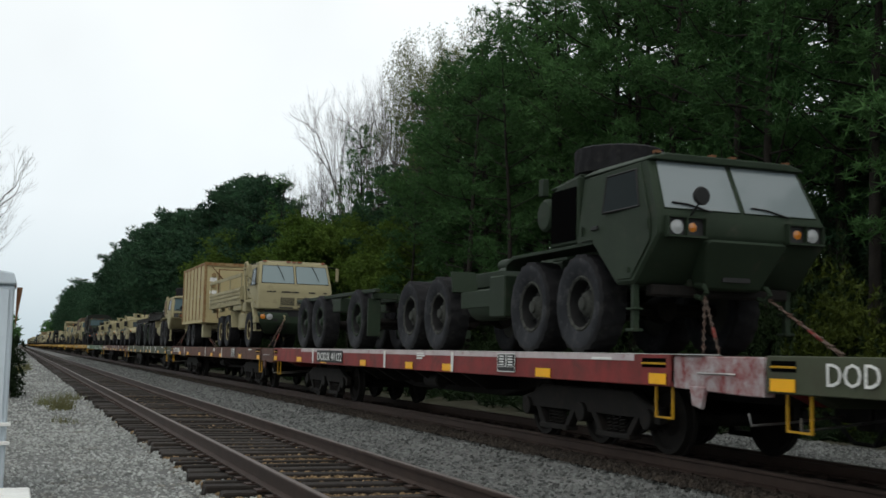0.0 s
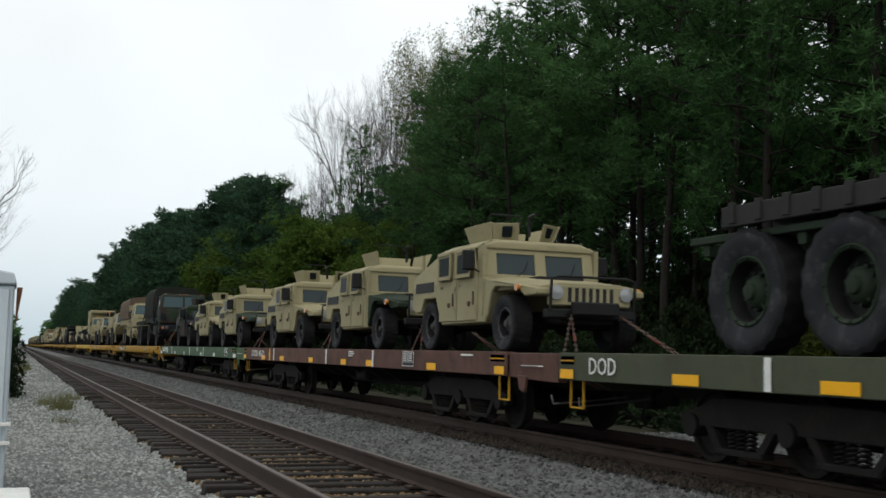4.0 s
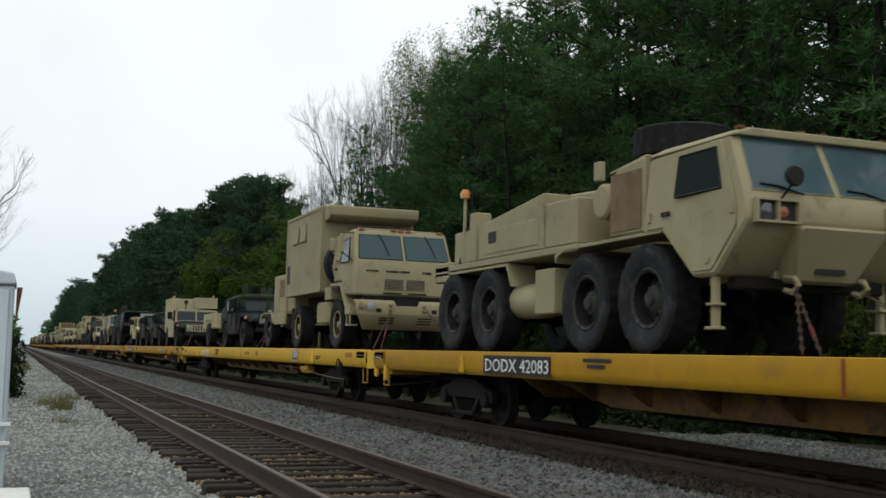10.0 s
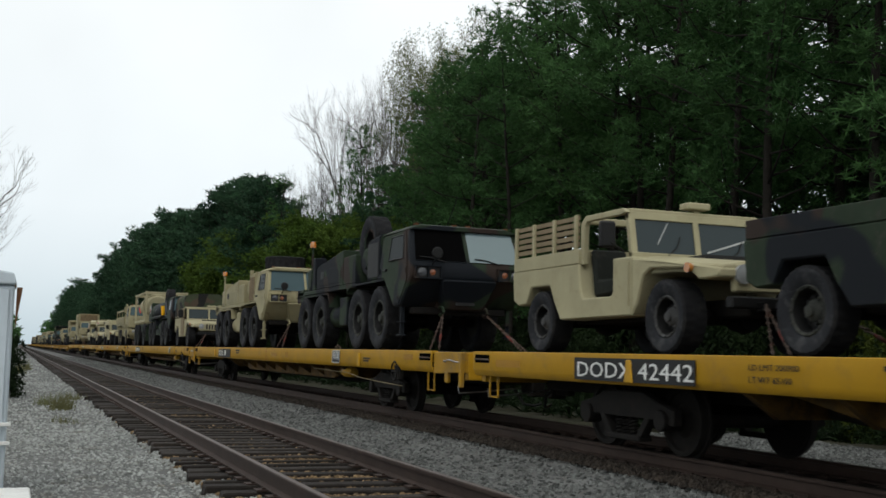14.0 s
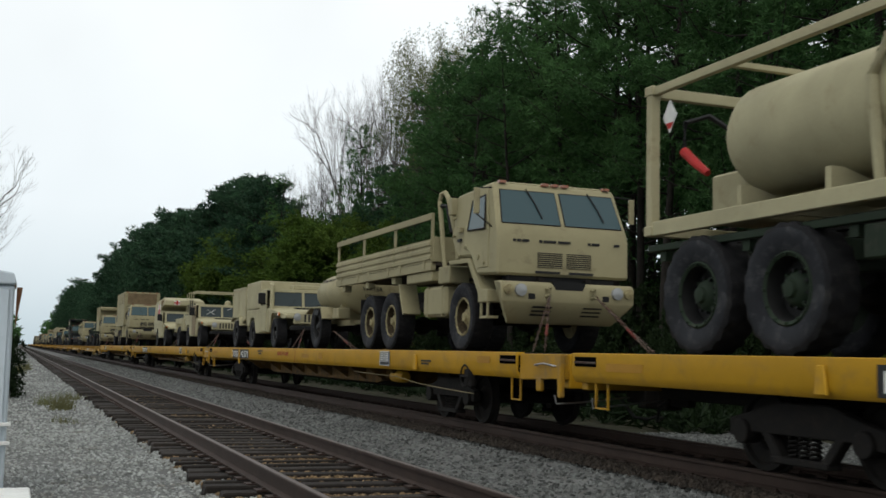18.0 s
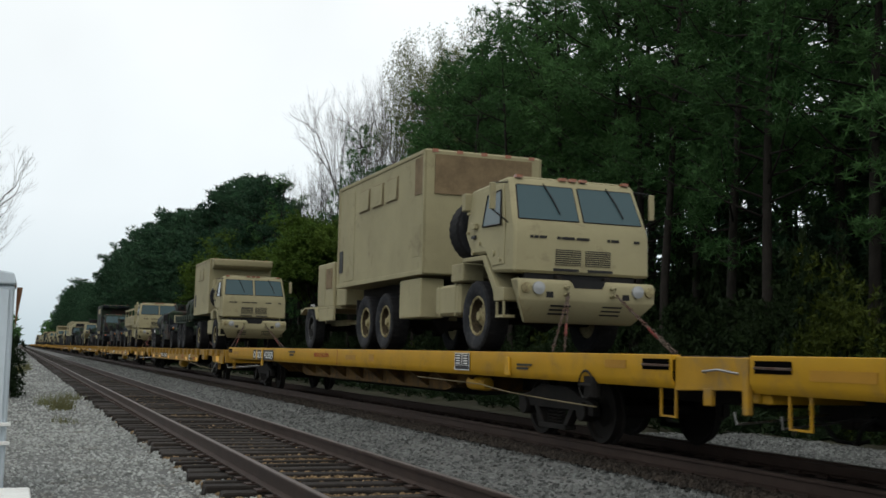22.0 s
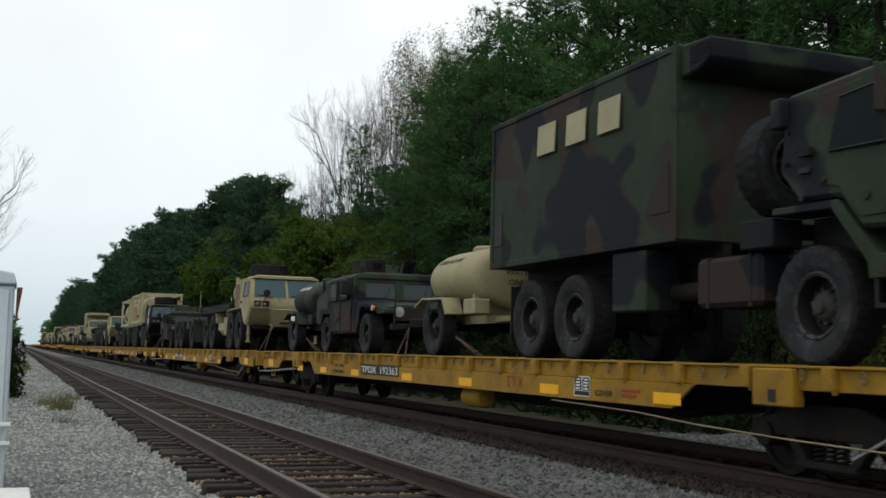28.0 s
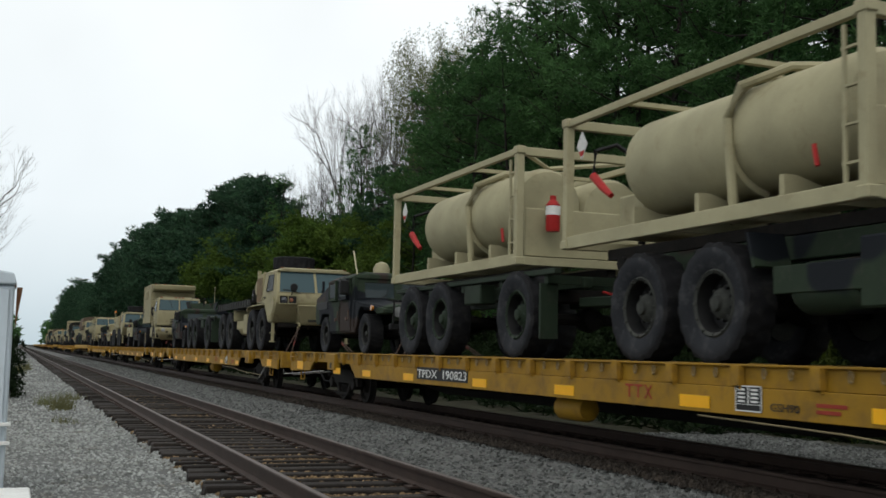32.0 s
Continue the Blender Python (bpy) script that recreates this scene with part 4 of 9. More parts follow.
def wagon_long(col, label):
    """Long flat wagon with smooth channel sides."""
    L, top = 28.7, 1.185
    c = thing("flat_wagon", label, "flat wagon", "train of flat wagons")
    for d in (-1, 1):
        o = [(d * 1.43, top + 0.008), (d * 1.30, top + 0.008), (d * 1.30, top - 0.05), (d * 1.40, top - 0.05), (d * 1.40, 0.92), (d * 1.30, 0.86), (d * 1.30, 0.82), (d * 1.375, 0.82), (d * 1.43, 0.925)]
        part("side_sill", Shape().prism(o, 1.0, 28.2, "y"), col, c, bevel=0.008)
        part("end_section", Shape().prism([(-0.34, top - 0.012), (0.985, top - 0.012), (0.985, 0.80), (-0.05, 0.835), (-0.34, 0.835)], d * 1.25, d * 1.385), ENDYELLOW if col is YELLOW else col, c, bevel=0.01)
        part("corner_post", Shape().box(d * 1.39 - 0.04, d * 1.39 + 0.035, -0.37, -0.28, 0.60, top - 0.01), ENDYELLOW if col is YELLOW else col, c, bevel=0.012)
        part("bracket", Shape().box(d * 1.36 - 0.03, d * 1.36 + 0.03, 0.30, 0.45, 0.66, 0.85), ENDYELLOW if col is YELLOW else col, c, bevel=0.012)
        part("grab_handle", Shape().rod([(d * 1.385, 0.40, 1.01), (d * 1.44, 0.38, 1.02), (d * 1.445, 0.10, 1.045), (d * 1.44, -0.14, 1.02), (d * 1.385, -0.16, 1.01)], 0.013, 5), STEEL, c)
        for y, w in ((1.03, 0.56), (27.55, 0.56)):
            part("tie_down_slot", Shape().box(d * 1.434 - 0.002, d * 1.434 + 0.002, y, y + w, 1.02, 1.145), VOID, c, "dark slot in the side sill")
            part("slot_bar", Shape().rod([(d * 1.44, y, 1.07), (d * 1.44, y + w, 1.075)], 0.014, 5), CHAIN, c)
        for y in (5.3, L - 5.3):
            part("jacking_lug", Shape().prism([(y - 0.05, 1.12), (y + 0.05, 1.12), (y + 0.09, 0.85), (y - 0.09, 0.85)], d * 1.432, d * 1.47), col, c, bevel=0.01)
    for y, f in ((-0.36, 1), (28.2, -1)):
        part("end_sill", Shape().box(-1.28, 1.28, min(y, y + f * 0.16), max(y, y + f * 0.16), 0.72, top - 0.01), col, c, bevel=0.012)
        coupler(c, y, f)
    deck(c, -0.3, 28.14, top, 1.31)
    patch(c, -1.434, 27.3, 0.97, 0.85, 0.10, OCHRE)
    patch(c, -1.434, 2.45, 1.02, 0.5, 0.10, OCHRE)
    patch(c, -1.434, 12.2, 0.95, 0.35, 0.15, OCHRE)
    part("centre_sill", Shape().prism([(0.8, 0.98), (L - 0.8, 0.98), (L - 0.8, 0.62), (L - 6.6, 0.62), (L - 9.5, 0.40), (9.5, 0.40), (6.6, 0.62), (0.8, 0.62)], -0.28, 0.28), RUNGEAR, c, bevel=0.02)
    # web and cross bearers carry the under-deck shade in their paint colour
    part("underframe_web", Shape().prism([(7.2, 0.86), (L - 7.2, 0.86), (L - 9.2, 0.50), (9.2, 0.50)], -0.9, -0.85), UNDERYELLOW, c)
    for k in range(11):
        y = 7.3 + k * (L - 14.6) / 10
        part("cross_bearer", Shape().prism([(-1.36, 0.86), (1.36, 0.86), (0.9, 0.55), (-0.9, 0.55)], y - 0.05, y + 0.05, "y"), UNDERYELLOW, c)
    for y in (4.55, L - 4.55):
        bogie(c, y, (-0.89, 0.89))
    for y in (0.99, 27.36):
        sill_step(c, y, ENDYELLOW, 0.52)
    res = part("air_reservoir", Shape().lathe([(0.0, -0.36), (0.09, -0.35), (0.115, -0.31), (0.115, 0.31), (0.09, 0.35), (0.0, 0.36)], (-1.08, 7.2, 0.68), "y", 16), col, c)
    part("brake_pipe", Shape().rod([(-1.3, 9.6, 0.72), (-1.28, 8.2, 0.70), (-1.26, 6.8, 0.68), (-1.3, 5.6, 0.60), (-1.3, 4.2, 0.55), (-1.3, 2.9, 0.52)], 0.009, 5), PIPEWIRE, c)
    hb = part("hand_brake", Shape().box(-1.42, -1.3, 2.75, 3.05, 0.62, 1.0), RUNGEAR, c, bevel=0.03)
    part("brake_wheel", Shape().lathe([(0.17, -0.015), (0.19, 0.0), (0.17, 0.015), (0.155, 0.0)], (-1.46, 2.9, 0.80), "x", 20, closed=True).box(-1.475, -1.445, 2.74, 3.06, 0.785, 0.815), RUNGEAR, hb)
    info_panel(c, -1.446, 7.4, 0.89, 1.165, 0.62)
    bars(c, ((0, 0.5), (0, 0.38)), -1.446, 5.0, 1.0, BLACKP, 0.03)
    bars(c, ((0, 0.7), (0.1, 0.45)), -1.446, 19.3, 1.08, BLACKP, 0.045)
    patch(c, -1.434, 13.9, 0.97, 0.75, 0.10, OCHRE)
    part("weld_seam", Shape().box(-1.447, -1.443, 14.55, 14.58, 0.84, 1.18), REDP, c)
    return c


def wagon_heavy(col, label, patches, panel=6.3, end=None):
    """Shorter heavy flat wagon on three-axle trucks."""
    L, top = 21.8, 1.19
    c = thing("flat_wagon", label, "flat wagon", "train of flat wagons")
    for d in (-1, 1):
        part("side_sill", Shape().prism([(d * 1.43, top + 0.006), (d * 1.28, top + 0.006), (d * 1.28, top - 0.05), (d * 1.40, top - 0.05), (d * 1.40, 0.89), (d * 1.28, 0.86), (d * 1.28, 0.83), (d * 1.43, 0.84)], 1.64, L - 0.04, "y"), col, c, bevel=0.008)
        part("end_section", Shape().prism([(0.04, top - 0.01), (1.62, top - 0.01), (1.62, 0.83), (0.3, 0.79), (0.04, 0.79)], d * 1.26, d * 1.395), end or col, c, bevel=0.01)
        part("bracket", Shape().prism([(1.0, 0.86), (1.3, 0.86), (1.25, 0.66), (1.08, 0.62)], d * 1.36, d * 1.41), end or col, c, bevel=0.01)
        part("grab_handle", Shape().rod([(d * 1.395, 1.1, 1.0), (d * 1.45, 1.08, 1.0), (d * 1.45, 0.52, 1.0), (d * 1.395, 0.5, 1.0)], 0.012, 5), STEEL, c)
        for y, w in ((1.72, 0.5), (L - 0.48, 0.36)):
            part("tie_down_slot", Shape().box(d * 1.434 - 0.002, d * 1.434 + 0.002, y, y + w, 1.045, 1.15), VOID, c, "dark slot in the side sill")
            part("slot_bar", Shape().rod([(d * 1.44, y, 1.09), (d * 1.44, y + w, 1.09)], 0.012, 5), YELLOW, c)
    for y, f in ((0.02, 1), (L - 0.05, -1)):
        part("end_sill", Shape().prism([(-1.27, top - 0.015), (1.27, top - 0.015), (1.27, 0.95), (0.7, 0.70), (-0.7, 0.70), (-1.27, 0.95)], min(y, y + f * 0.2), max(y, y + f * 0.2), "y"), col, c, bevel=0.012)
        coupler(c, y, f)
    deck(c, 0.1, L - 0.1, top, 1.30)
    part("centre_sill", Shape().prism([(0.8, 0.98), (L - 0.8, 0.98), (L - 0.8, 0.66), (L - 7.2, 0.66), (L - 8.6, 0.45), (8.6, 0.45), (7.2, 0.66), (0.8, 0.66)], -0.32, 0.32), RUNGEAR, c, bevel=0.02)
    for k in range(6):
        y = 8.0 + k * (L - 16) / 5
        part("cross_bearer", Shape().prism([(-1.38, 0.86), (1.38, 0.86), (0.9, 0.58), (-0.9, 0.58)], y - 0.05, y + 0.05, "y"), RUNGEAR, c)
    for y in (4.3, L - 4.3):
        bogie(c, y, (-1.65, 0.0, 1.65))
    for y in (1.68, L - 0.62):
        sill_step(c, y, YELLOW, 0.50, 0.86, 0.34)
    part("air_reservoir", Shape().lathe([(0.0, -0.36), (0.1, -0.35), (0.13, -0.31), (0.13, 0.31), (0.1, 0.35), (0.0, 0.36)], (-0.95, 10.2, 0.66), "y", 16), RUNGEAR, c)
    for y, w in patches:
        patch(c, -1.446, y, 0.86, w, 0.12, YPATCH if col is not GREENCAR else WHITEP, "reflective_patch")
    for y in (8.2, 11.8, 17.4):
        patch(c, -1.447, y, 0.85, 0.1, 0.33, WHITEP, "white_stripe")
    info_panel(c, -1.446, panel, 0.90, 1.17, 0.62)
    bars(c, ((0, 0.5),), -1.446, 3.4, 1.12, WHITEP, 0.03)
    bars(c, ((0, 0.35), (0, 0.42), (0, 0.3)), -1.446, 9.9, 1.13, WHITEP, 0.025)
    return c


def wagon_pocket(label):
    """Long flat wagon with stake pockets and deep sills cut away over the trucks."""
    L, top = 28.9, 1.09
    c = thing("flat_wagon", label, "flat wagon", "train of flat wagons")
    for d in (-1, 1):
        part("side_sill", Shape().prism([(d * 1.435, top + 0.02), (d * 1.28, top + 0.02), (d * 1.28, top - 0.04), (d * 1.35, top - 0.04), (d * 1.35, 0.88), (d * 1.39, 0.88), (d * 1.39, top - 0.012), (d * 1.435, top - 0.004)], 0.75, L - 0.75, "y"), YELLOW2, c, bevel=0.006)
        part("deep_sill", Shape().prism([(6.2, 0.878), (L - 6.2, 0.878), (L - 6.65, 0.60), (6.65, 0.60)], d * 1.385, d * 1.425), YELLOW2, c, bevel=0.006)
        for y0, f in ((0.75, 1), (L - 0.75, -1)):
            part("end_panel", Shape().prism([(y0, 0.878), (y0 + f * 2.35, 0.878), (y0 + f * 2.0, 0.66), (y0, 0.62)], d * 1.385, d * 1.43), YELLOW2, c, bevel=0.006)
            patch(c, d * 1.437, y0 + (1.35 if f == 1 else -0.75), 0.68, 0.6, 0.2, YPATCH, "reflective_patch")
            part("jack_pad", Shape().box(d * 1.40 - 0.075, d * 1.40 + 0.075, y0 + f * 4.1 - 0.3, y0 + f * 4.1 + 0.3, 0.72, top - 0.01), YELLOW2, c, bevel=0.015)
            part("jack_pad_hole", Shape().box(d * 1.476 - 0.003, d * 1.476 + 0.003, y0 + f * 4.1 - 0.07, y0 + f * 4.1 + 0.05, 0.76, 0.88), BLACKP, c)
        n = 23
        if d > 0:
            far = Shape()
            for k in range(n):
                y = 1.695 + k * 1.195
                far.box(1.39, 1.465, y - 0.07, y + 0.07, top - 0.175, top + 0.015)
            part("stake_pockets", far, YELLOW2, c)["kind"] = "stuff"
            n = 0
        for k in range(n):
            y = 1.695 + k * 1.195
            part("stake_pocket", POCKET or Shape().box(-0.05, 0.035, -0.07, 0.07, -0.20, 0.0).box(-0.03, 0.03, -0.06, -0.05, -0.24, -0.19), YELLOW2, c, bevel=0.008).matrix_basis = pose(d * 1.425, y, top + 0.004)
            for o in (0.40, 0.80):
                part("lashing_ring", RING or Shape().rod([(0, 0.026 * math.cos(a * 0.8), 0.050 * math.sin(a * 0.8)) for a in range(9)], 0.011, 5), RINGSTEEL, c).matrix_basis = pose(d * 1.42, y - o, top - 0.07)
            keep_shared(c)
        for y in (23.95, 21.7, 19.1, 15.75, 12.9, 9.9, 7.0):
            patch(c, d * 1.431, y, 0.64, 0.55, 0.13, YPATCH, "reflective_patch")
    for y, f in ((0.52, 1), (L - 0.52, -1)):
        part("end_sill", Shape().box(-1.36, 1.36, min(y, y + f * 0.22), max(y, y + f * 0.22), 0.66, top), YELLOW2, c, bevel=0.012)
        coupler(c, y - f * 0.42, f)
        part("grab_handle", Shape().rod([(-1.42, y + f * 0.35, 0.98), (-1.47, y + f * 0.36, 0.98), (-1.47, y + f * 0.95, 0.98), (-1.42, y + f * 0.96, 0.98)], 0.012, 5), YELLOW2, c)
    deck(c, 0.66, L - 0.66, top, 1.30)
    part("centre_sill", Shape().prism([(0.8, 0.98), (L - 0.8, 0.98), (L - 0.8, 0.58), (L - 6.6, 0.58), (L - 9, 0.36), (9, 0.36), (6.6, 0.58), (0.8, 0.58)], -0.28, 0.28), RUNGEAR, c, bevel=0.02)
    for k in range(8):
        y = 8.0 + k * (L - 16) / 7
        part("cross_bearer", Shape().prism([(-1.36, 0.86), (1.36, 0.86), (0.9, 0.52), (-0.9, 0.52)], y - 0.05, y + 0.05, "y"), RUNGEAR, c)
    for y in (4.55, L - 4.55):
        bogie(c, y, (-0.89, 0.89))
    for y in (1.6, L - 2.0):
        sill_step(c, y, YELLOW2, 0.44, 0.66, 0.36)
    part("air_reservoir", Shape().lathe([(0.0, -0.4), (0.14, -0.38), (0.17, -0.33), (0.17, 0.33), (0.14, 0.38), (0.0, 0.4)], (-1.05, 13.0, 0.45), "y", 16), YELLOW2, c)
    part("brake_pipe", Shape().rod([(-1.40, 9.6, 0.56), (-1.40, 7.4, 0.52), (-1.42, 6.2, 0.46), (-1.42, 4.6, 0.42), (-1.4, 3.0, 0.40)], 0.010, 5), PIPEWIRE, c)
    part("brake_pull_rod", Shape().rod([(-1.2, 3.3, 0.66), (-1.25, 4.0, 0.30)], 0.02, 5), STEEL, c)
    info_panel(c, -1.431, 8.9, 0.645, 0.90, 0.42)
    bars(c, ((0, 0.4), (0, 0.32)), -1.431, 7.7, 0.74, REDP, 0.035)
    # the owner's mark, as plain strokes
    s = Shape()
    for o in (0.0, 0.2):
        s.box(-1.432, -1.426, 11.05 - o - 0.17, 11.05 - o, 0.82, 0.845).box(-1.432, -1.426, 11.05 - o - 0.1, 11.05 - o - 0.07, 0.69, 0.82)
    for a, b in ((0.42, 0.56), (0.56, 0.42)):
        s.slab([(-1.43, 11.05 - a, 0.69), (-1.43, 11.02 - a, 0.69), (-1.43, 11.02 - b, 0.845), (-1.43, 11.05 - b, 0.845)], 0.004)
    part("owner_mark", s, REDP, c)
    return c


POCKET = RING = None


def keep_shared(c):
    """From the second piece on, stake pockets and rings share one mesh."""
    global POCKET, RING
    for ob in c.children:
        if POCKET is None and ob.name.startswith("stake_pocket"):
            POCKET = ob.data
        if RING is None and ob.name.startswith("lashing_ring"):
            RING = ob.data


def place(ob, y0, z, dx=0.0):
    ob.matrix_basis = pose(X2 + dx, y0, z)
    MOVERS.append((ob, y0, z, dx))
    return ob


def merged(root, name="body"):
    """A thing for the far end of the train, its pieces joined into one part."""
    if root.name not in MERGED:
        vs, fs, ms, mats = [], [], [], []

        def rel(o):
            return o.matrix_basis if o.parent == root else rel(o.parent) @ o.matrix_basis

        for o in root.children_recursive:
            if o.type != "MESH" or o.name.startswith(("lettering", "stencil", "number_panel", "tie_down_chain", "spring")):
                continue
            m, k = rel(o), len(vs)
            vs += [tuple(m @ v.co) for v in o.data.vertices]
            slot = []
            for mt in o.data.materials:
                if mt not in mats:
                    mats.append(mt)
                slot.append(mats.index(mt))
            for p in o.data.polygons:
                fs.append(tuple(k + i for i in p.vertices))
                ms.append(slot[p.material_index])
        me = bpy.data.meshes.new(name)
        me.from_pydata(vs, [], fs)
        for mt in mats:
            me.materials.append(mt)
        me.polygons.foreach_set("material_index", ms)
        me.shade_smooth()
        me.set_sharp_from_angle(angle=radians(34))
        MERGED[root.name] = me
    t = tagged(new(root.name.split(".")[0]), root["label"], root["category"], root["group"])
    ob = new(name, MERGED[root.name])
    ob.parent = t
    return t


MERGED = {}


def train_wagons():
    heavy = [(2.05, 0.35), (5.0, 0.45), (8.6, 0.4), (10.5, 0.4), (13.4, 0.4), (16.6, 0.5), (19.0, 0.5), (21.68, 0.36)]
    first = wagon_heavy(OLIVECAR, "drab green heavy flat wagon with yellow reflective patches", heavy)
    plate_mark(first, "DOD", 20.9, 0.93, 0.3, WHITEP)
    place(first, -12.9, 0)
    red = wagon_heavy(REDCAR, "faded red heavy flat wagon with white-edged deck", heavy, end=PEELING)
    part("chalked_edge", Shape().box(-1.4345, -1.4305, 2.4, 18.6, 1.115, 1.19), CHALKED, red, "chalky white paint along the top of the sill")
    part("deck_edge", Shape().box(-1.436, -1.2, 1.0, 20.8, 1.194, 1.2), WHITEP, red, "worn white paint along the deck edge")
    plate_mark(red, "DODX 41122", 16.9, 0.93, 0.26, WHITEP, BLACKP, width=2.1)
    place(red, 8.9, 0)
    brown = wagon_heavy(BROWNCAR, "weathered brown heavy flat wagon with yellow reflective patches", heavy)
    plate_mark(brown, "DODX 40287", 20.85, 0.95, 0.27, WHITEP, width=2.1)
    place(brown, 30.9, 0)
    drab = copy_thing(first, Matrix())
    drab["label"] = "drab green heavy flat wagon carrying a flatrack truck"
    place(drab, 52.9, 0)
    d2 = wagon_heavy(BROWNCAR, "dull brown heavy flat wagon with yellow stripes at its end", heavy)
    plate_mark(d2, "DODX 40121", 20.4, 0.94, 0.27, WHITEP, width=1.75)
    patch(d2, -1.446, 17.95, 0.85, 0.1, 0.32, YPATCH)
    place(d2, 74.7, 0)
    grn = wagon_heavy(GREENCAR, "bright green heavy flat wagon with white stencils", [(1.9, 0.5), (5.9, 0.4), (8.9, 0.3), (13.5, 0.3), (16.4, 0.3), (21.5, 0.55)], 3.55)
    plate_mark(grn, "DODX 40251", 20.75, 0.95, 0.28, WHITEP, width=1.5)
    patch(grn, -1.446, 19.2, 0.90, 0.34, 0.26, WHITEP)
    place(grn, 96.4, 0)
    lng = wagon_long(YELLOW, "yellow long flat wagon with smooth channel sides")
    marks = ((118.1, "DODX 42016", 22.75, 2.25, True), (146.8, "DODX 42083", 22.45, 2.15, True), (174.6, "DODX 42783", 22.7, 1.95, False), (203.0, "DODX 42442", 24.7, 2.6, True), (232.1, "DODX", 22.5, 0.9, True),
             (261.1, "DODX 42179", 22.65, 2.1, True), (290.0, "DODX 42372", 23.45, 2.7, True), (318.8, "DODX 42139", 22.55, 2.25, True), (347.4, "DODX 42355", 23.9, 2.65, True))
    for k, (y, text, left, width, black) in enumerate(marks):
        c = lng if k == 0 else (wagon_long(LEMON, "bright lemon-yellow long flat wagon with smooth channel sides") if "42783" in text else copy_thing(plain, Matrix()))
        if k == 0:
            plain = copy_thing(lng, Matrix())
        plate_mark(c, text, left, 0.90, 0.27, WHITEP, BLACKP if black else None, width=width)
        if text == "DODX":
            part("number_panel", Shape().box(-1.45, -1.443, left - 2.25, left - width - 0.05, 0.855, 1.14), BLACKP, c)
            bars(c, ((0, 0.24), ), -1.452, left - 1.15, 0.92, WHITEP, 0.17)
        if text in ("DODX 42372", "DODX 42355"):
            plate_mark(c, "UNITED STATES ARMY", 16.6, 1.0, 0.15, REDP, width=1.35)
            part("side_post", Shape().box(-1.475, -1.43, left - 1.38, left - 1.24, 0.68, 1.17), YELLOW, c, bevel=0.01)
        if text == "DODX 42016":
            patch(c, -1.4345, 19.75, 0.94, 1.5, 0.22, TAN2)
            bars(c, ((0, 0.55), (0, 0.4)), -1.4385, 19.6, 1.07, BLACKP, 0.03)
            plate_mark(c, "286K", 18.85, 1.02, 0.12, BLACKP, x=-1.437, width=0.4)
        if text == "DODX 42783":
            plate_mark(c, "LD LMT 178800", 19.45, 1.06, 0.085, BLACKP, width=0.62)
            plate_mark(c, "LT WT 84100", 19.4, 0.93, 0.085, BLACKP, width=0.52)
        if text == "DODX 42442":
            plate_mark(c, "LD LMT 200900", 21.12, 1.05, 0.085, BLACKP, width=0.75)
            plate_mark(c, "LT WT 85100", 21.12, 0.93, 0.085, BLACKP, width=0.65)
        place(c, y, 0)
    pk = wagon_pocket("grimy yellow long flat wagon with stake pockets along its sides")
    spare = copy_thing(pk, Matrix())
    for k, (y, text, lim) in enumerate(((376.0, "TPDX  190807", ("LT WT  84900", "LD LMT 201100")), (404.95, "TPDX", None), (433.9, "TPDX  192363", ("LT WT  84100", "LD LMT 201900")),
                                        (462.85, "TPDX  190734", None), (491.9, "TPDX  190823", None))):
        c = pk if k == 0 else copy_thing(spare, Matrix())
        plate_mark(c, text, 18.3, 0.72, 0.2, WHITEP, BLACKP, x=-1.431, gap=0.05, width=2.3 if len(text) > 5 else 1.0)
        if lim:
            plate_mark(c, lim[0], 20.6, 0.80, 0.1, BLACKP, x=-1.431, width=0.9)
            plate_mark(c, lim[1], 20.6, 0.67, 0.1, BLACKP, x=-1.431, width=0.9)
        if "190823" in text:
            part("end_handrail", Shape().rod([(-1.38, 2.0, 1.09), (-1.38, 2.0, 1.51), (-1.38, 2.38, 1.51), (-1.38, 2.38, 1.09)], 0.016, 6), YELLOW2, c)
        plate_mark(c, "GSH90", 8.35, 0.67, 0.11, BLACKP, x=-1.431, width=0.42)
        place(c, y, 0)
    y = 520.9
    k = 0
    while y < 900:
        place(copy_thing(spare, Matrix()) if k == 0 else merged(spare if k % 3 else plain), y, 0)
        y += 28.95
        k += 1
    place(spare, y, 0)
    place(plain, y + 28.95, 0)


train_wagons()
# ---- road vehicles on the wagons: front towards -y, deck at z = 0, front axle at y = 0 ----
MESHES = {}


def flip(shape):
    return Shape().add([(-x, y, z) for x, y, z in shape.v], [f[::-1] for f in shape.f])


def pair(name, shape, mat, parent, label="", bevel=0.0):
    """The part on both sides of the vehicle."""
    return part(name, shape, mat, parent, label, bevel), part(name, flip(shape), mat, parent, label, bevel)


def taper(shape, z0, z1, k):
    """Draw the sides in towards the top."""
    shape.v = [(x * (1 - (1 - k) * min(1, max(0, (z - z0) / (z1 - z0)))), y, z) for x, y, z in shape.v]
    return shape


def two_tone(me, mat, r0, r1):
    """A second material on the ring of a wheel between two radii."""
    me.materials.append(mat)
    for p in me.polygons:
        if r0 < math.hypot(p.center.y, p.center.z) < r1:
            p.material_index = 1


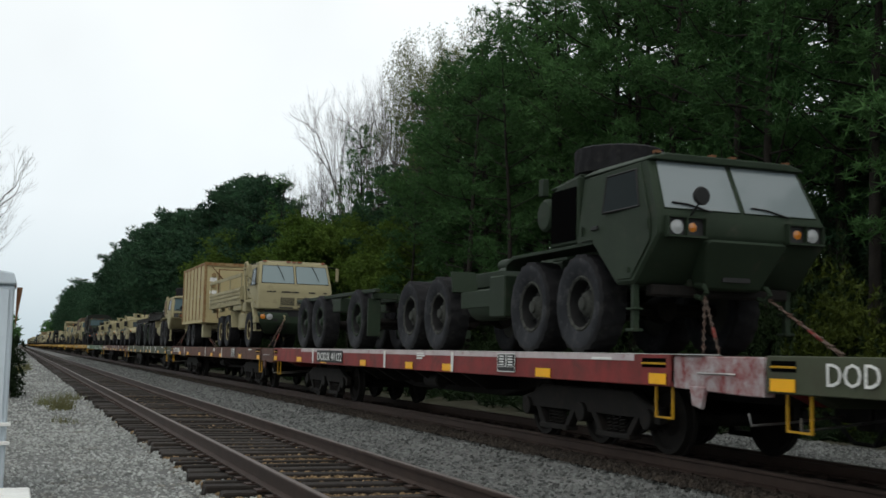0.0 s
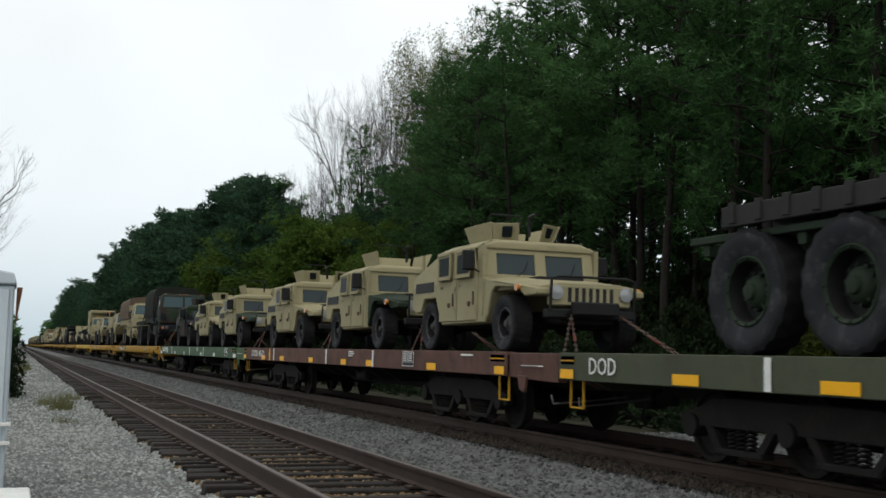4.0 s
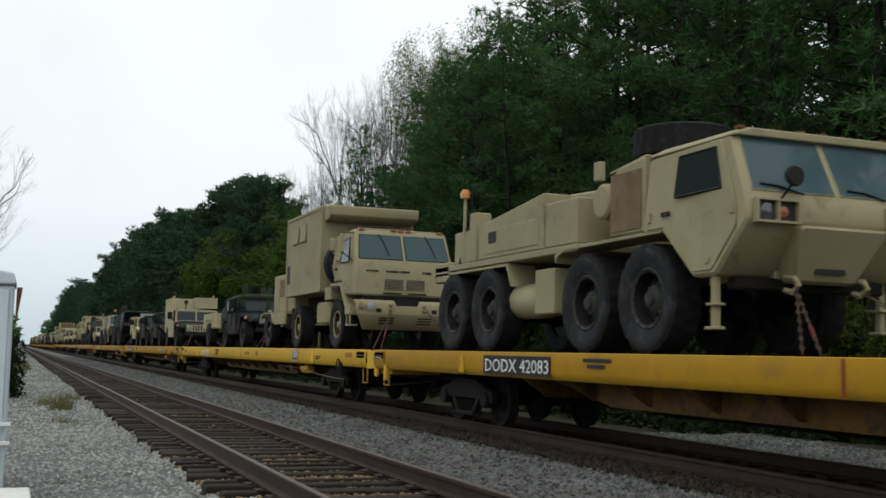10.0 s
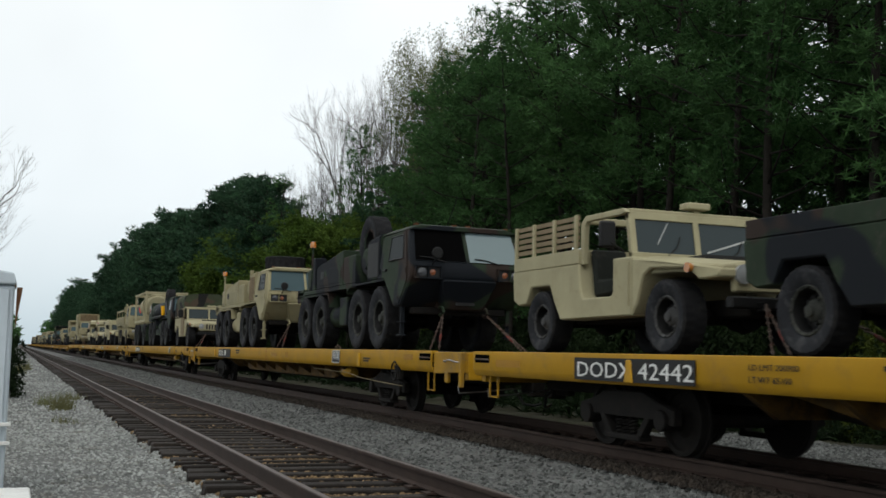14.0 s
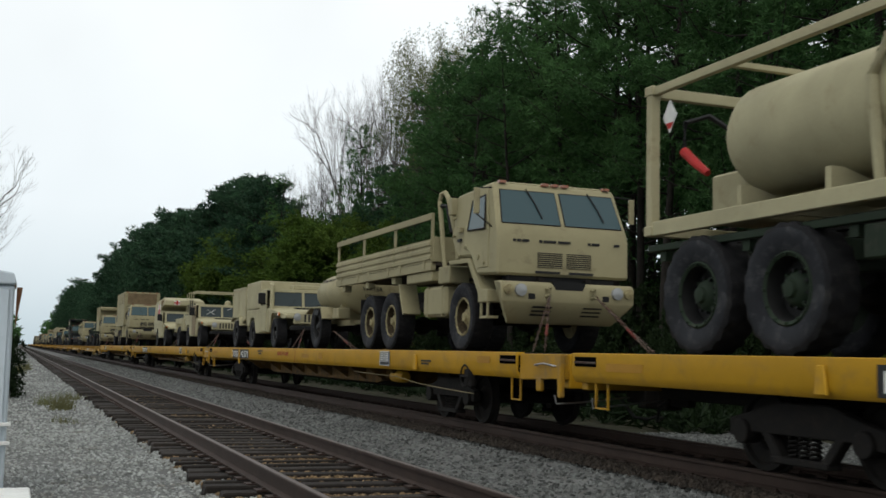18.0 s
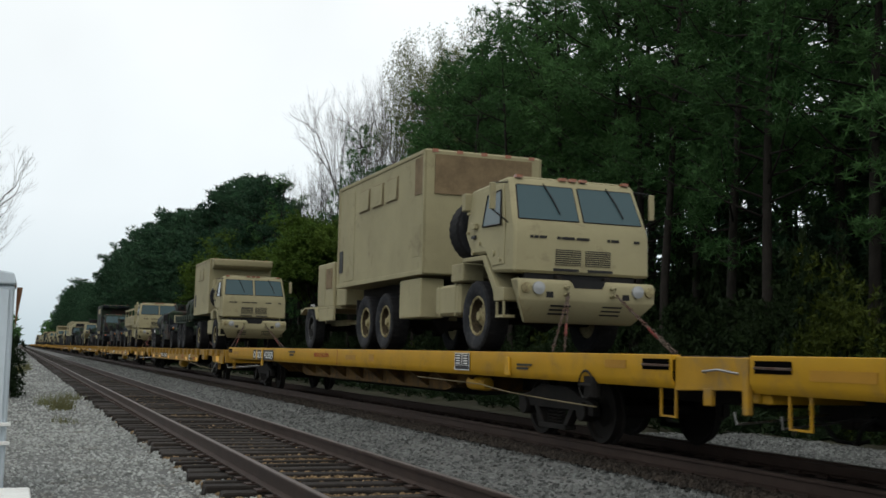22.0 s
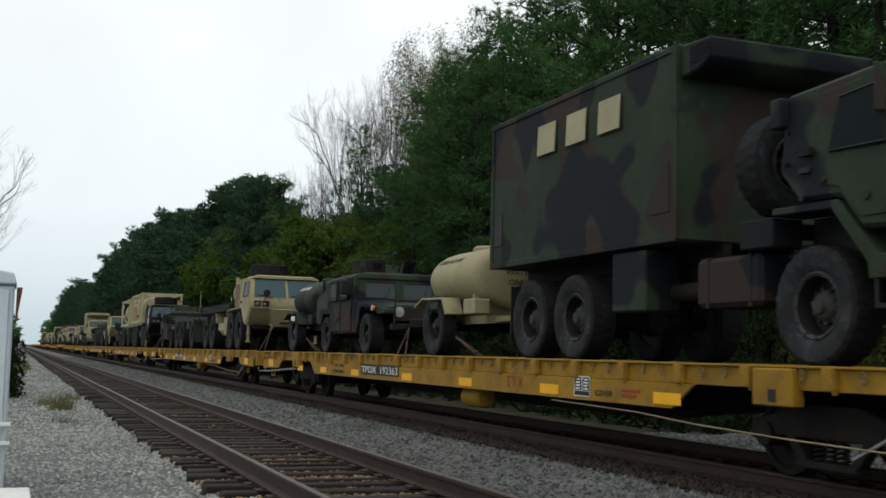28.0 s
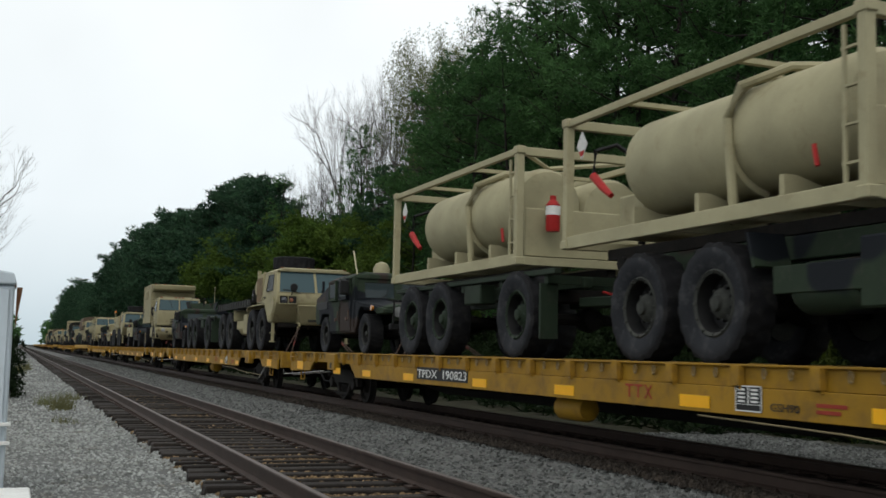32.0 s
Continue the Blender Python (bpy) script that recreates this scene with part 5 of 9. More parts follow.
def tyre_mesh(r, w, ri):
    key = ("tyre", r, w)
    if key not in MESHES:
        s = Shape()
        h = w / 2
        n = 80 if r > 0.6 else 112
        up_by = 0.03 if r > 0.6 else 0.018
        rings = []
        for rr, a, lug in ((ri / r, -0.75, 0), (0.62, -0.86, 0), (0.78, -1.0, 0), (0.90, -1.0, 1), (0.965, -0.86, 2), (0.965, -0.12, 2), (0.965, 0.12, 3), (0.965, 0.86, 3), (0.90, 1.0, 4), (0.78, 1.0, 0), (0.62, 0.86, 0), (ri / r, 0.75, 0)):
            ring = []
            for k in range(n):
                t = 2 * math.pi * k / n
                up = (k // 2) % 2 if lug in (1, 2) else (k // 2 + 1) % 2
                q = r * (rr + (up_by if lug in (2, 3) and up else 0.0) + (0.012 if lug in (1, 4) and up else 0.0))
                ring.append((a * h, q * math.cos(t), q * math.sin(t)))
            rings.append(ring)
        s.loft(rings + [rings[0]], caps=False)
        ob = part("wheel", s, RUBBER, None)
        two_tone(ob.data, TREAD, r * 0.915, r * 2)
        MESHES[key] = ob.data
        bpy.data.objects.remove(ob)
    return MESHES[key]


def rim_mesh(r, w, col):
    key = ("rim", r, w, col.name)
    if key not in MESHES:
        s = Shape()
        s.lathe([(0.001, 0.30 * w), (r * 0.96, 0.30 * w), (r * 1.02, -0.36 * w), (r * 0.96, -0.42 * w), (r * 0.87, -0.37 * w), (r * 0.80, 0.08 * w), (r * 0.58, 0.10 * w), (r * 0.52, -0.04 * w), (r * 0.46, -0.10 * w), (r * 0.40, -0.20 * w), (r * 0.30, -0.25 * w), (r * 0.26, -0.26 * w), (r * 0.22, -0.36 * w), (r * 0.10, -0.38 * w), (0.001, -0.38 * w)], (0, 0, 0), "x", 28)
        for i in range(10):
            a = i * math.pi / 5 + 0.2
            s.lathe([(0.018, -0.16 * w), (0.018, -0.04 * w)], (0, r * 0.50 * math.cos(a), r * 0.50 * math.sin(a)), "x", 6)
        for i in range(12):
            a = i * math.pi / 6
            s.lathe([(0.014, -0.45 * w), (0.014, -0.38 * w)], (0, r * 0.92 * math.cos(a), r * 0.92 * math.sin(a)), "x", 5)
        ob = part("rim", s, col, None)
        # the recessed ring is coloured dark, as shade in the dish
        two_tone(ob.data, GRIME if col in (TAN, TAN2, RIMTAN) else BLACK, r * 0.50, r * 0.86)
        MESHES[key] = ob.data
        bpy.data.objects.remove(ob)
    return MESHES[key]


def wheel(parent, x, y, r, w, col, z=None):
    ri = r * 0.56
    t = part("wheel", tyre_mesh(r, w, ri), RUBBER, parent)
    t.matrix_basis = pose(x, y, r if z is None else z, 0, 0, 0 if x < 0 else 180)
    part("rim", rim_mesh(ri, w, col), col, t)
    return t


def axle(parent, y, r, half, mat=RUNGEAR):
    part("axle", Shape().rod([(-half, y, r), (-0.3, y, r), (0.3, y, r), (half, y, r)], [0.09, 0.09, 0.09, 0.09], 8).lathe([(0.02, -0.22), (0.16, -0.18), (0.2, 0.0), (0.16, 0.18), (0.02, 0.22)], (0.05, y, r), "y", 12), mat, parent)


def tie_downs(parent, y, z, x=0.42, out=0.95, reach=-1.3):
    """Two lashing chains from the tow hooks to the deck, crossing outwards."""
    for d in (-1, 1):
        a, b = Vector((d * x, y, z)), Vector((d * out, y + reach, 0.03))
        s = Shape()
        for e in (b, b + Vector((d * 0.14, 0.10, 0))):
            n = max(6, int((e - a).length / 0.075))
            for i in range(n):
                p, q = a.lerp(e, i / n), a.lerp(e, (i + 1.25) / n)
                dirn = (q - p).normalized()
                side = dirn.cross(Vector((0, 0, 1))).normalized() if i % 2 else dirn.cross(dirn.cross(Vector((0, 0, 1)))).normalized()
                m = (p + q) / 2
                s.rod([p, m + side * 0.018, q, m - side * 0.018, p], 0.010, 4)
        part("tie_down_chain", s, CHAIN, parent)
        part("chain_tensioner", Shape().rod([a.lerp(b, 0.55), a.lerp(b, 0.6), a.lerp(b, 0.72), a.lerp(b, 0.76)], [0.012, 0.022, 0.022, 0.012], 6), BINDER, parent, "dull red ratchet tensioner")


def lamp(parent, name, c, r, mat, depth=0.05):
    """A round lamp that faces forwards."""
    part(name, Shape().lathe([(r * 1.12, 0.0), (r * 1.12, -depth), (r, -depth), (r * 0.6, -depth * 1.25), (0.001, -depth * 1.35)], c, "y", 16), mat, parent)


def pane(parent, quad, mat, name="window", rim=None, t=0.012):
    p = part(name, Shape().slab(quad, t), mat, parent)
    if rim is not None:
        s = Shape()
        q = [Vector(a) for a in quad]
        for i in range(4):
            a, b = q[i], q[(i + 1) % 4]
            s.rod([a, b], 0.014, 4)
        part("window_frame", s, rim, p)
    return p


def hemtt(col, body, glass=WINDSHIELD, label="", spare="flat", rims=None, open_pane=False, rear=5.334, grille=MESH_GRILLE, skin=None):
    """Eight-wheeled heavy truck with a wide forward cab."""
    v = thing("heavy_truck", label, "truck", "military vehicles on the wagons")
    rims = RIMCAMO if rims is None else rims
    ax = (0.0, 1.524, rear, rear + 1.524)
    for y in ax:
        for x in (-1.03, 1.03):
            wheel(v, x, y, 0.665, 0.40, rims)
        axle(v, y, 0.62, 0.95)
    end = ax[3] + 1.0
    for d in (-1, 1):
        part("frame_rail", Shape().box(d * 0.45 - 0.05, d * 0.45 + 0.05, -1.5, end, 0.85, 1.12), col, v, bevel=0.01)
    part("transmission", Shape().box(-0.4, 0.4, 0.6, 3.4, 0.6, 1.1), RUNGEAR, v, bevel=0.05)
    o = [(0.08, 2.36), (-1.52, 2.40), (-1.578, 2.385), (-1.96, 1.64), (-1.98, 1.42), (-1.42, 0.86), (-0.98, 0.86), (-0.36, 1.42), (0.08, 1.42)]
    cab = part("cab", taper(Shape().prism(o, -1.22, 1.22), 1.62, 2.48, 0.90), col, v, bevel=0.035)
    roof = [[(-1.12 * k, y, 2.365), (1.12 * k, y, 2.365), (1.12 * k, y, 2.39), (0.90 * k, y, z), (-0.90 * k, y, z), (-1.12 * k, y, 2.39)] for y, z, k in ((-1.67, 2.455, 1.0), (-1.50, 2.49, 1.0), (0.075, 2.50, 1.0))]
    part("cab_roof", Shape().loft(roof), col, cab, bevel=0.012)
    ws = lambda z: -1.96 + (z - 1.64) * (0.40 / 0.78) - 0.004
    for k, (xa, xb, xc, xd) in enumerate(((-1.10, -0.035, -0.035, -1.03), (0.035, 1.10, 1.03, 0.035))):
        q = [(xa, ws(1.74), 1.74), (xb, ws(1.74), 1.74), (xc, ws(2.36), 2.36), (xd, ws(2.36), 2.36)]
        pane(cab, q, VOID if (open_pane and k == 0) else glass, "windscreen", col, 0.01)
        part("wiper", Shape().rod([((xa + xb) / 2 + 0.1, ws(1.72) - 0.03, 1.72), ((xa + xb) / 2 - 0.2, ws(1.80) - 0.03, 1.80), ((xa + xb) / 2 - 0.42, ws(1.82) - 0.03, 1.815)], 0.012, 4), BLACK, cab)
    for d in (-1, 1):
        dx = d * 1.224
        door = Shape().prism([(-0.06, 2.34), (-1.40, 2.36), (-1.80, 1.60), (-1.80, 1.36), (-1.36, 0.92), (-1.02, 0.92), (-0.42, 1.47), (-0.06, 1.47)], dx - 0.012, dx + 0.012)
        dr = part("door", taper(door, 1.62, 2.48, 0.90), col, cab, bevel=0.008)
        zx = lambda z: d * (1.238 * (1 - 0.1 * max(0, (z - 1.62) / 0.86)))
        # dark pane added in the open window, in place of the unlit cab inside
        pane(cab, [(zx(1.80), -0.62, 1.80), (zx(1.80), -1.52, 1.80), (zx(2.28), -1.34, 2.28), (zx(2.28), -0.62, 2.28)], GLASS, "side_window", BLACK, d * 0.008)
        part("door_handle", Shape().box(dx * 1.012 - 0.012, dx * 1.012 + 0.012, -0.55, -0.38, 1.60, 1.65), BLACK, cab, bevel=0.005)
        part("hinges", Shape().box(dx * 1.012 - 0.012, dx * 1.012 + 0.012, -1.78, -1.72, 1.5, 1.62).box(dx * 1.012 - 0.012, dx * 1.012 + 0.012, -0.14, -0.08, 1.55, 1.67).box(dx * 1.012 - 0.012, dx * 1.012 + 0.012, -1.34, -1.27, 1.0, 1.06), col, cab)
        part("cab_steps", Shape().box(dx * 0.92 - 0.04, dx * 0.92 + 0.04, -1.34, -1.26, 0.28, 0.9).box(dx * 0.92 - 0.08, dx * 0.92 + 0.06, -1.40, -1.20, 0.28, 0.315).box(dx * 0.92 - 0.08, dx * 0.92 + 0.06, -1.40, -1.22, 0.54, 0.57), col, v, bevel=0.008)
        part("front_fender", Shape().prism([(2.38, 1.24), (2.42, 1.36), (2.16, 1.45), (-0.34, 1.46), (-0.34, 1.42), (2.1, 1.40), (2.34, 1.33)], dx * 0.60, dx * 0.99), col, v, bevel=0.006)
        # black box in place of the shade inside the lamp recess
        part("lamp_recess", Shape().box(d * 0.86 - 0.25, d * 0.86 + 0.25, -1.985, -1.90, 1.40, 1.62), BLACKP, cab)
        part("lamp_guard", Shape().box(d * 0.86 - 0.27, d * 0.86 + 0.27, -2.06, -1.93, 1.385, 1.41).box(d * 0.86 - 0.27, d * 0.86 + 0.27, -2.04, -1.93, 1.62, 1.64).box(d * 0.86 - 0.01, d * 0.86 + 0.01, -2.05, -1.95, 1.40, 1.63)
             .box(d * 0.86 - 0.27, d * 0.86 - 0.25, -2.05, -1.95, 1.40, 1.63).box(d * 0.86 + 0.25, d * 0.86 + 0.27, -2.05, -1.95, 1.40, 1.63), col, cab)
        lamp(cab, "headlamp", (d * 0.98, -1.95, 1.51), 0.078, HEADLIGHT if col is OLIVE else DARKLENS)
        lamp(cab, "turn_lamp", (d * 0.76, -1.94, 1.515), 0.052, AMBER if col is OLIVE else DULLAMBER)
        part("tow_hook", Shape().rod([(d * 0.46, -1.62, 0.86), (d * 0.46, -1.78, 0.84), (d * 0.46, -1.84, 0.76), (d * 0.46, -1.74, 0.69), (d * 0.46, -1.62, 0.72)], 0.035, 6), col, v)
    part("front_bulge", Shape().prism([(-0.56, 1.38), (0.56, 1.38), (0.58, 1.32), (0.42, 0.80), (-0.42, 0.80), (-0.58, 1.32)], -2.05, -1.5, "y"), col, v, bevel=0.03)
    bul = [p for p in v.children if p.name.startswith("front_bulge")][-1]
    for vert in bul.data.vertices:
        if vert.co.y < -1.8:
            vert.co.y += (1.36 - vert.co.z) * 0.62
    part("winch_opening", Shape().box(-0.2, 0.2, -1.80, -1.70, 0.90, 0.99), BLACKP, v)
    part("front_crossmember", Shape().box(-1.0, 1.0, -1.5, -1.32, 0.72, 0.86), RUNGEAR, v, bevel=0.02)
    part("mirror", Shape().lathe([(0.001, -0.03), (0.1, -0.025), (0.115, 0.0), (0.1, 0.04), (0.001, 0.05)], (-0.72, -2.12, 1.88), "y", 18).rod([(-0.72, -2.1, 1.82), (-0.76, -1.95, 1.66)], 0.014, 5), BLACK, cab, "round black convex mirror")
    part("brow_lights", Shape().box(-1.0, -0.92, -1.55, -1.47, 2.47, 2.505).box(-0.2, -0.12, -1.55, -1.47, 2.48, 2.51).box(0.1, 0.18, -1.55, -1.47, 2.48, 2.51).box(0.92, 1.0, -1.55, -1.47, 2.47, 2.505), RUST, cab)
    # engine bay behind the cab
    part("engine_bay", Shape().prism([(0.09, 2.40), (0.72, 2.34), (0.92, 2.22), (0.92, 1.47), (0.09, 1.47)], -1.185, 1.185), col, v, bevel=0.025)
    pair("side_grille", Shape().box(-1.2, -1.18, 0.14, 0.87, 1.53, 2.26), grille, v)
    part("roof_hatch", Shape().prism([(0.1, 2.43), (0.98, 2.33), (0.98, 2.30), (0.1, 2.40)], -1.15, -0.2), col, v, bevel=0.006)
    part("air_cleaner", Shape().lathe([(0.001, -0.24), (0.2, -0.23), (0.24, -0.19), (0.25, 0.0), (0.25, 0.3), (0.2, 0.34)], (-0.92, 1.22, 1.98), "x", 20), col, v)
    part("exhaust_stack", Shape().rod([(0.9, 1.2, 1.4), (0.9, 1.2, 2.1), (0.9, 1.35, 2.2)], 0.08, 10), RUST, v)
    if spare == "flat":
        s = part("spare_wheel", tyre_mesh(0.665, 0.40, 0.372), RUBBER, v)
        s.matrix_basis = pose(0.0, 1.05, 2.80, 0, 90, 0)
        part("spare_carrier", Shape().box(-0.5, 0.5, 0.4, 1.5, 2.38, 2.46).box(-1.05, -0.95, 1.45, 1.6, 2.3, 2.56), col, v, bevel=0.01)
    elif spare == "side":
        s = part("spare_wheel", tyre_mesh(0.665, 0.40, 0.372), RUBBER, v)
        s.matrix_basis = pose(-0.88, 1.3, 2.28)
        part("rim", rim_mesh(0.372, 0.40, col), col, s)
    # between the axles
    part("tool_locker", Shape().box(-1.15, -0.55, 2.55, 3.15, 0.55, 1.2), col, v, bevel=0.02)
    part("fuel_tank", Shape().lathe([(0.001, -0.5), (0.24, -0.48), (0.27, -0.42), (0.27, 0.42), (0.24, 0.48), (0.001, 0.5)], (-0.85, 3.7, 0.78), "y", 18), col, v)
    part("battery_box", Shape().box(0.6, 1.15, 2.4, 3.6, 0.55, 1.15), col, v, bevel=0.02)
    tie_downs(v, -1.8, 0.72, 0.46, 0.85, -0.85)
    if body in ("lhs", "rack", "flatrack"):
        for d in (-1, 1):
            part("hoist_rail", Shape().box(d * 0.5 - 0.09, d * 0.5 + 0.09, 1.7, end + 0.3, 1.12, 1.38), col, v, bevel=0.012)
            part("rear_fender", Shape().prism([(rear - 0.75, 1.02), (rear - 0.62, 1.38), (rear - 0.58, 1.38), (rear - 0.7, 1.0)], d * 0.74, d * 1.2), col, v)
            part("hoist_cylinder", Shape().rod([(d * 0.28, 2.1, 1.44), (d * 0.28, 4.6, 1.38)], 0.09, 10), col, v)
            part("side_plate", Shape().box(d * 1.1 - 0.03, d * 1.1 + 0.03, 2.6, 4.4, 0.72, 1.0), col, v, bevel=0.01)
        part("hook_arm", Shape().prism([(1.75, 1.4), (2.05, 1.4), (2.0, 2.2), (2.15, 2.38), (1.85, 2.42), (1.72, 2.25)], -0.16, 0.16) if body == "rack" else Shape().prism([(1.7, 1.4), (2.2, 1.4), (2.1, 1.66), (1.75, 1.62)], -0.5, 0.5).rod([(0.0, 2.1, 1.6), (0.0, 5.2, 1.56)], 0.12, 8), col, v, bevel=0.015)
        part("tail_rollers", Shape().rod([(-0.75, end + 0.2, 1.3), (0.75, end + 0.2, 1.3)], 0.1, 10), RUNGEAR, v)
        part("data_plate", Shape().box(-1.135, -1.128, 2.7, 2.85, 0.86, 0.96), YPATCH, v)
    if body == "wrecker":
        part("bed_plate", Shape().box(-1.2, 1.2, 1.75, end - 0.1, 1.38, 1.48), col, v, bevel=0.012)
        part("front_locker", Shape().box(-1.2, -0.45, 1.78, 2.75, 1.48, 2.12), col, v, bevel=0.02)
        part("side_locker", Shape().prism([(2.8, 1.48), (5.2, 1.48), (5.2, 2.02), (4.9, 2.08), (2.8, 2.3)], -1.2, -0.75), col, v, bevel=0.02)
        part("side_locker", Shape().box(0.75, 1.2, 1.8, 5.2, 1.48, 2.2), col, v, bevel=0.02)
        part("locker_door", Shape().box(-1.212, -1.2, 2.95, 4.9, 1.56, 1.94), col, v, bevel=0.006)
        part("locker_window", Shape().box(-1.22, -1.212, 4.45, 4.75, 1.72, 1.9), BLACKP, v)
        part("crane_base", Shape().lathe([(0.42, 1.48), (0.42, 1.95), (0.34, 2.05)], (0.1, 4.4, 0), "z", 18), col, v)
        part("crane_boom", Shape().prism([(2.2, 2.05), (5.9, 2.05), (5.9, 2.45), (5.3, 2.55), (2.2, 2.4)], -0.22, 0.32), col, v, bevel=0.03)
        part("lift_cylinder", Shape().rod([(0.1, 3.0, 1.7), (0.1, 5.0, 2.2)], 0.1, 10), STEEL, v)
        part("recovery_winch", Shape().lathe([(0.3, -0.4), (0.3, -0.35), (0.18, -0.35), (0.18, 0.35), (0.3, 0.35), (0.3, 0.4)], (0, 5.9, 1.75), "x", 18), RUNGEAR, v)
        part("tail_frame", Shape().box(-1.2, -0.9, 5.35, 5.6, 1.48, 2.3).box(0.9, 1.2, 5.35, 5.6, 1.48, 2.3).box(-1.2, 1.2, 6.5, end - 0.1, 1.2, 1.55).box(-1.1, -0.8, 5.7, 6.5, 1.5, 2.05), col, v, bevel=0.02)
        part("hose_stack", Shape().rod([(-1.0, 5.9, 1.5), (-1.05, 6.0, 2.1), (-0.8, 6.1, 2.4)], 0.05, 6).rod([(-1.1, 6.2, 1.5), (-1.0, 6.3, 2.0), (-0.7, 6.2, 2.2)], 0.04, 6), BLACK, v)
        b = part("beacon_post", Shape().rod([(-1.1, 6.05, 1.5), (-1.1, 6.05, 2.62)], 0.03, 6), col, v)
        part("beacon", Shape().lathe([(0.08, 0), (0.085, 0.1), (0.06, 0.15), (0.001, 0.16)], (-1.1, 6.05, 2.62), "z", 14), AMBER, b)
        part("rear_fender", Shape().prism([(rear - 0.85, 1.0), (rear - 0.7, 1.36), (end, 1.36), (end, 1.32), (rear - 0.66, 1.32)], -1.2, -0.72), col, v)
        part("whip_aerial", Shape().rod([(0.6, 1.2, 2.4), (0.5, 0.0, 3.3)], 0.012, 4), BLACK, v)
    if body == "tanker":
        s = Shape()
        rings = []
        for y, k in ((2.05, 0.9), (2.15, 0.98), (2.3, 1.0), (6.95, 1.0), (7.1, 0.97)):
            rings.append([(1.16 * k * (abs(math.cos(a)) ** 0.8) * (1 if math.cos(a) > 0 else -1), y, 1.94 + 0.53 * k * (abs(math.sin(a)) ** 0.8) * (1 if math.sin(a) > 0 else -1)) for a in [2 * math.pi * i / 28 for i in range(28)]])
        part("tank", s.loft(rings), skin or col, v, angle=40)
        part("pump_cabinet", Shape().prism([(7.1, 1.4), (8.5, 1.4), (8.5, 1.9), (7.4, 2.4), (7.1, 2.42)], -1.15, 1.15), col, v, bevel=0.03)
        part("hazard_placard", Shape().slab([(-1.162, 7.62, 1.82), (-1.162, 7.4, 2.06), (-1.162, 7.62, 2.30), (-1.162, 7.84, 2.06)], 0.006), WHITEP, v, "white and red diamond placard")
        part("placard_border", Shape().slab([(-1.166, 7.62, 1.86), (-1.166, 7.44, 2.06), (-1.166, 7.62, 2.10), (-1.166, 7.80, 2.06)], 0.004), REDP, v)
        part("side_pipe", Shape().rod([(-1.17, 2.3, 1.55), (-1.17, 7.0, 1.55)], 0.08, 10), col, v)
        part("tank_strap", Shape().lathe([(1.0, -0.03), (1.0, 0.03)], (0, 0, 0), "y", 28), WHITEP, v)
        st = [p for p in v.children if p.name.startswith("tank_strap")][-1]
        for vert in st.data.vertices:
            vert.co.x, vert.co.y, vert.co.z = vert.co.x * 1.168, 5.2 + vert.co.y, 1.94 + vert.co.z * 0.54
        part("manhole", Shape().lathe([(0.34, 0), (0.34, 0.08), (0.25, 0.12), (0.001, 0.13)], (0, 4.4, 2.44), "z", 18).lathe([(0.3, 0), (0.3, 0.08), (0.001, 0.1)], (0, 6.0, 2.44), "z", 16), col, v)
        part("side_skirt", Shape().box(-1.2, -1.1, 2.3, 3.2, 0.9, 1.15).box(-1.18, -0.7, 3.1, 4.5, 0.6, 0.9), col, v, bevel=0.015)
        part("bucket", Shape().lathe([(0.1, 0), (0.13, 0.42), (0.14, 0.42), (0.14, 0.46), (0.001, 0.46)], (-1.15, 1.85, 1.62), "z", 16), YPATCH, v, "yellow plastic spill bucket")
        part("rear_fender", Shape().prism([(rear - 0.85, 1.0), (rear - 0.7, 1.40), (end, 1.40), (end, 1.36), (rear - 0.66, 1.36)], -1.2, -0.72), col, v)
    return v


def flatrack(label, length=6.1):
    """Steel flatrack with an A-frame at its front end."""
    f = thing("flatrack", label, "flatrack", "flatracks")
    part("platform", Shape().box(-1.2, 1.2, 0, length, 0.14, 0.22), FLATRACK, f, bevel=0.01)
    for d in (-1, 1):
        part("side_rail", Shape().box(d * 1.2 - 0.03, d * 1.2 + 0.03, 0, length, 0.02, 0.24), FLATRACK, f, bevel=0.008)
        if d > 0:
            far = Shape()
            for k in range(14):
                y = 0.2 + k * (length - 0.4) / 13
                far.box(1.215, 1.255, y - 0.05, y + 0.05, 0.05, 0.27)
            part("lashing_points", far, FLATRACK, f)["kind"] = "stuff"
        for k in range(14 if d < 0 else 0):
            y = 0.2 + k * (length - 0.4) / 13
            part("lashing_point", Shape().box(d * 1.235 - 0.02, d * 1.235 + 0.02, y - 0.05, y + 0.05, 0.05, 0.27), FLATRACK, f, bevel=0.006)
        part("main_beam", Shape().box(d * 0.5 - 0.06, d * 0.5 + 0.06, 0, length, -0.02, 0.14), FLATRACK, f)
    part("head_frame", Shape().box(-1.0, -0.8, -0.06, 0.04, 0.22, 0.62).box(0.8, 1.0, -0.06, 0.04, 0.22, 0.62).box(-1.0, 1.0, -0.06, 0.04, 0.5, 0.62), FLATRACK, f, bevel=0.01)
    b = part("sign_box", Shape().box(-1.15, -0.6, -0.05, 0.12, 0.22, 0.56), FLATRACK, f, bevel=0.01)
    bars(b, ((0, 0.08), (0, 0.08)), -1.152, 0.08, 0.42, WHITEP, 0.03)
    return f


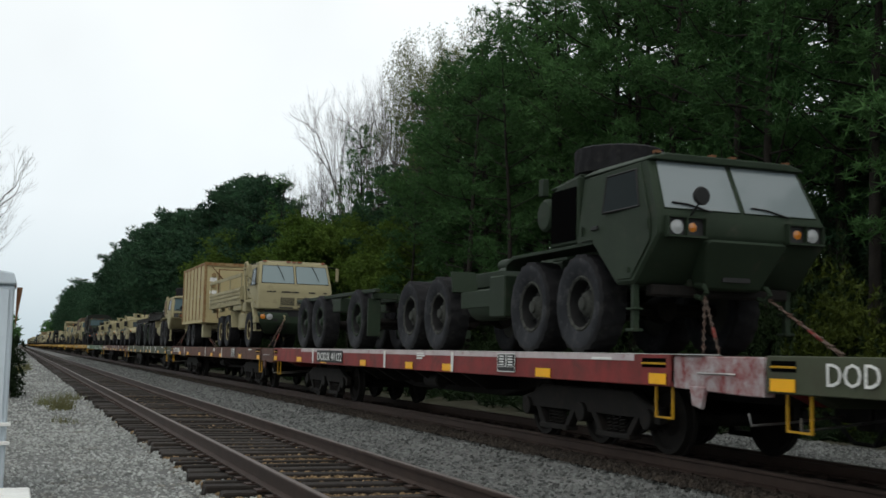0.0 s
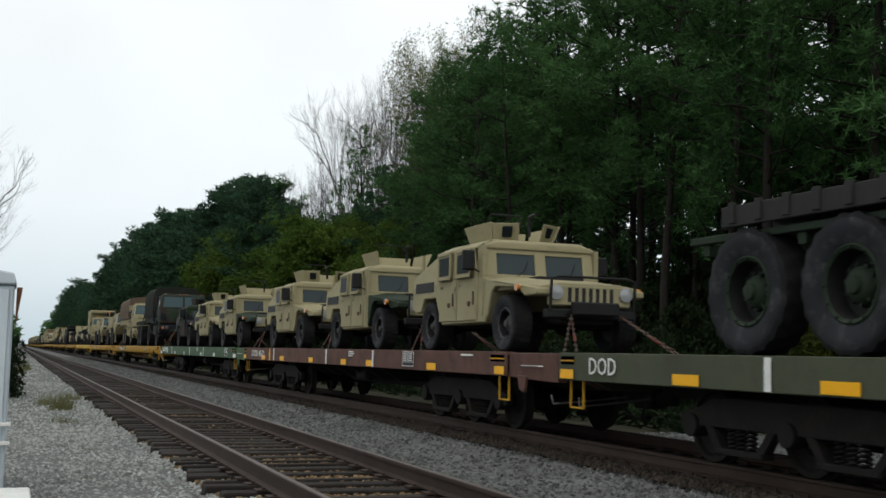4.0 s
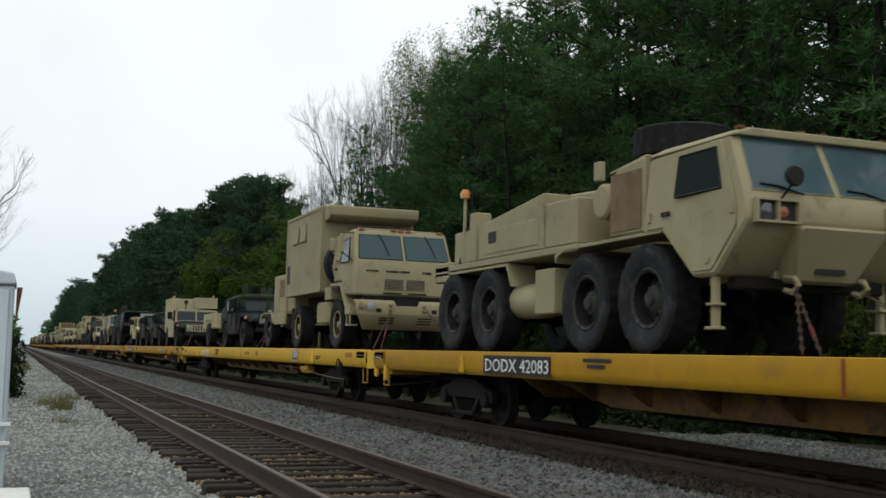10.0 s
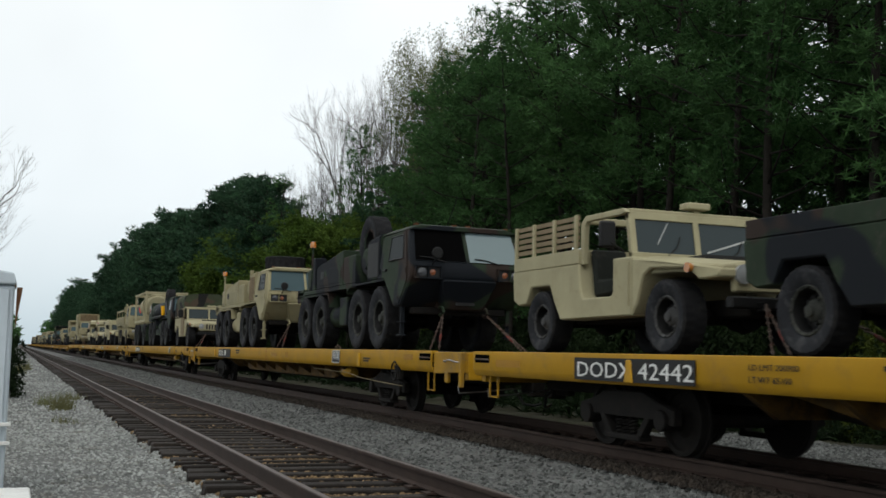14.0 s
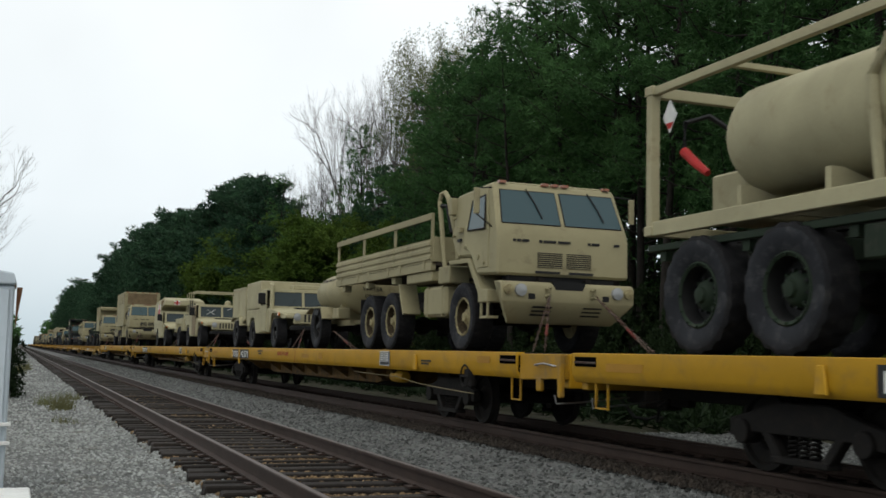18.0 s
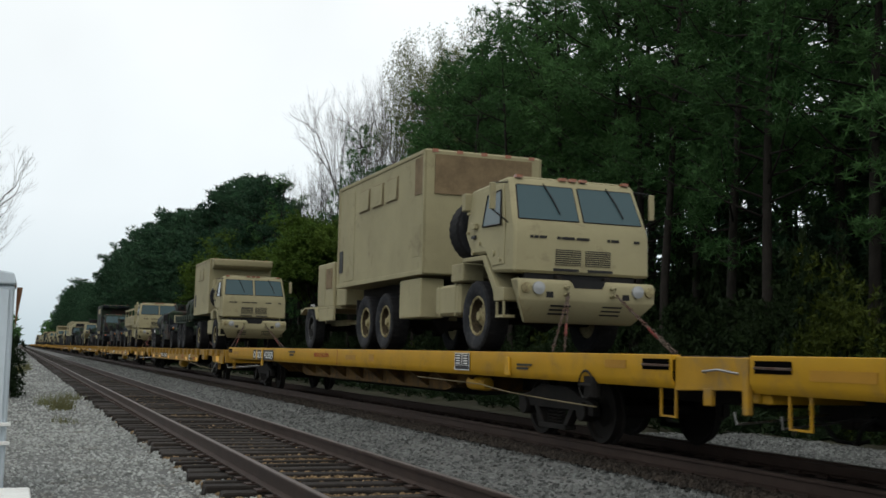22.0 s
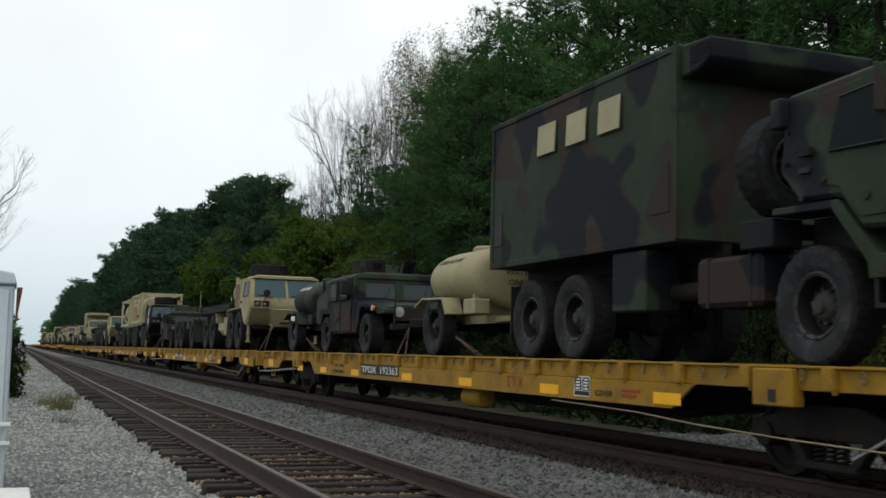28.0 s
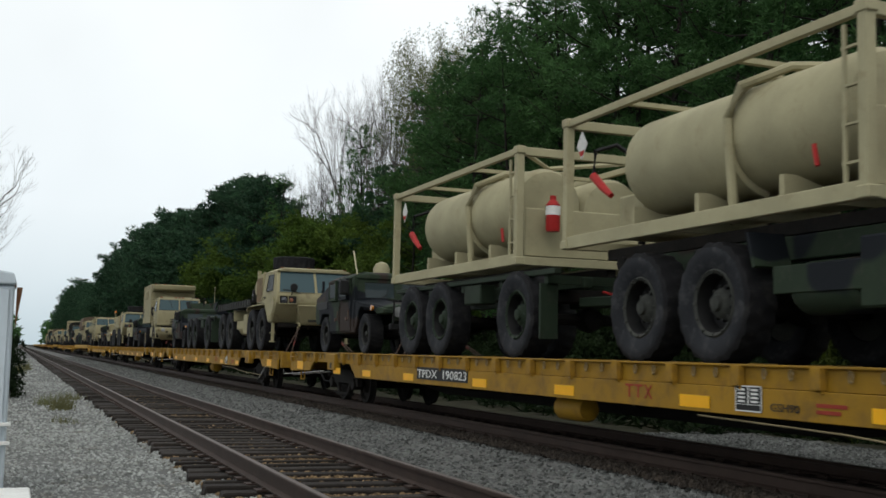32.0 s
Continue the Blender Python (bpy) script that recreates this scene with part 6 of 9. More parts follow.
def pls_trailer(col, label):
    """Three-axle flatrack trailer; the front axle sits on a turntable."""
    v = thing("flatrack_trailer", label, "trailer", "military trailers")
    for y in (0.0, 3.2, 4.72):
        for x in (-1.03, 1.03):
            wheel(v, x, y, 0.665, 0.40, col)
        axle(v, y, 0.62, 0.95)
    for d in (-1, 1):
        part("frame_rail", Shape().prism([(-1.0, 1.2), (5.9, 1.2), (5.9, 0.95), (2.2, 0.95), (1.6, 1.05), (-1.0, 1.05)], d * 0.5 - 0.07, d * 0.5 + 0.07), col, v, bevel=0.01)
        part("side_box", Shape().box(d * 1.0 - 0.14, d * 1.0 + 0.14, 1.5, 2.2, 0.88, 1.2), col, v, bevel=0.02)
        part("deck_rail", Shape().box(d * 1.1 - 0.05, d * 1.1 + 0.05, -1.2, 5.8, 1.22, 1.3), col, v, bevel=0.008)
        part("mudguard", Shape().box(d * 1.05 - 0.14, d * 1.05 + 0.14, -0.85, -0.8, 0.3, 1.1), col, v)
    part("turntable", Shape().lathe([(0.5, 0.88), (0.5, 1.05)], (0, 0, 0), "z", 20), RUNGEAR, v)
    part("drawbar", Shape().prism([(-0.5, -0.7), (0.5, -0.7), (0.1, -2.9), (-0.1, -2.9)], 0.78, 0.92, "z"), col, v, bevel=0.015)
    for k in range(5):
        part("cross_member", Shape().box(-1.1, 1.1, -0.9 + k * 1.6, -0.78 + k * 1.6, 1.1, 1.22), col, v)
    part("air_lines", Shape().rod([(-0.1, -2.8, 0.95), (-0.2, -2.0, 0.8), (-0.25, -1.0, 1.0)], 0.02, 5).rod([(0.1, -2.8, 0.95), (0.0, -1.9, 0.78), (0.1, -1.0, 1.0)], 0.02, 5), REDPAINT, v, "red air brake hoses")
    return v


def tank_rack(label):
    """Tank cradled in an open container frame, with pump gear at its front."""
    f = thing("tank_rack", label, "tank rack", "fluid tank racks")
    L, H = 5.9, 1.82
    pair("skid_rail", Shape().box(-0.55, -0.4, 0.1, 5.8, -0.12, 0.02), RUNGEAR, f)
    for x in (-1.16, 1.16):
        for y in (0.06, L - 0.06):
            part("corner_post", Shape().box(x - 0.06, x + 0.06, y - 0.06, y + 0.06, 0.1, H - 0.1), TAN2, f, bevel=0.008)
            for z in (0.0, H - 0.12):
                part("corner_casting", Shape().box(x - 0.075, x + 0.075, y - 0.085, y + 0.085, z, z + 0.12), TAN2, f, bevel=0.012)
        part("top_rail", Shape().box(x - 0.04, x + 0.04, 0.12, L - 0.12, H - 0.12, H - 0.02), TAN2, f, bevel=0.008)
        part("bottom_rail", Shape().box(x - 0.05, x + 0.05, 0.12, L - 0.12, 0.0, 0.17), TAN2, f, bevel=0.008)
    for y in (0.06, L - 0.06):
        for z in (0.0, H - 0.14):
            part("end_beam", Shape().box(-1.1, 1.1, y - 0.05, y + 0.05, z, z + 0.13), TAN2, f, bevel=0.008)
    part("roof_brace", Shape().rod([(-1.1, 0.1, H - 0.06), (0.0, 1.4, H - 0.06), (1.1, 0.1, H - 0.06)], 0.04, 5), TAN2, f)
    for y in (2.0, 4.3):
        part("roof_brace", Shape().box(-1.1, 1.1, y, y + 0.08, H - 0.1, H - 0.04), TAN2, f)
    part("tank", Shape().lathe([(0.001, -2.15), (0.40, -2.13), (0.54, -2.07), (0.61, -1.93), (0.62, 1.93), (0.54, 2.07), (0.40, 2.13), (0.001, 2.15)], (-0.44, 2.55, 1.00), "y", 32), TAN2, f, "smooth tan fibreglass tank", 0.0)
    part("tank", Shape().lathe([(0.001, -2.15), (0.40, -2.13), (0.54, -2.07), (0.61, -1.93), (0.62, 1.93), (0.54, 2.07), (0.40, 2.13), (0.001, 2.15)], (0.72, 2.55, 0.92), "y", 24), TAN2, f, "smooth tan fibreglass tank", 0.0)
    part("tank_hoop", Shape().rod([(-0.44 + 0.67 * math.cos(a), 2.25, 1.0 + 0.67 * math.sin(a)) for a in [math.pi * (0.05 + 1.1 * i / 14) + 0.9 for i in range(15)]], 0.045, 6), TAN2, f)
    part("vent_pipe", Shape().rod([(-1.02, 2.25, 0.2), (-1.10, 2.25, 1.15), (-1.0, 2.15, 1.5), (-0.6, 1.8, 1.68), (0.3, 1.4, 1.68)], 0.055, 8), TAN2, f)
    for y in (1.4, 2.9, 4.3):
        part("tank_saddle", Shape().prism([(-1.05, 0.15), (0.95, 0.15), (0.95, 0.4), (0.4, 0.28), (0.1, 0.42), (-0.4, 0.28), (-0.9, 0.42), (-1.05, 0.42)], y - 0.04, y + 0.04, "y"), TAN2, f)
    lad = part("ladder", Shape().box(-1.2, -1.17, 0.3, 0.34, 0.15, 1.65), TAN2, f)
    for k in range(4):
        part("rung", Shape().rod([(-1.18, 0.06, 0.35 + k * 0.36), (-1.18, 0.36, 0.35 + k * 0.36)], 0.02, 5), TAN2, lad)
    part("front_bulkhead", Shape().box(-1.0, 1.0, 0.16, 0.22, 0.15, 0.9), TAN2, f, bevel=0.015)
    part("fire_extinguisher", Shape().lathe([(0.001, 0), (0.1, 0.01), (0.11, 0.05), (0.11, 0.42), (0.05, 0.5), (0.05, 0.56), (0.001, 0.57)], (-0.62, -0.02, 0.52), "z", 14), REDPAINT, f, "red fire extinguisher with white label")
    part("extinguisher_label", Shape().lathe([(0.114, 0.78), (0.114, 0.92)], (-0.62, -0.02, 0), "z", 14), WHITEP, f)
    part("filler_nozzle", Shape().rod([(-0.98, 5.45, 0.98), (-0.98, 5.2, 0.80), (-0.96, 5.0, 0.66)], [0.06, 0.055, 0.04], 10), REDPAINT, f, "red hose nozzle")
    part("hose", Shape().rod([(-0.98, 5.45, 1.0), (-0.9, 5.55, 1.35), (-0.6, 5.5, 1.45), (-0.3, 5.3, 1.2), (-0.2, 5.0, 0.8)], 0.035, 6), BLACK, f)
    part("drain_valve", Shape().rod([(-1.06, 0.85, 0.42), (-1.06, 0.9, 0.64)], 0.026, 8), REDPAINT, f)
    part("pump_unit", Shape().box(-0.5, 0.6, 4.9, 5.6, 0.15, 0.75), TAN2, f, bevel=0.03)
    pl = part("hazard_placard", Shape().slab([(-1.09, L - 0.32, 1.22), (-1.09, L - 0.47, 1.42), (-1.09, L - 0.32, 1.62), (-1.09, L - 0.17, 1.42)], 0.006), WHITEP, f)
    part("placard_band", Shape().slab([(-1.095, L - 0.29, 1.27), (-1.095, L - 0.35, 1.27), (-1.095, L - 0.40, 1.34), (-1.095, L - 0.24, 1.34)], 0.006), REDPAINT, pl)
    return f


def cargo_bed(v, col, y0, y1, z, rails=True, inner=DECK):
    """Drop-side cargo bed with ribbed side boards, posts and a top rail."""
    part("bed_floor", Shape().box(-1.18, 1.18, y0, y1, z - 0.06, z), inner, v)
    n = 3 if y1 - y0 > 5 else 2
    for d in (-1, 1):
        part("bed_rail", Shape().box(d * 1.16 - 0.05, d * 1.16 + 0.05, y0, y1, z - 0.16, z - 0.01), col, v, bevel=0.008)
        for k in range(n):
            a, b = y0 + (y1 - y0) * k / n + 0.02, y0 + (y1 - y0) * (k + 1) / n - 0.02
            o = [(d * 1.178, z + 0.42), (d * 1.178, z), (d * 1.202, z)]
            for h in (0.03, 0.16, 0.29):
                o += [(d * 1.202, z + h), (d * 1.228, z + h + 0.02), (d * 1.228, z + h + 0.08), (d * 1.202, z + h + 0.10)]
            s = Shape().prism(o + [(d * 1.202, z + 0.42)], a, b, "y")
            part("side_board", s, col, v)
            part("board_hinge", Shape().box(d * 1.20 - 0.02, d * 1.20 + 0.03, a + 0.3, a + 0.42, z - 0.12, z + 0.06).box(d * 1.20 - 0.02, d * 1.20 + 0.03, b - 0.42, b - 0.3, z - 0.12, z + 0.06), col, v)
            if rails:
                part("rail_post", Shape().box(d * 1.17 - 0.02, d * 1.17 + 0.02, a, a + 0.07, z + 0.42, z + 0.9), col, v)
                part("top_rail", Shape().box(d * 1.19 - 0.02, d * 1.19 + 0.02, a, b + 0.04, z + 0.78, z + 0.9), col, v, bevel=0.006)
        if rails:
            part("rail_post", Shape().box(d * 1.17 - 0.02, d * 1.17 + 0.02, y1 - 0.08, y1 - 0.01, z + 0.42, z + 0.9), col, v)
        for k in range(4):
            y = y0 + 0.5 + k * (y1 - y0 - 1.0) / 3
            part("stowage_bracket", Shape().box(d * 1.08 - 0.08, d * 1.08 + 0.08, y - 0.1, y + 0.1, z - 0.3, z - 0.16), col, v, bevel=0.01)
    part("head_board", Shape().box(-1.18, 1.18, y0 - 0.03, y0 + 0.02, z, z + 0.46), col, v, bevel=0.006)
    part("tail_gate", Shape().box(-1.18, 1.18, y1 - 0.02, y1 + 0.03, z, z + 0.44), col, v, bevel=0.006)


def canopy(v, mat, y0, y1, z0, z1, half=1.2, name="canvas_cover"):
    """Canvas tilt over hoops, sagging between them and creased along its sides."""
    rings = []
    n = 60
    hoops = 4 if y1 - y0 > 4 else 2
    prof = [(-1.0, 0.0), (-1.01, 0.3), (-1.0, 0.62), (-0.96, 0.82), (-0.82, 0.95), (-0.45, 1.0), (0, 1.01), (0.45, 1.0), (0.82, 0.95), (0.96, 0.82), (1.0, 0.62), (1.01, 0.3), (1.0, 0.0)]
    for i in range(n + 1):
        t = i / n
        y = y0 + (y1 - y0) * t
        sag = abs(math.sin(math.pi * t * hoops))
        ring = []
        for k, (px, pz) in enumerate(prof):
            w = (0.3 if pz > 0.9 else 1.0) * (0.035 * noise.noise(Vector((t * 9, k * 0.7, y0))) + 0.035 * noise.noise(Vector((t * 34, k * 0.25, 3))))
            ring.append((px * half * (1 - 0.025 * sag) + w, y, z0 + (z1 - z0) * pz - 0.025 * sag * (pz > 0.9) + w * 0.4))
        rings.append(ring)
    part(name, Shape().loft(rings), mat, v, angle=50)
    part("tie_rope", Shape().rod([(-half - 0.02, y0 + 0.1 + (y1 - y0 - 0.2) * i / 48, z0 + (0.03 if i % 2 else 0.09)) for i in range(49)], 0.006, 4), BLACK, v)


def fmtv(col, label, kind="cargo", cab_style="sloped", rims=None, glass=WINDSHIELD, canvas=None, six=True, skin=None, bumper=None):
    """Cab-over military truck, four or six wheels, with a cargo bed, canvas tilt or box body."""
    v = thing("cargo_truck" if kind != "van" else "van_truck", label, "truck", "military vehicles on the wagons")
    rims = rims or col
    r = 0.585
    ax = {"cargo": (0.0, 3.85, 5.27), "van": (0.0, 4.85, 6.22)}[kind] if six else (0.0, 3.9)
    for y in ax:
        for x in (-1.0, 1.0):
            wheel(v, x, y, r, 0.38, rims)
        axle(v, y, 0.55, 0.9)
    end = {True: 7.85 if kind == "cargo" else 8.4, False: 5.35}[six]
    for d in (-1, 1):
        part("frame_rail", Shape().box(d * 0.42 - 0.045, d * 0.42 + 0.045, -1.5, end - 0.2, 0.95, 1.2), RUNGEAR, v, bevel=0.01)
    part("engine", Shape().box(-0.42, 0.42, -0.8, 1.2, 0.62, 1.3), RUNGEAR, v, bevel=0.05)
    if cab_style == "sloped":
        o = [(0.46, 2.70), (-1.02, 2.76), (-1.10, 2.72), (-1.42, 2.02), (-1.48, 1.86), (-1.48, 1.22), (-0.66, 1.26), (-0.38, 1.58), (0.20, 1.60), (0.50, 1.92)]
    else:
        o = [(0.46, 2.70), (-1.22, 2.74), (-1.30, 2.68), (-1.42, 2.0), (-1.48, 1.86), (-1.48, 1.2), (-0.86, 1.2), (-0.75, 1.36), (0.30, 1.36), (0.46, 1.6)]
    cab = part("cab", taper(Shape().prism(o, -1.19, 1.19), 1.86, 2.76, 0.93), skin or col, v, bevel=0.04)
    ytop, ybot = (-1.10, -1.42) if cab_style == "sloped" else (-1.30, -1.42)
    zt, zb = (2.72, 2.02) if cab_style == "sloped" else (2.68, 2.0)
    wy = lambda z: ybot + (z - zb) / (zt - zb) * (ytop - ybot) - 0.006
    for xa, xb, xc, xd in ((-1.08, -0.045, -0.045, -1.02), (0.045, 1.08, 1.02, 0.045)):
        pane(cab, [(xa, wy(2.06), 2.06), (xb, wy(2.06), 2.06), (xc, wy(2.62), 2.62), (xd, wy(2.62), 2.62)], glass, "windscreen", BLACK, 0.01)
        m = (xa + xb) / 2
        part("wiper", Shape().rod([(m, wy(2.66) - 0.03, 2.66), (m + 0.12, wy(2.4) - 0.03, 2.40), (m + 0.2, wy(2.16) - 0.03, 2.16)] if cab_style == "sloped" else [(m, wy(2.03) - 0.03, 2.03), (m + 0.3, wy(2.1) - 0.03, 2.10)], 0.012, 4), BLACK, cab)
    for d in (-1, 1):
        zx = lambda z, k=1.196: d * (k * (1 - 0.07 * max(0, (z - 1.86) / 0.9)))
        door = Shape().prism([(-0.10, 2.62), (-0.92, 2.66), (-1.12, 2.04), (-1.14, 1.36), (-0.68, 1.36), (-0.40, 1.66), (-0.10, 1.74)], d * 1.196 - 0.01, d * 1.196 + 0.01)
        part("door", taper(door, 1.86, 2.76, 0.93), skin or col, cab, bevel=0.008)
        pane(cab, [(zx(2.02, 1.214), -0.26, 2.02), (zx(2.0, 1.214), -0.98, 2.0), (zx(2.56, 1.214), -0.88, 2.56), (zx(2.52, 1.214), -0.36, 2.52)], WINDSHIELD if col is not CAMO else GLASS, "side_window", BLACK, d * 0.008)
        part("mirror", Shape().box(d * 1.42 - 0.05, d * 1.42 + 0.05, -1.18, -1.13, 2.2, 2.62), col, cab, bevel=0.012)
        part("mirror_arm", Shape().rod([(d * 1.12, -1.05, 2.66), (d * 1.42, -1.15, 2.62), (d * 1.42, -1.15, 2.2), (d * 1.16, -1.2, 2.0)], 0.014, 5), BLACK, cab)
        part("door_handle", Shape().box(d * 1.205 - 0.015, d * 1.205 + 0.015, 0.0, 0.16, 1.86, 1.91), BLACK, cab)
        part("cab_fastener", Shape().lathe([(0.035, -0.02), (0.035, 0.02)], (d * 1.2, 0.2, 2.1), "x", 8).lathe([(0.05, -0.03), (0.05, 0.03)], (d * 1.2, -0.75, 1.55), "x", 8).lathe([(0.035, -0.02), (0.035, 0.02)], (d * 1.2, 0.12, 1.62), "x", 8).lathe([(0.025, -0.02), (0.025, 0.02)], (d * 1.195, 0.34, 2.3), "x", 8).lathe([(0.025, -0.02), (0.025, 0.02)], (d * 1.2, 0.36, 1.98), "x", 8).lathe([(0.03, -0.03), (0.03, 0.03)], (d * 1.2, -0.2, 1.76), "x", 8).lathe([(0.03, -0.03), (0.03, 0.03)], (d * 1.2, -1.0, 1.44), "x", 8).box(d * 1.21 - 0.03, d * 1.21 + 0.03, -0.02, 0.14, 2.02, 2.1), col, cab)
        part("air_intake", Shape().box(d * 1.16 - 0.08, d * 1.16 + 0.08, 0.40, 0.56, 2.36, 2.66), col, cab, bevel=0.015)
        part("fender", Shape().prism([(0.60, 1.50), (0.60, 1.57), (-0.34, 1.56), (-0.84, 1.02), (-1.12, 1.00), (-1.12, 0.80), (-0.74, 0.80), (-0.72, 0.95), (-0.26, 1.48)], d * 0.72, d * 1.19), col, v, bevel=0.01)
        part("arch_liner", Shape().box(d * 0.62 - 0.05, d * 0.62 + 0.05, -0.78, 0.6, 0.72, 1.5), BLACK, v)
        part("cab_step", Shape().box(d * 1.08 - 0.1, d * 1.08 + 0.1, -1.10, -0.80, 0.54, 0.58).box(d * 1.16 - 0.015, d * 1.16 + 0.015, -1.10, -1.06, 0.54, 0.82).box(d * 1.16 - 0.015, d * 1.16 + 0.015, -0.84, -0.80, 0.54, 0.82), BLACK if col is not TAN else col, v)
        lamp(v, "headlamp", (d * 0.86, -1.655, 0.98), 0.088, DARKLENS if col is CAMO else HEADLIGHT)
        lamp(v, "turn_lamp", (d * 1.07, -1.655, 0.98), 0.07, (DULLAMBER if col is CAMO else RIMTAN) if bumper is None else AMBER)
        part("tow_eye", Shape().rod([(d * 0.4, -1.62, 1.02), (d * 0.4, -1.78, 1.0), (d * 0.4, -1.80, 0.90), (d * 0.4, -1.62, 0.88)], 0.03, 6), col, v)
        part("tail_flap", Shape().box(d * 0.9 - 0.24, d * 0.9 + 0.24, ax[-1] + 0.72, ax[-1] + 0.74, 0.35, 1.1), BLACK, v)
    bs = Shape().prism([(-1.36, 1.12), (-1.60, 1.12), (-1.66, 1.06), (-1.66, 0.80), (-1.38, 0.46), (-1.26, 0.46)], -1.19, 1.19)
    bs.v = [(x * (1 - 0.22 * max(0.0, 0.80 - z) / 0.34), y, z) for x, y, z in bs.v]
    bp = part("bumper", bs, bumper or col, v, bevel=0.02)
    part("bumper_recess", Shape().prism([(-0.30, 1.126), (0.30, 1.126), (0.24, 1.0), (-0.24, 1.0)], -1.664, -1.36, "y"), BLACK, bp)
    for d in (-1, 1):
        part("bumper_slot", Shape().box(d * 0.66 - 0.06, d * 0.66 + 0.06, -1.664, -1.64, 0.84, 0.93), BLACK, bp)
        for k in range(3):
            part("bumper_slot", Shape().slab([(d * 0.28, -1.612 + k * 0.05, 0.735 - k * 0.06), (d * 0.62, -1.612 + k * 0.05, 0.735 - k * 0.06), (d * 0.62, -1.594 + k * 0.05, 0.713 - k * 0.06), (d * 0.28, -1.594 + k * 0.05, 0.713 - k * 0.06)], 0.012), BLACK, bp)
    # black box added for the shadow in the gap between cab and bumper
    part("lower_grille", Shape().box(-0.95, 0.95, -1.40, -1.30, 1.02, 1.26), BLACK, v)
    for d in (-1, 1):
        g = part("grille", Shape().box(d * 0.26 - 0.22, d * 0.26 + 0.22, -1.492, -1.47, 1.36, 1.60), BLACKP, cab)
        sl = Shape()
        for k in range(7):
            sl.box(d * 0.26 - 0.22, d * 0.26 + 0.22, -1.500, -1.488, 1.372 + k * 0.033, 1.383 + k * 0.033)
        part("grille_mesh", sl, col, g)
        part("lower_slot", Shape().box(d * 0.30 - 0.22, d * 0.30 + 0.22, -1.492, -1.47, 1.265, 1.305), BLACKP, cab)
    sten = Shape()
    for x0, w in ((-0.92, 0.05), (-0.85, 0.07), (-0.76, 0.12), (-0.46, 0.06), (-0.38, 0.22), (-0.12, 0.22), (0.42, 0.05), (0.49, 0.14), (0.9, 0.1)):
        sten.box(x0, x0 + w, -1.493, -1.484, 1.76, 1.80)
    part("stencil", sten, BLACKP if col is not CAMO else RIMCAMO, cab)
    ml = Shape()
    for x in (-0.95, -0.18, 0.0, 0.18, 0.95):
        ml.box(x - 0.06, x + 0.06, ytop - 0.02, ytop + 0.06, 2.74, 2.785)
    part("marker_lamps", ml, DULLAMBER, cab)
    part("roof_cap", Shape().prism([(0.4, 2.71), (-0.95, 2.77), (-0.9, 2.80), (0.38, 2.74)], -0.95, 0.95), skin or col, cab, bevel=0.01)
    if canvas is not None or kind == "van" or not six:
        s = part("spare_wheel", tyre_mesh(r, 0.38, r * 0.56), RUBBER, v)
        s.matrix_basis = pose(-0.66, 0.98, 2.10, 0, 0, 90)
        part("rim", rim_mesh(r * 0.56, 0.38, rims), rims, s)
    else:
        part("lifting_frame", Shape().rod([(-1.12, 0.95, 1.45), (-1.12, 1.30, 2.70), (-1.10, 1.28, 2.84), (-1.08, 1.14, 2.86), (-1.06, 1.02, 2.74), (-1.04, 0.62, 1.9), (-1.04, 0.55, 1.6)], 0.045, 8), col, v)
        part("lifting_stay", Shape().rod([(-1.06, 1.0, 2.72), (-1.0, 0.5, 2.4)], 0.02, 6), col, v)
        part("hoist_strap", Shape().rod([(-1.1, 1.26, 2.62), (-1.06, 1.05, 2.6), (-1.04, 0.85, 2.1)], 0.05, 5), BLACK, v)
    part("spare_frame", Shape().box(-1.1, 1.1, 0.7, 0.76, 1.3, 1.46), col, v)
    part("air_filter_box", Shape().box(-1.17, -0.78, 0.62, 1.16, 1.19, 1.50), col, v, bevel=0.02)
    part("fuel_tank", Shape().box(-1.14, -0.55, 0.85, 2.0, 0.62, 1.16), col, v, bevel=0.05)
    for y in (1.0, 1.75):
        part("tank_strap", Shape().box(-1.147, -0.55, y, y + 0.04, 0.613, 1.167), col, v)
    part("battery_box", Shape().box(0.6, 1.12, 0.85, 1.7, 0.65, 1.15), col, v, bevel=0.03)
    part("air_tanks", Shape().lathe([(0.001, -0.4), (0.11, -0.38), (0.11, 0.38), (0.001, 0.4)], (-0.75, 2.6, 0.85), "y", 12), RUNGEAR, v)
    tie_downs(v, -1.78, 0.92, 0.4, 0.9, -0.85)
    if kind == "cargo":
        cargo_bed(v, col, 1.45, end, 1.62 if six else 1.5, rails=canvas is None)
        if canvas is not None:
            canopy(v, canvas, 1.38, end + 0.05, 1.76 if six else 1.6, 3.28, 1.265)
        for d in (-1, 1):
            part("rear_fender", Shape().prism([(ax[1] - 0.78, 0.72), (ax[1] - 0.5, 1.30), (ax[1] - 0.44, 1.30), (ax[1] - 0.72, 0.70)], d * 0.8, d * 1.16), col, v)
        part("stowage_locker", Shape().box(-1.17, -0.85, 1.5, 2.9, 1.27, 1.46), col, v, bevel=0.02)
    return v


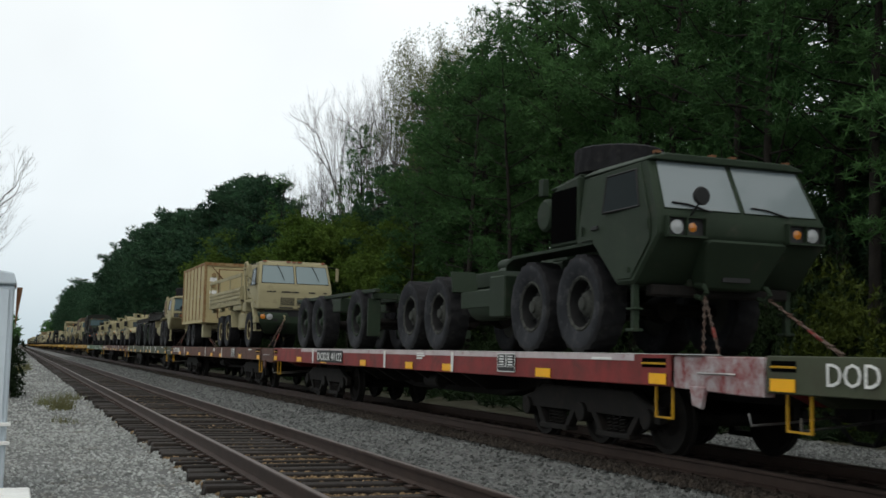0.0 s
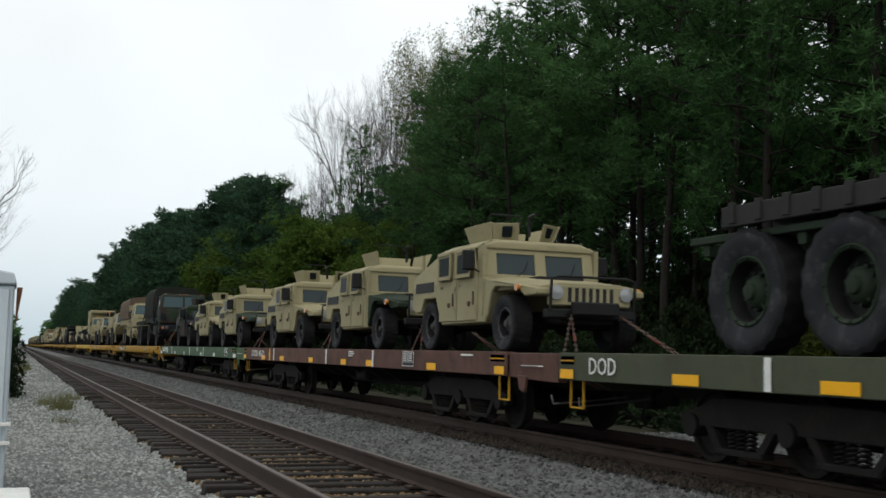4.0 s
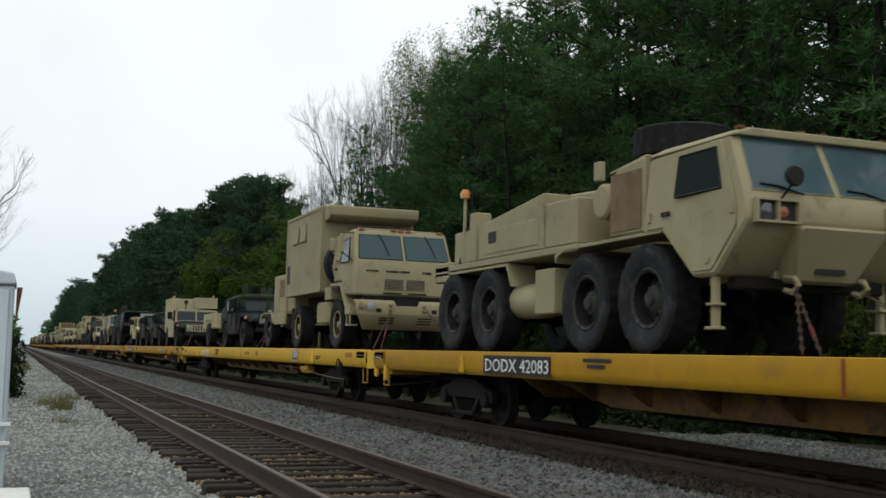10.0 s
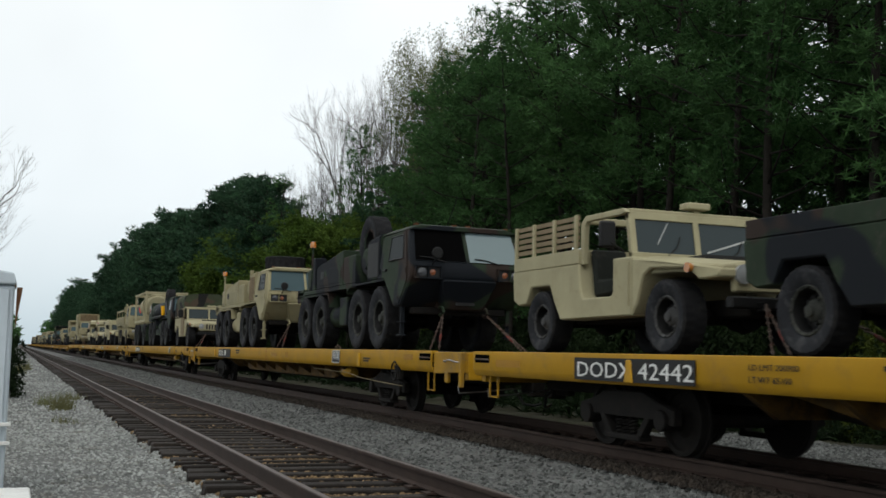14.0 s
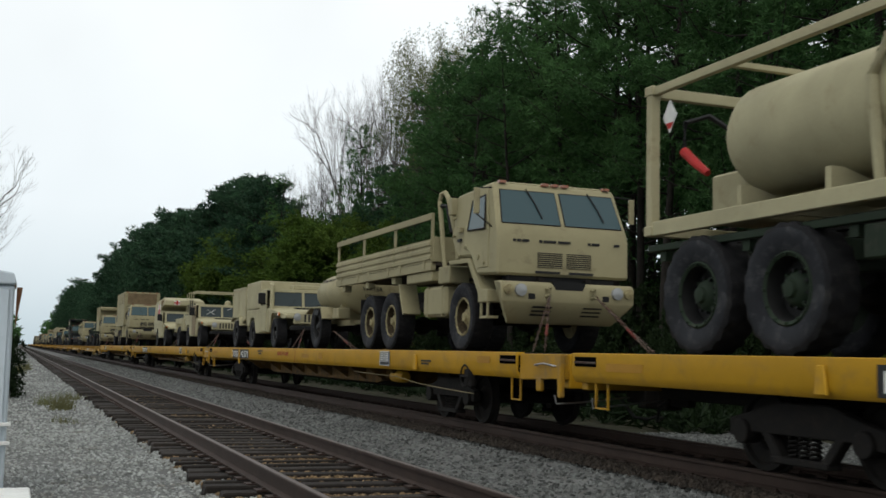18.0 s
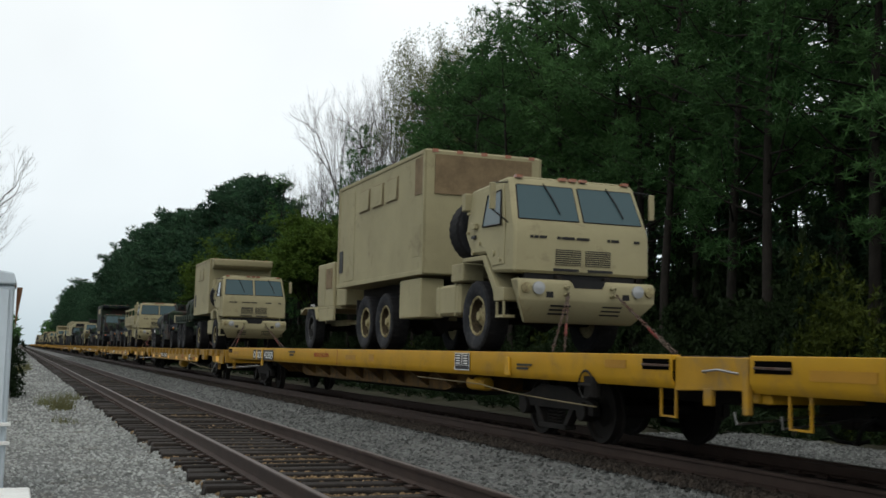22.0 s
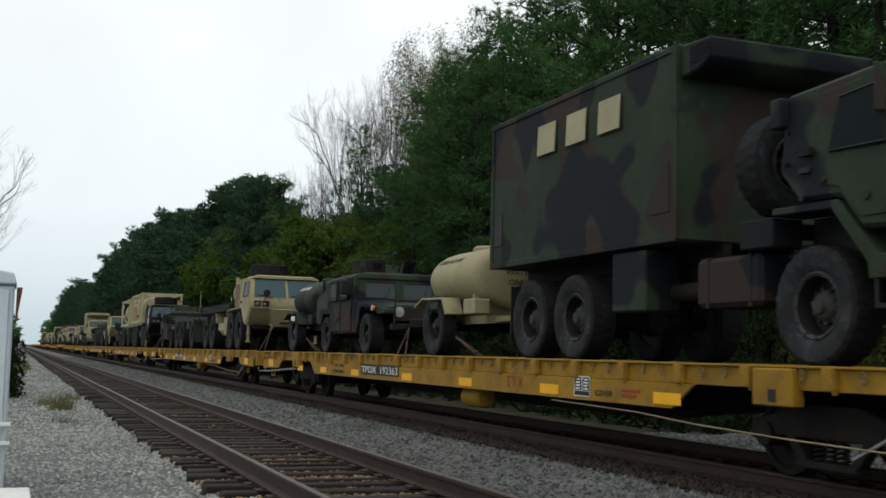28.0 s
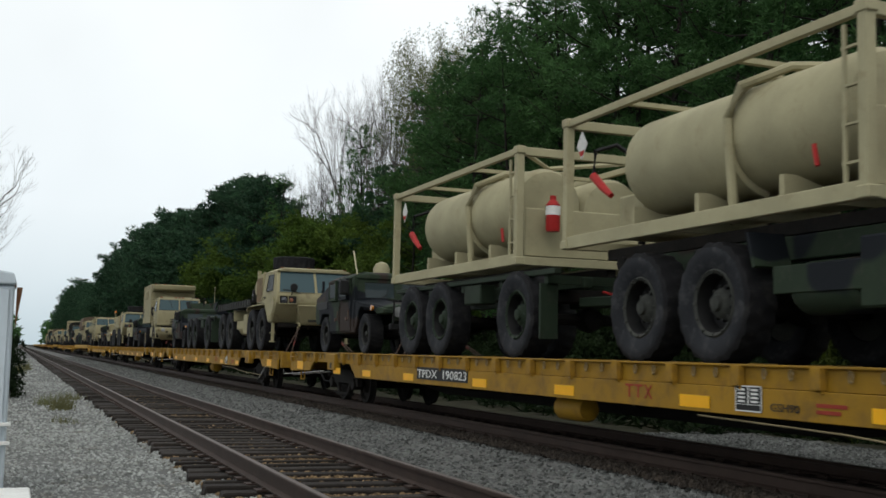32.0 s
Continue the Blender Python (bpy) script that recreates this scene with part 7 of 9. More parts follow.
def van_body(v, col, y0, y1, z0, z1, windows, nose=True, mesh_panel=False):
    """Box body with corner trim, window flaps, side door and an air-conditioner over the cab."""
    b = part("box_body", Shape().box(-1.2, 1.2, y0, y1, z0, z1), col, v, bevel=0.03)
    for d in (-1, 1):
        for y in (y0 + 0.03, y1 - 0.03):
            part("corner_trim", Shape().box(d * 1.2 - 0.02, d * 1.2 + 0.014, y - 0.045, y + 0.045, z0 + 0.02, z1 - 0.02), col, b, bevel=0.006)
        part("roof_trim", Shape().box(d * 1.2 - 0.02, d * 1.2 + 0.016, y0, y1, z1 - 0.10, z1 - 0.03), col, b, bevel=0.006)
        part("floor_trim", Shape().box(d * 1.2 - 0.02, d * 1.2 + 0.018, y0, y1, z0, z0 + 0.09), col, b, bevel=0.006)
    for y, w in windows:
        part("window_flap", Shape().slab([(-1.214, y, z1 - 0.34), (-1.214, y - w, z1 - 0.34), (-1.232, y - w, z1 - 0.78), (-1.232, y, z1 - 0.78)], -0.016), TAN2 if col is CAMO else col, b, "closed window blackout flap", bevel=0.004)
        part("window_frame", Shape().box(-1.212, -1.2, y - w - 0.02, y + 0.02, z1 - 0.80, z1 - 0.32), DOORCLOTH if col is TAN else BLACKP, b)
    part("vent_panel", Shape().box(-1.214, -1.2, y1 - 0.42, y1 - 0.15, z0 + 0.35, z0 + 0.85), BLACKP, b)
    part("access_panel", Shape().box(-1.21, -1.2, y0 + 0.15, y0 + 0.6, z0 + 0.35, z0 + 0.95), col, b, bevel=0.006)
    if nose:
        n = part("air_conditioner", Shape().prism([(y0, z1 - 0.03), (y0 - 0.60, z1 - 0.06), (y0 - 0.60, z1 - 0.30), (y0 - 0.36, z1 - 0.40), (y0, z1 - 0.42)], -1.15, 1.15), col, v, bevel=0.025)
        for k in range(6):
            part("louvre", Shape().box(-1.162, -1.148, y0 - 0.56, y0 - 0.22, z1 - 0.29 + k * 0.034, z1 - 0.272 + k * 0.034), TAN2 if col is TAN else col, n)
    if mesh_panel:
        part("condenser_grille", Shape().box(-1.0, 1.0, y0 - 0.03, y0, z1 - 0.85, z1 - 0.1), MESH_GRILLE, b)
        part("condenser_grille", Shape().box(-1.216, -1.2, y0 + 0.04, y0 + 0.5, z1 - 0.85, z1 - 0.15), MESH_GRILLE, b)
    ml = Shape()
    for k in range(5):
        ml.box(-1.0 + k * 0.5 - 0.06, -1.0 + k * 0.5 + 0.06, y0 - 0.02, y0, z1 - 0.06, z1)
    part("marker_lamps", ml, DULLAMBER, b)
    for d in (-1, 1):
        part("subframe", Shape().box(d * 0.5 - 0.05, d * 0.5 + 0.05, y0, y1, 1.2, z0), RUNGEAR, v)
    return b


def hmmwv(col, label, kind="armoured", rims=None, skin=None, hood=None, glass=GLASS, turret=True, mast=False):
    """Wide four-wheel utility vehicle: armoured slant-back, pickup, soft-top, shelter carrier or ambulance."""
    v = thing("utility_vehicle", label, "utility vehicle", "military vehicles on the wagons")
    rims = rims or (RIMCAMO if col is CAMO else RIMGREY)
    r = 0.452
    for y in (0.0, 3.3):
        for x in (-0.91, 0.91):
            wheel(v, x, y, r, 0.33, rims)
        axle(v, y, 0.47, 0.8)
    part("chassis", Shape().box(-0.45, 0.45, -0.8, 4.2, 0.45, 0.66).box(-0.7, 0.7, 0.6, 2.9, 0.42, 0.55), RUNGEAR, v, bevel=0.02)
    hc = hood or col
    # bonnet with sloping crown and square wheel arches
    bon = part("bonnet", Shape().loft([[(-0.86, -0.86, 0.94), (0.86, -0.86, 0.94), (0.86, -0.86, 1.02), (0.5, -0.86, 1.07), (-0.5, -0.86, 1.07), (-0.86, -0.86, 1.02)],
                                       [(-0.98, 0.0, 0.98), (0.98, 0.0, 0.98), (0.98, 0.0, 1.12), (0.55, 0.0, 1.17), (-0.55, 0.0, 1.17), (-0.98, 0.0, 1.12)],
                                       [(-1.04, 0.86, 0.98), (1.04, 0.86, 0.98), (1.04, 0.86, 1.20), (0.6, 0.86, 1.26), (-0.6, 0.86, 1.26), (-1.04, 0.86, 1.20)]]), hc, v, bevel=0.02)
    nose = lambda s: Shape().add([(x * (1 - 0.14 * min(1.0, max(0.0, (-0.3 - y) / 0.55))), y, z) for x, y, z in s.v], s.f)
    part("bonnet_vent", Shape().box(-0.4, 0.4, 0.1, 0.5, 1.18, 1.23), BLACKP, bon)
    for d in (-1, 1):
        part("front_fender", nose(Shape().prism([(-0.90, 0.88), (-0.60, 0.86), (-0.44, 1.00), (0.30, 1.04), (0.46, 0.96), (0.60, 0.62), (0.72, 0.50), (0.72, 1.19), (0.0, 1.12), (-0.90, 0.98)], d * 0.62, d * 1.08)), hc, v, bevel=0.02)
        lamp(v, "headlamp", (d * 0.60, -0.87, 0.92), 0.10, HEADLIGHT)
        part("turn_lamp", Shape().lathe([(0.06, -0.03), (0.05, 0.03), (0.001, 0.035)], (d * 1.06, -0.5, 1.0), "x", 12), AMBER, v)
        part("mirror", Shape().box(d * 1.25 - 0.12, d * 1.25 + 0.10, 0.98, 1.07, 1.34, 1.68), BLACK, v, bevel=0.025)
        part("mirror_arm", Shape().rod([(d * 1.02, 1.0, 1.3), (d * 1.28, 0.9, 1.4)], 0.014, 5), BLACK, v)
    part("grille_panel", Shape().box(-0.70, 0.70, -0.88, -0.78, 0.72, 1.04), col, v, bevel=0.02)
    slots = Shape()
    for k in range(7):
        slots.box(-0.39 + k * 0.12, -0.33 + k * 0.12, -0.886, -0.876, 0.78, 1.0)
    part("grille", slots, BLACKP, v)
    part("bumper", Shape().box(-0.78, 0.78, -0.93, -0.80, 0.53, 0.67), BLACK, v, bevel=0.02)
    pair("tow_shackle", Shape().rod([(-0.42, -0.92, 0.60), (-0.42, -1.02, 0.60), (-0.42, -1.02, 0.52), (-0.42, -0.92, 0.52)], 0.02, 5), BLACK, v)
    if kind == "armoured":
        part("winch", Shape().box(-0.4, 0.4, -1.08, -0.98, 0.58, 0.78), BLACK, v, bevel=0.02)
        brush = Shape()
        for x in (-0.72, 0.72):
            brush.rod([(x, -0.95, 0.66), (x, -0.98, 1.12), (x * 0.8, -0.96, 1.16)], 0.022, 6)
        brush.rod([(-0.6, -0.96, 1.16), (0.6, -0.96, 1.16)], 0.022, 6)
        part("brush_guard", brush, BLACK, v)
    roof = 1.84
    # windscreen frame and panes
    wy = lambda z: 0.86 + (z - 1.22) * 0.20
    ws = Shape()
    thick = kind == "armoured"
    jamb, post, head = (0.80, 0.10, 1.64) if thick else (0.91, 0.04, 1.72)
    for x0, x1 in ((-1.0, -jamb), (-post, post), (jamb, 1.0)):
        ws.prism([(wy(1.2) - 0.02, 1.20), (wy(1.2) + 0.06, 1.20), (wy(1.78) + 0.06, 1.80), (wy(1.78) - 0.02, 1.80)], x0, x1)
    ws.prism([(wy(head) - 0.02, head), (wy(head) + 0.06, head), (wy(1.80) + 0.08, 1.82), (wy(1.80) - 0.02, 1.82)], -1.0, 1.0).box(-1.0, 1.0, wy(1.22) - 0.02, wy(1.22) + 0.06, 1.19, 1.29)
    part("windscreen_frame", ws, col, v, bevel=0.008)
    for x0, x1 in ((-jamb, -post), (post, jamb)):
        pane(v, [(x0, wy(1.29) + 0.015, 1.29), (x1, wy(1.29) + 0.015, 1.29), (x1, wy(head) + 0.015, head), (x0, wy(head) + 0.015, head)], SCREEN, "windscreen", BLACK, 0.01)
        part("wiper", Shape().rod([((x0 + x1) / 2, wy(1.26) - 0.03, 1.26), ((x0 + x1) / 2 + 0.16, wy(1.38) - 0.01, 1.38), ((x0 + x1) / 2 + 0.22, wy(1.52) - 0.01, 1.52)], 0.009, 4), BLACK, v)
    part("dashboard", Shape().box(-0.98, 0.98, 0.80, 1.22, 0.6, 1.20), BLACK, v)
    four_door = kind == "armoured"
    cab_end = 2.95 if four_door else 2.08
    o = [(0.72, 1.22), (0.72, 0.48), (2.66, 0.46), (2.86, 0.72), (3.0, 0.96), (3.62, 0.96), (3.76, 0.72), (4.05, 0.70), (4.22, 0.78), (4.26, 1.22)]
    if kind == "open":
        o += [(2.12, 1.22), (2.08, 0.86), (2.0, 0.74), (1.26, 0.74), (1.2, 0.80), (1.2, 1.22)]
    low = part("lower_body", Shape().prism(o, -1.08, 1.08), col, v, bevel=0.02)
    for d in (-1, 1):
        sx = d * 1.088
        doors = ((1.02, 1.88), (1.94, 2.74)) if four_door else (((1.06, 2.02),) if kind != "open" else ())
        for a, b in doors:
            dr = part("door", Shape().prism([(a, 0.52), (b, 0.52), (b, 1.24), (b - 0.02, 1.76), (a + (0.14 if a < 1.1 else 0.02), 1.76), (a - (0.02 if a < 1.1 else 0), 1.24)], sx - 0.02, sx + 0.015), col if not (kind in ("pickup", "soft") and d < 0 and col is not CAMO) else DOORCLOTH, v, bevel=0.01)
            part("door_handle", Shape().box(sx - 0.02, sx + 0.03, b - 0.18, b - 0.08, 1.10, 1.14), BLACK, dr)
            part("hinge_set", Shape().box(sx - 0.02, sx + 0.028, a + 0.01, a + 0.06, 0.66, 0.74).box(sx - 0.02, sx + 0.028, a + 0.01, a + 0.06, 1.02, 1.10), col, dr)
            if four_door:
                ox = d * 0.075
                part("window_armour", Shape().prism([(a + 0.12, 1.24), (b - 0.06, 1.24), (b - 0.06, 1.72), (a + 0.12, 1.72)], sx, sx + ox).box(min(sx, sx + ox * 1.25), max(sx, sx + ox * 1.25), a + 0.12, a + 0.17, 1.24, 1.72)
                     .box(min(sx, sx + ox * 1.25), max(sx, sx + ox * 1.25), b - 0.11, b - 0.06, 1.24, 1.72).box(min(sx, sx + ox * 1.25), max(sx, sx + ox * 1.25), a + 0.12, b - 0.06, 1.24, 1.29)
                     .box(min(sx, sx + ox * 1.25), max(sx, sx + ox * 1.25), a + 0.12, b - 0.06, 1.67, 1.72), col, dr, bevel=0.008)
                part("window", Shape().box(min(sx + ox, sx + ox * 1.12), max(sx + ox, sx + ox * 1.12), a + 0.20, b - 0.14, 1.32, 1.64), glass, dr)
                if d > 0:
                    continue
                rv = Shape()
                for k in range(9):
                    for yy in (a + 0.035, b - 0.035):
                        rv.box(sx + d * 0.012 - 0.006, sx + d * 0.012 + 0.010 * d, yy - 0.012, yy + 0.012, 0.58 + k * 0.075, 0.604 + k * 0.075)
                part("rivets", rv, col, dr)["kind"] = "stuff"
                part("door_stencil", Shape().box(min(sx, sx + d * 0.017), max(sx, sx + d * 0.017), b - 0.16, b - 0.03, 0.98, 1.02).box(min(sx, sx + d * 0.017), max(sx, sx + d * 0.017), b - 0.11, b - 0.07, 0.82, 0.98), RIMGREY if col is TAN else BLACKP, dr)
                part("latch", Shape().lathe([(0.045, -0.025), (0.045, 0.025), (0.02, 0.03)], (sx + d * 0.02, a + 0.30, 0.80), "x", 10).rod([(sx + d * 0.03, a + 0.12, 1.0), (sx + d * 0.04, a + 0.10, 0.78)], 0.016, 5), CHAIN, dr)
            else:
                part("window", Shape().box(sx + d * 0.012 - 0.008, sx + d * 0.012 + 0.008, a + 0.22, b - 0.14, 1.32, 1.66), glass, dr)
        part("rivet_strip", Shape().box(sx - 0.01, sx + 0.006, 0.78, 0.86, 0.6, 1.15), col, v)
    if four_door:
        part("roof", Shape().loft([[(-1.085 * k, y, 1.72), (1.085 * k, y, 1.72), (1.085 * k, y, 1.755), (0.80 * k, y, z), (-0.80 * k, y, z), (-1.085 * k, y, 1.755)] for y, z, k in ((0.90, 1.83, 0.97), (1.02, 1.885, 1.0), (2.86, 1.885, 1.0), (3.0, 1.83, 0.98))]), skin or col, v, bevel=0.012)
        for ya, yb in ((1.0, 1.92), (1.95, 2.98)):
            part("roof_joint_strip", Shape().slab([(-1.09, ya, 1.762), (-1.09, ya + 0.03, 1.762), (-0.82, ya + 0.03, 1.889), (-0.82, ya, 1.889)], 0.008), col, v)
        for ya, yb in ((2.74, 2.95), (1.86, 1.96), (0.84, 1.06)):
            pair("cab_pillar", Shape().box(-1.075, -1.0, ya, yb, 1.21, 1.76), col, v)
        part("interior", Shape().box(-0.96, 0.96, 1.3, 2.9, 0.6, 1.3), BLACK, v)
        part("slant_back", taper(Shape().prism([(2.95, 1.84), (2.95, 1.55), (2.95, 1.20), (4.28, 1.20), (4.30, 1.34), (4.22, 1.40), (3.02, 1.84)], -1.06, 1.06), 1.36, 1.84, 0.86), skin or col, v, bevel=0.02)
        pair("intake_panel", Shape().box(-1.092, -1.082, 3.1, 4.05, 1.08, 1.26), BLACKP, v)
        part("whip_base", Shape().rod([(-0.95, 4.05, 1.36), (-0.95, 4.05, 1.82)], 0.035, 6), col, v)
        if turret:
            lean = 0.1
            for d in (-1, 1):
                part("turret_plate", Shape().slab([(d * 0.56, 1.62, 1.9), (d * 0.56, 2.62, 1.9), (d * (0.56 + lean), 2.72, 2.24), (d * (0.56 + lean), 1.50, 2.24)], 0.025), col, v, bevel=0.005)
                if turret != "half":
                    part("turret_plate", Shape().slab([(d * 0.54, 1.60, 1.9), (d * 0.2, 1.34, 1.9), (d * 0.24, 1.24, 2.22), (d * 0.64, 1.50, 2.22)], 0.025), col, v, bevel=0.005)
                    part("turret_glass", Shape().slab([(d * 0.45, 1.46, 2.0), (d * 0.32, 1.36, 2.0), (d * 0.34, 1.29, 2.16), (d * 0.48, 1.38, 2.16)], 0.06), GLASS, v)
            part("turret_plate", Shape().slab([(-0.52, 2.66, 1.9), (0.52, 2.66, 1.9), (0.6, 2.78, 2.2), (-0.6, 2.78, 2.2)], 0.025), col, v, bevel=0.005)
            part("turret_frame", Shape().rod([(-0.5, 1.9, 2.2), (-0.5, 1.9, 2.42), (0.1, 1.9, 2.42), (0.1, 1.9, 2.2)], 0.016, 5), BLACK, v)
            part("turret_ring", Shape().lathe([(0.68, 1.84), (0.68, 1.90), (0.5, 1.90), (0.5, 1.84)], (0, 1.98, 0), "z", 24, closed=True), col, v)
            part("gun_mount", Shape().rod([(0, 1.35, 2.0), (0, 1.35, 2.34), (0, 1.1, 2.36)], 0.03, 6), BLACK, v)
        if mast:
            part("whip_aerial", Shape().rod([(0.9, 3.9, 1.4), (0.9, 3.9, 3.1)], 0.014, 4), TAN2, v)
    elif kind == "open":
        pair("roll_frame", Shape().prism([(0.92, 1.80), (1.02, 1.86), (2.0, 1.86), (2.12, 1.78), (2.14, 1.20), (2.04, 1.20), (2.02, 1.72), (1.96, 1.78), (1.06, 1.78)], -1.05, -0.97), col, v, bevel=0.01)
        part("frame_crossbar", Shape().box(-0.97, 0.97, 2.02, 2.10, 1.76, 1.85).box(-0.97, 0.97, 0.96, 1.04, 1.80, 1.86), col, v, bevel=0.01)
        part("cab_back", Shape().box(-1.0, 1.0, 2.12, 2.17, 1.2, 1.42), col, v)
        for d in (-1, 1):
            part("seat", Shape().prism([(1.42, 0.80), (1.98, 0.76), (2.10, 1.40), (2.0, 1.42), (1.90, 0.98), (1.42, 1.0)], d * 0.40, d * 0.92), CANVAS_DARK, v, "dark folding seat", bevel=0.03)
            sl = part("stake_side", Shape().box(d * 1.055 - 0.02, d * 1.055 + 0.02, 2.22, 2.28, 1.40, 1.90).box(d * 1.055 - 0.02, d * 1.055 + 0.02, 2.88, 2.94, 1.40, 1.90).box(d * 1.055 - 0.02, d * 1.055 + 0.02, 3.54, 3.60, 1.40, 1.90).box(d * 1.055 - 0.02, d * 1.055 + 0.02, 4.16, 4.22, 1.40, 1.90), col, v)
            for z in (1.47, 1.56, 1.65, 1.74, 1.83):
                part("slat", Shape().box(d * 1.03 - 0.012, d * 1.03 + 0.012, 2.2, 4.24, z, z + 0.06), DOORCLOTH, sl, "weathered wooden seat slat")
        part("steering_wheel", Shape().lathe([(0.2, -0.012), (0.215, 0.0), (0.2, 0.012), (0.19, 0.0)], (-0.55, 1.28, 1.28), "y", 18, closed=True), BLACK, v)
        part("roof_sensor", Shape().box(-0.12, 0.22, 0.92, 1.14, 1.90, 1.99).box(0.0, 0.1, 0.98, 1.06, 1.85, 1.90), col, v, bevel=0.015)
    else:
        part("roof", Shape().prism([(1.0, 1.76), (1.06, roof - 0.02), (2.06, roof - 0.02), (2.1, 1.76)], -1.04, 1.04), skin or col, v, bevel=0.02)
        part("cab_back", Shape().box(-1.04, 1.04, 2.04, 2.10, 1.2, 1.78), col, v)
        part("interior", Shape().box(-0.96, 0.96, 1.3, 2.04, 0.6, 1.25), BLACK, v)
    if kind in ("pickup", "soft", "open"):
        pair("bed_side", Shape().box(-1.08, -1.03, 2.12, 4.22, 1.22, 1.42), col, v, bevel=0.008)
        part("tail_gate", Shape().box(-1.03, 1.03, 4.2, 4.25, 1.2, 1.42), col, v, bevel=0.008)
    if kind in ("pickup", "open"):
        tape = ((-0.66, 1.38, -0.28, 1.60), (-0.30, 1.38, -0.62, 1.58), (0.22, 1.60, 0.40, 1.66), (0.62, 1.58, 0.76, 1.66)) if kind == "pickup" else ((0.14, 1.32, 0.86, 1.54), (-0.6, 1.40, -0.42, 1.68))
        for xa, za, xb, zb in tape:
            part("windscreen_tape", Shape().slab([(xa, wy(za) - 0.004, za), (xb, wy(zb) - 0.004, zb), (xb, wy(zb + 0.024) - 0.004, zb + 0.024), (xa, wy(za + 0.024) - 0.004, za + 0.024)], 0.004), DIMTAPE, v, "strip of white tape on the glass")
    if kind == "pickup":
        for k, y in enumerate((2.2, 2.85, 3.5, 4.15)):
            part("canvas_bow", Shape().rod([(-1.04, y, 1.4), (-1.04, y, 2.36), (-0.98, y, 2.43), (0.98, y, 2.43), (1.04, y, 2.36), (1.04, y, 1.4)], 0.02, 6), col, v)
        part("bow_rail", Shape().rod([(-1.04, 2.2, 1.85), (-1.04, 4.15, 1.85)], 0.012, 5), BLACK, v)
        part("slat_seat", Shape().box(-1.0, -0.95, 2.2, 4.1, 1.5, 1.9), CANVAS_DARK, v)
        part("roof_sensor", Shape().lathe([(0.14, 1.83), (0.14, 1.95), (0.08, 2.02), (0.001, 2.03)], (0.3, 1.3, 0), "z", 14), col, v)
    if kind == "soft":
        canopy(v, CANVAS_CAMO, 1.55, 4.3, 1.3, 2.46, 1.07)
        part("canvas_front", Shape().box(-1.0, 1.0, 1.6, 1.66, 1.8, 2.36), CANVAS_CAMO, v, bevel=0.02)
        part("roof_vent", Shape().box(-0.05, 0.35, 1.15, 1.45, 1.84, 1.92), col, v, bevel=0.015)
    if kind == "shelter":
        b = part("shelter", Shape().box(-1.07, 1.07, 2.16, 4.36, 1.24, 2.40), skin or col, v, bevel=0.02)
        part("panel_seam", Shape().box(-1.078, -1.07, 3.32, 3.36, 1.28, 2.4).box(-1.078, -1.07, 2.16, 4.36, 1.24, 1.30).box(-1.08, -1.07, 2.2, 4.3, 2.36, 2.40), col, b)
        part("shelter", Shape().box(0.0, 1.07, 1.2, 2.16, 1.9, 2.44), skin or col, v, bevel=0.02)
        for x, y in ((-0.9, 2.4), (0.9, 1.5)):
            part("beacon", Shape().lathe([(0.07, 2.44), (0.07, 2.53), (0.001, 2.55)], (x, y, 0), "z", 12), AMBER, b)
        part("exhaust_stack", Shape().rod([(-0.99, 0.66, 1.1), (-0.99, 0.66, 1.86)], 0.055, 8).lathe([(0.075, 1.86), (0.075, 1.92), (0.001, 1.93)], (-0.99, 0.66, 0), "z", 10), col, v)
        part("roof_camera", Shape().lathe([(0.001, -0.1), (0.09, -0.09), (0.1, 0.08), (0.001, 0.1)], (-0.45, 1.35, 2.2), "y", 14).rod([(-0.45, 1.4, 1.84), (-0.45, 1.4, 2.1)], 0.03, 6), BLACK, v)
        part("spare_parts_box", Shape().box(-0.4, 0.2, 1.2, 1.7, 1.84, 1.9), col, v)
    if kind == "lowshelter":
        b = part("shelter", Shape().prism([(2.14, 1.24), (4.36, 1.24), (4.36, 2.12), (2.14, 2.12)], -1.07, 1.07), skin or col, v, bevel=0.02)
        part("shelter_door", Shape().box(-1.08, -1.07, 2.3, 4.2, 1.3, 1.96), TAN2, b)
        part("roof_rack", Shape().box(-0.2, 0.9, 1.3, 1.9, 1.84, 1.98), col, v, bevel=0.02)
        part("exhaust_stack", Shape().rod([(-1.0, 0.75, 1.1), (-1.0, 0.75, 1.9), (-1.0, 0.85, 1.96)], 0.07, 8), TAN2, v)
    if kind == "ambulance":
        o = [(2.12, 1.18), (4.98, 1.18), (5.02, 2.3), (4.9, 2.44), (2.12, 2.60), (1.0, 2.42), (0.96, 2.16), (1.3, 2.08), (2.0, 2.04), (2.12, 1.9)]
        b = part("ambulance_body", taper(Shape().prism(o, -1.09, 1.09), 2.1, 2.62, 0.86), skin or col, v, bevel=0.03)
        part("lower_skirt", Shape().box(-1.08, 1.08, 4.05, 4.95, 0.72, 1.2), col, v, bevel=0.02)
        part("cross_field", Shape().box(-1.098, -1.09, 2.25, 3.15, 1.40, 2.22), WHITEP, b, "white square behind the cross")
        part("red_cross", Shape().box(-1.104, -1.097, 2.56, 2.84, 1.40, 2.22).box(-1.1045, -1.0975, 2.25, 3.15, 1.68, 1.96), REDPAINT, b)
        part("cross_field", Shape().box(-0.55, -0.25, 0.950, 0.966, 2.18, 2.40), WHITEP, b)
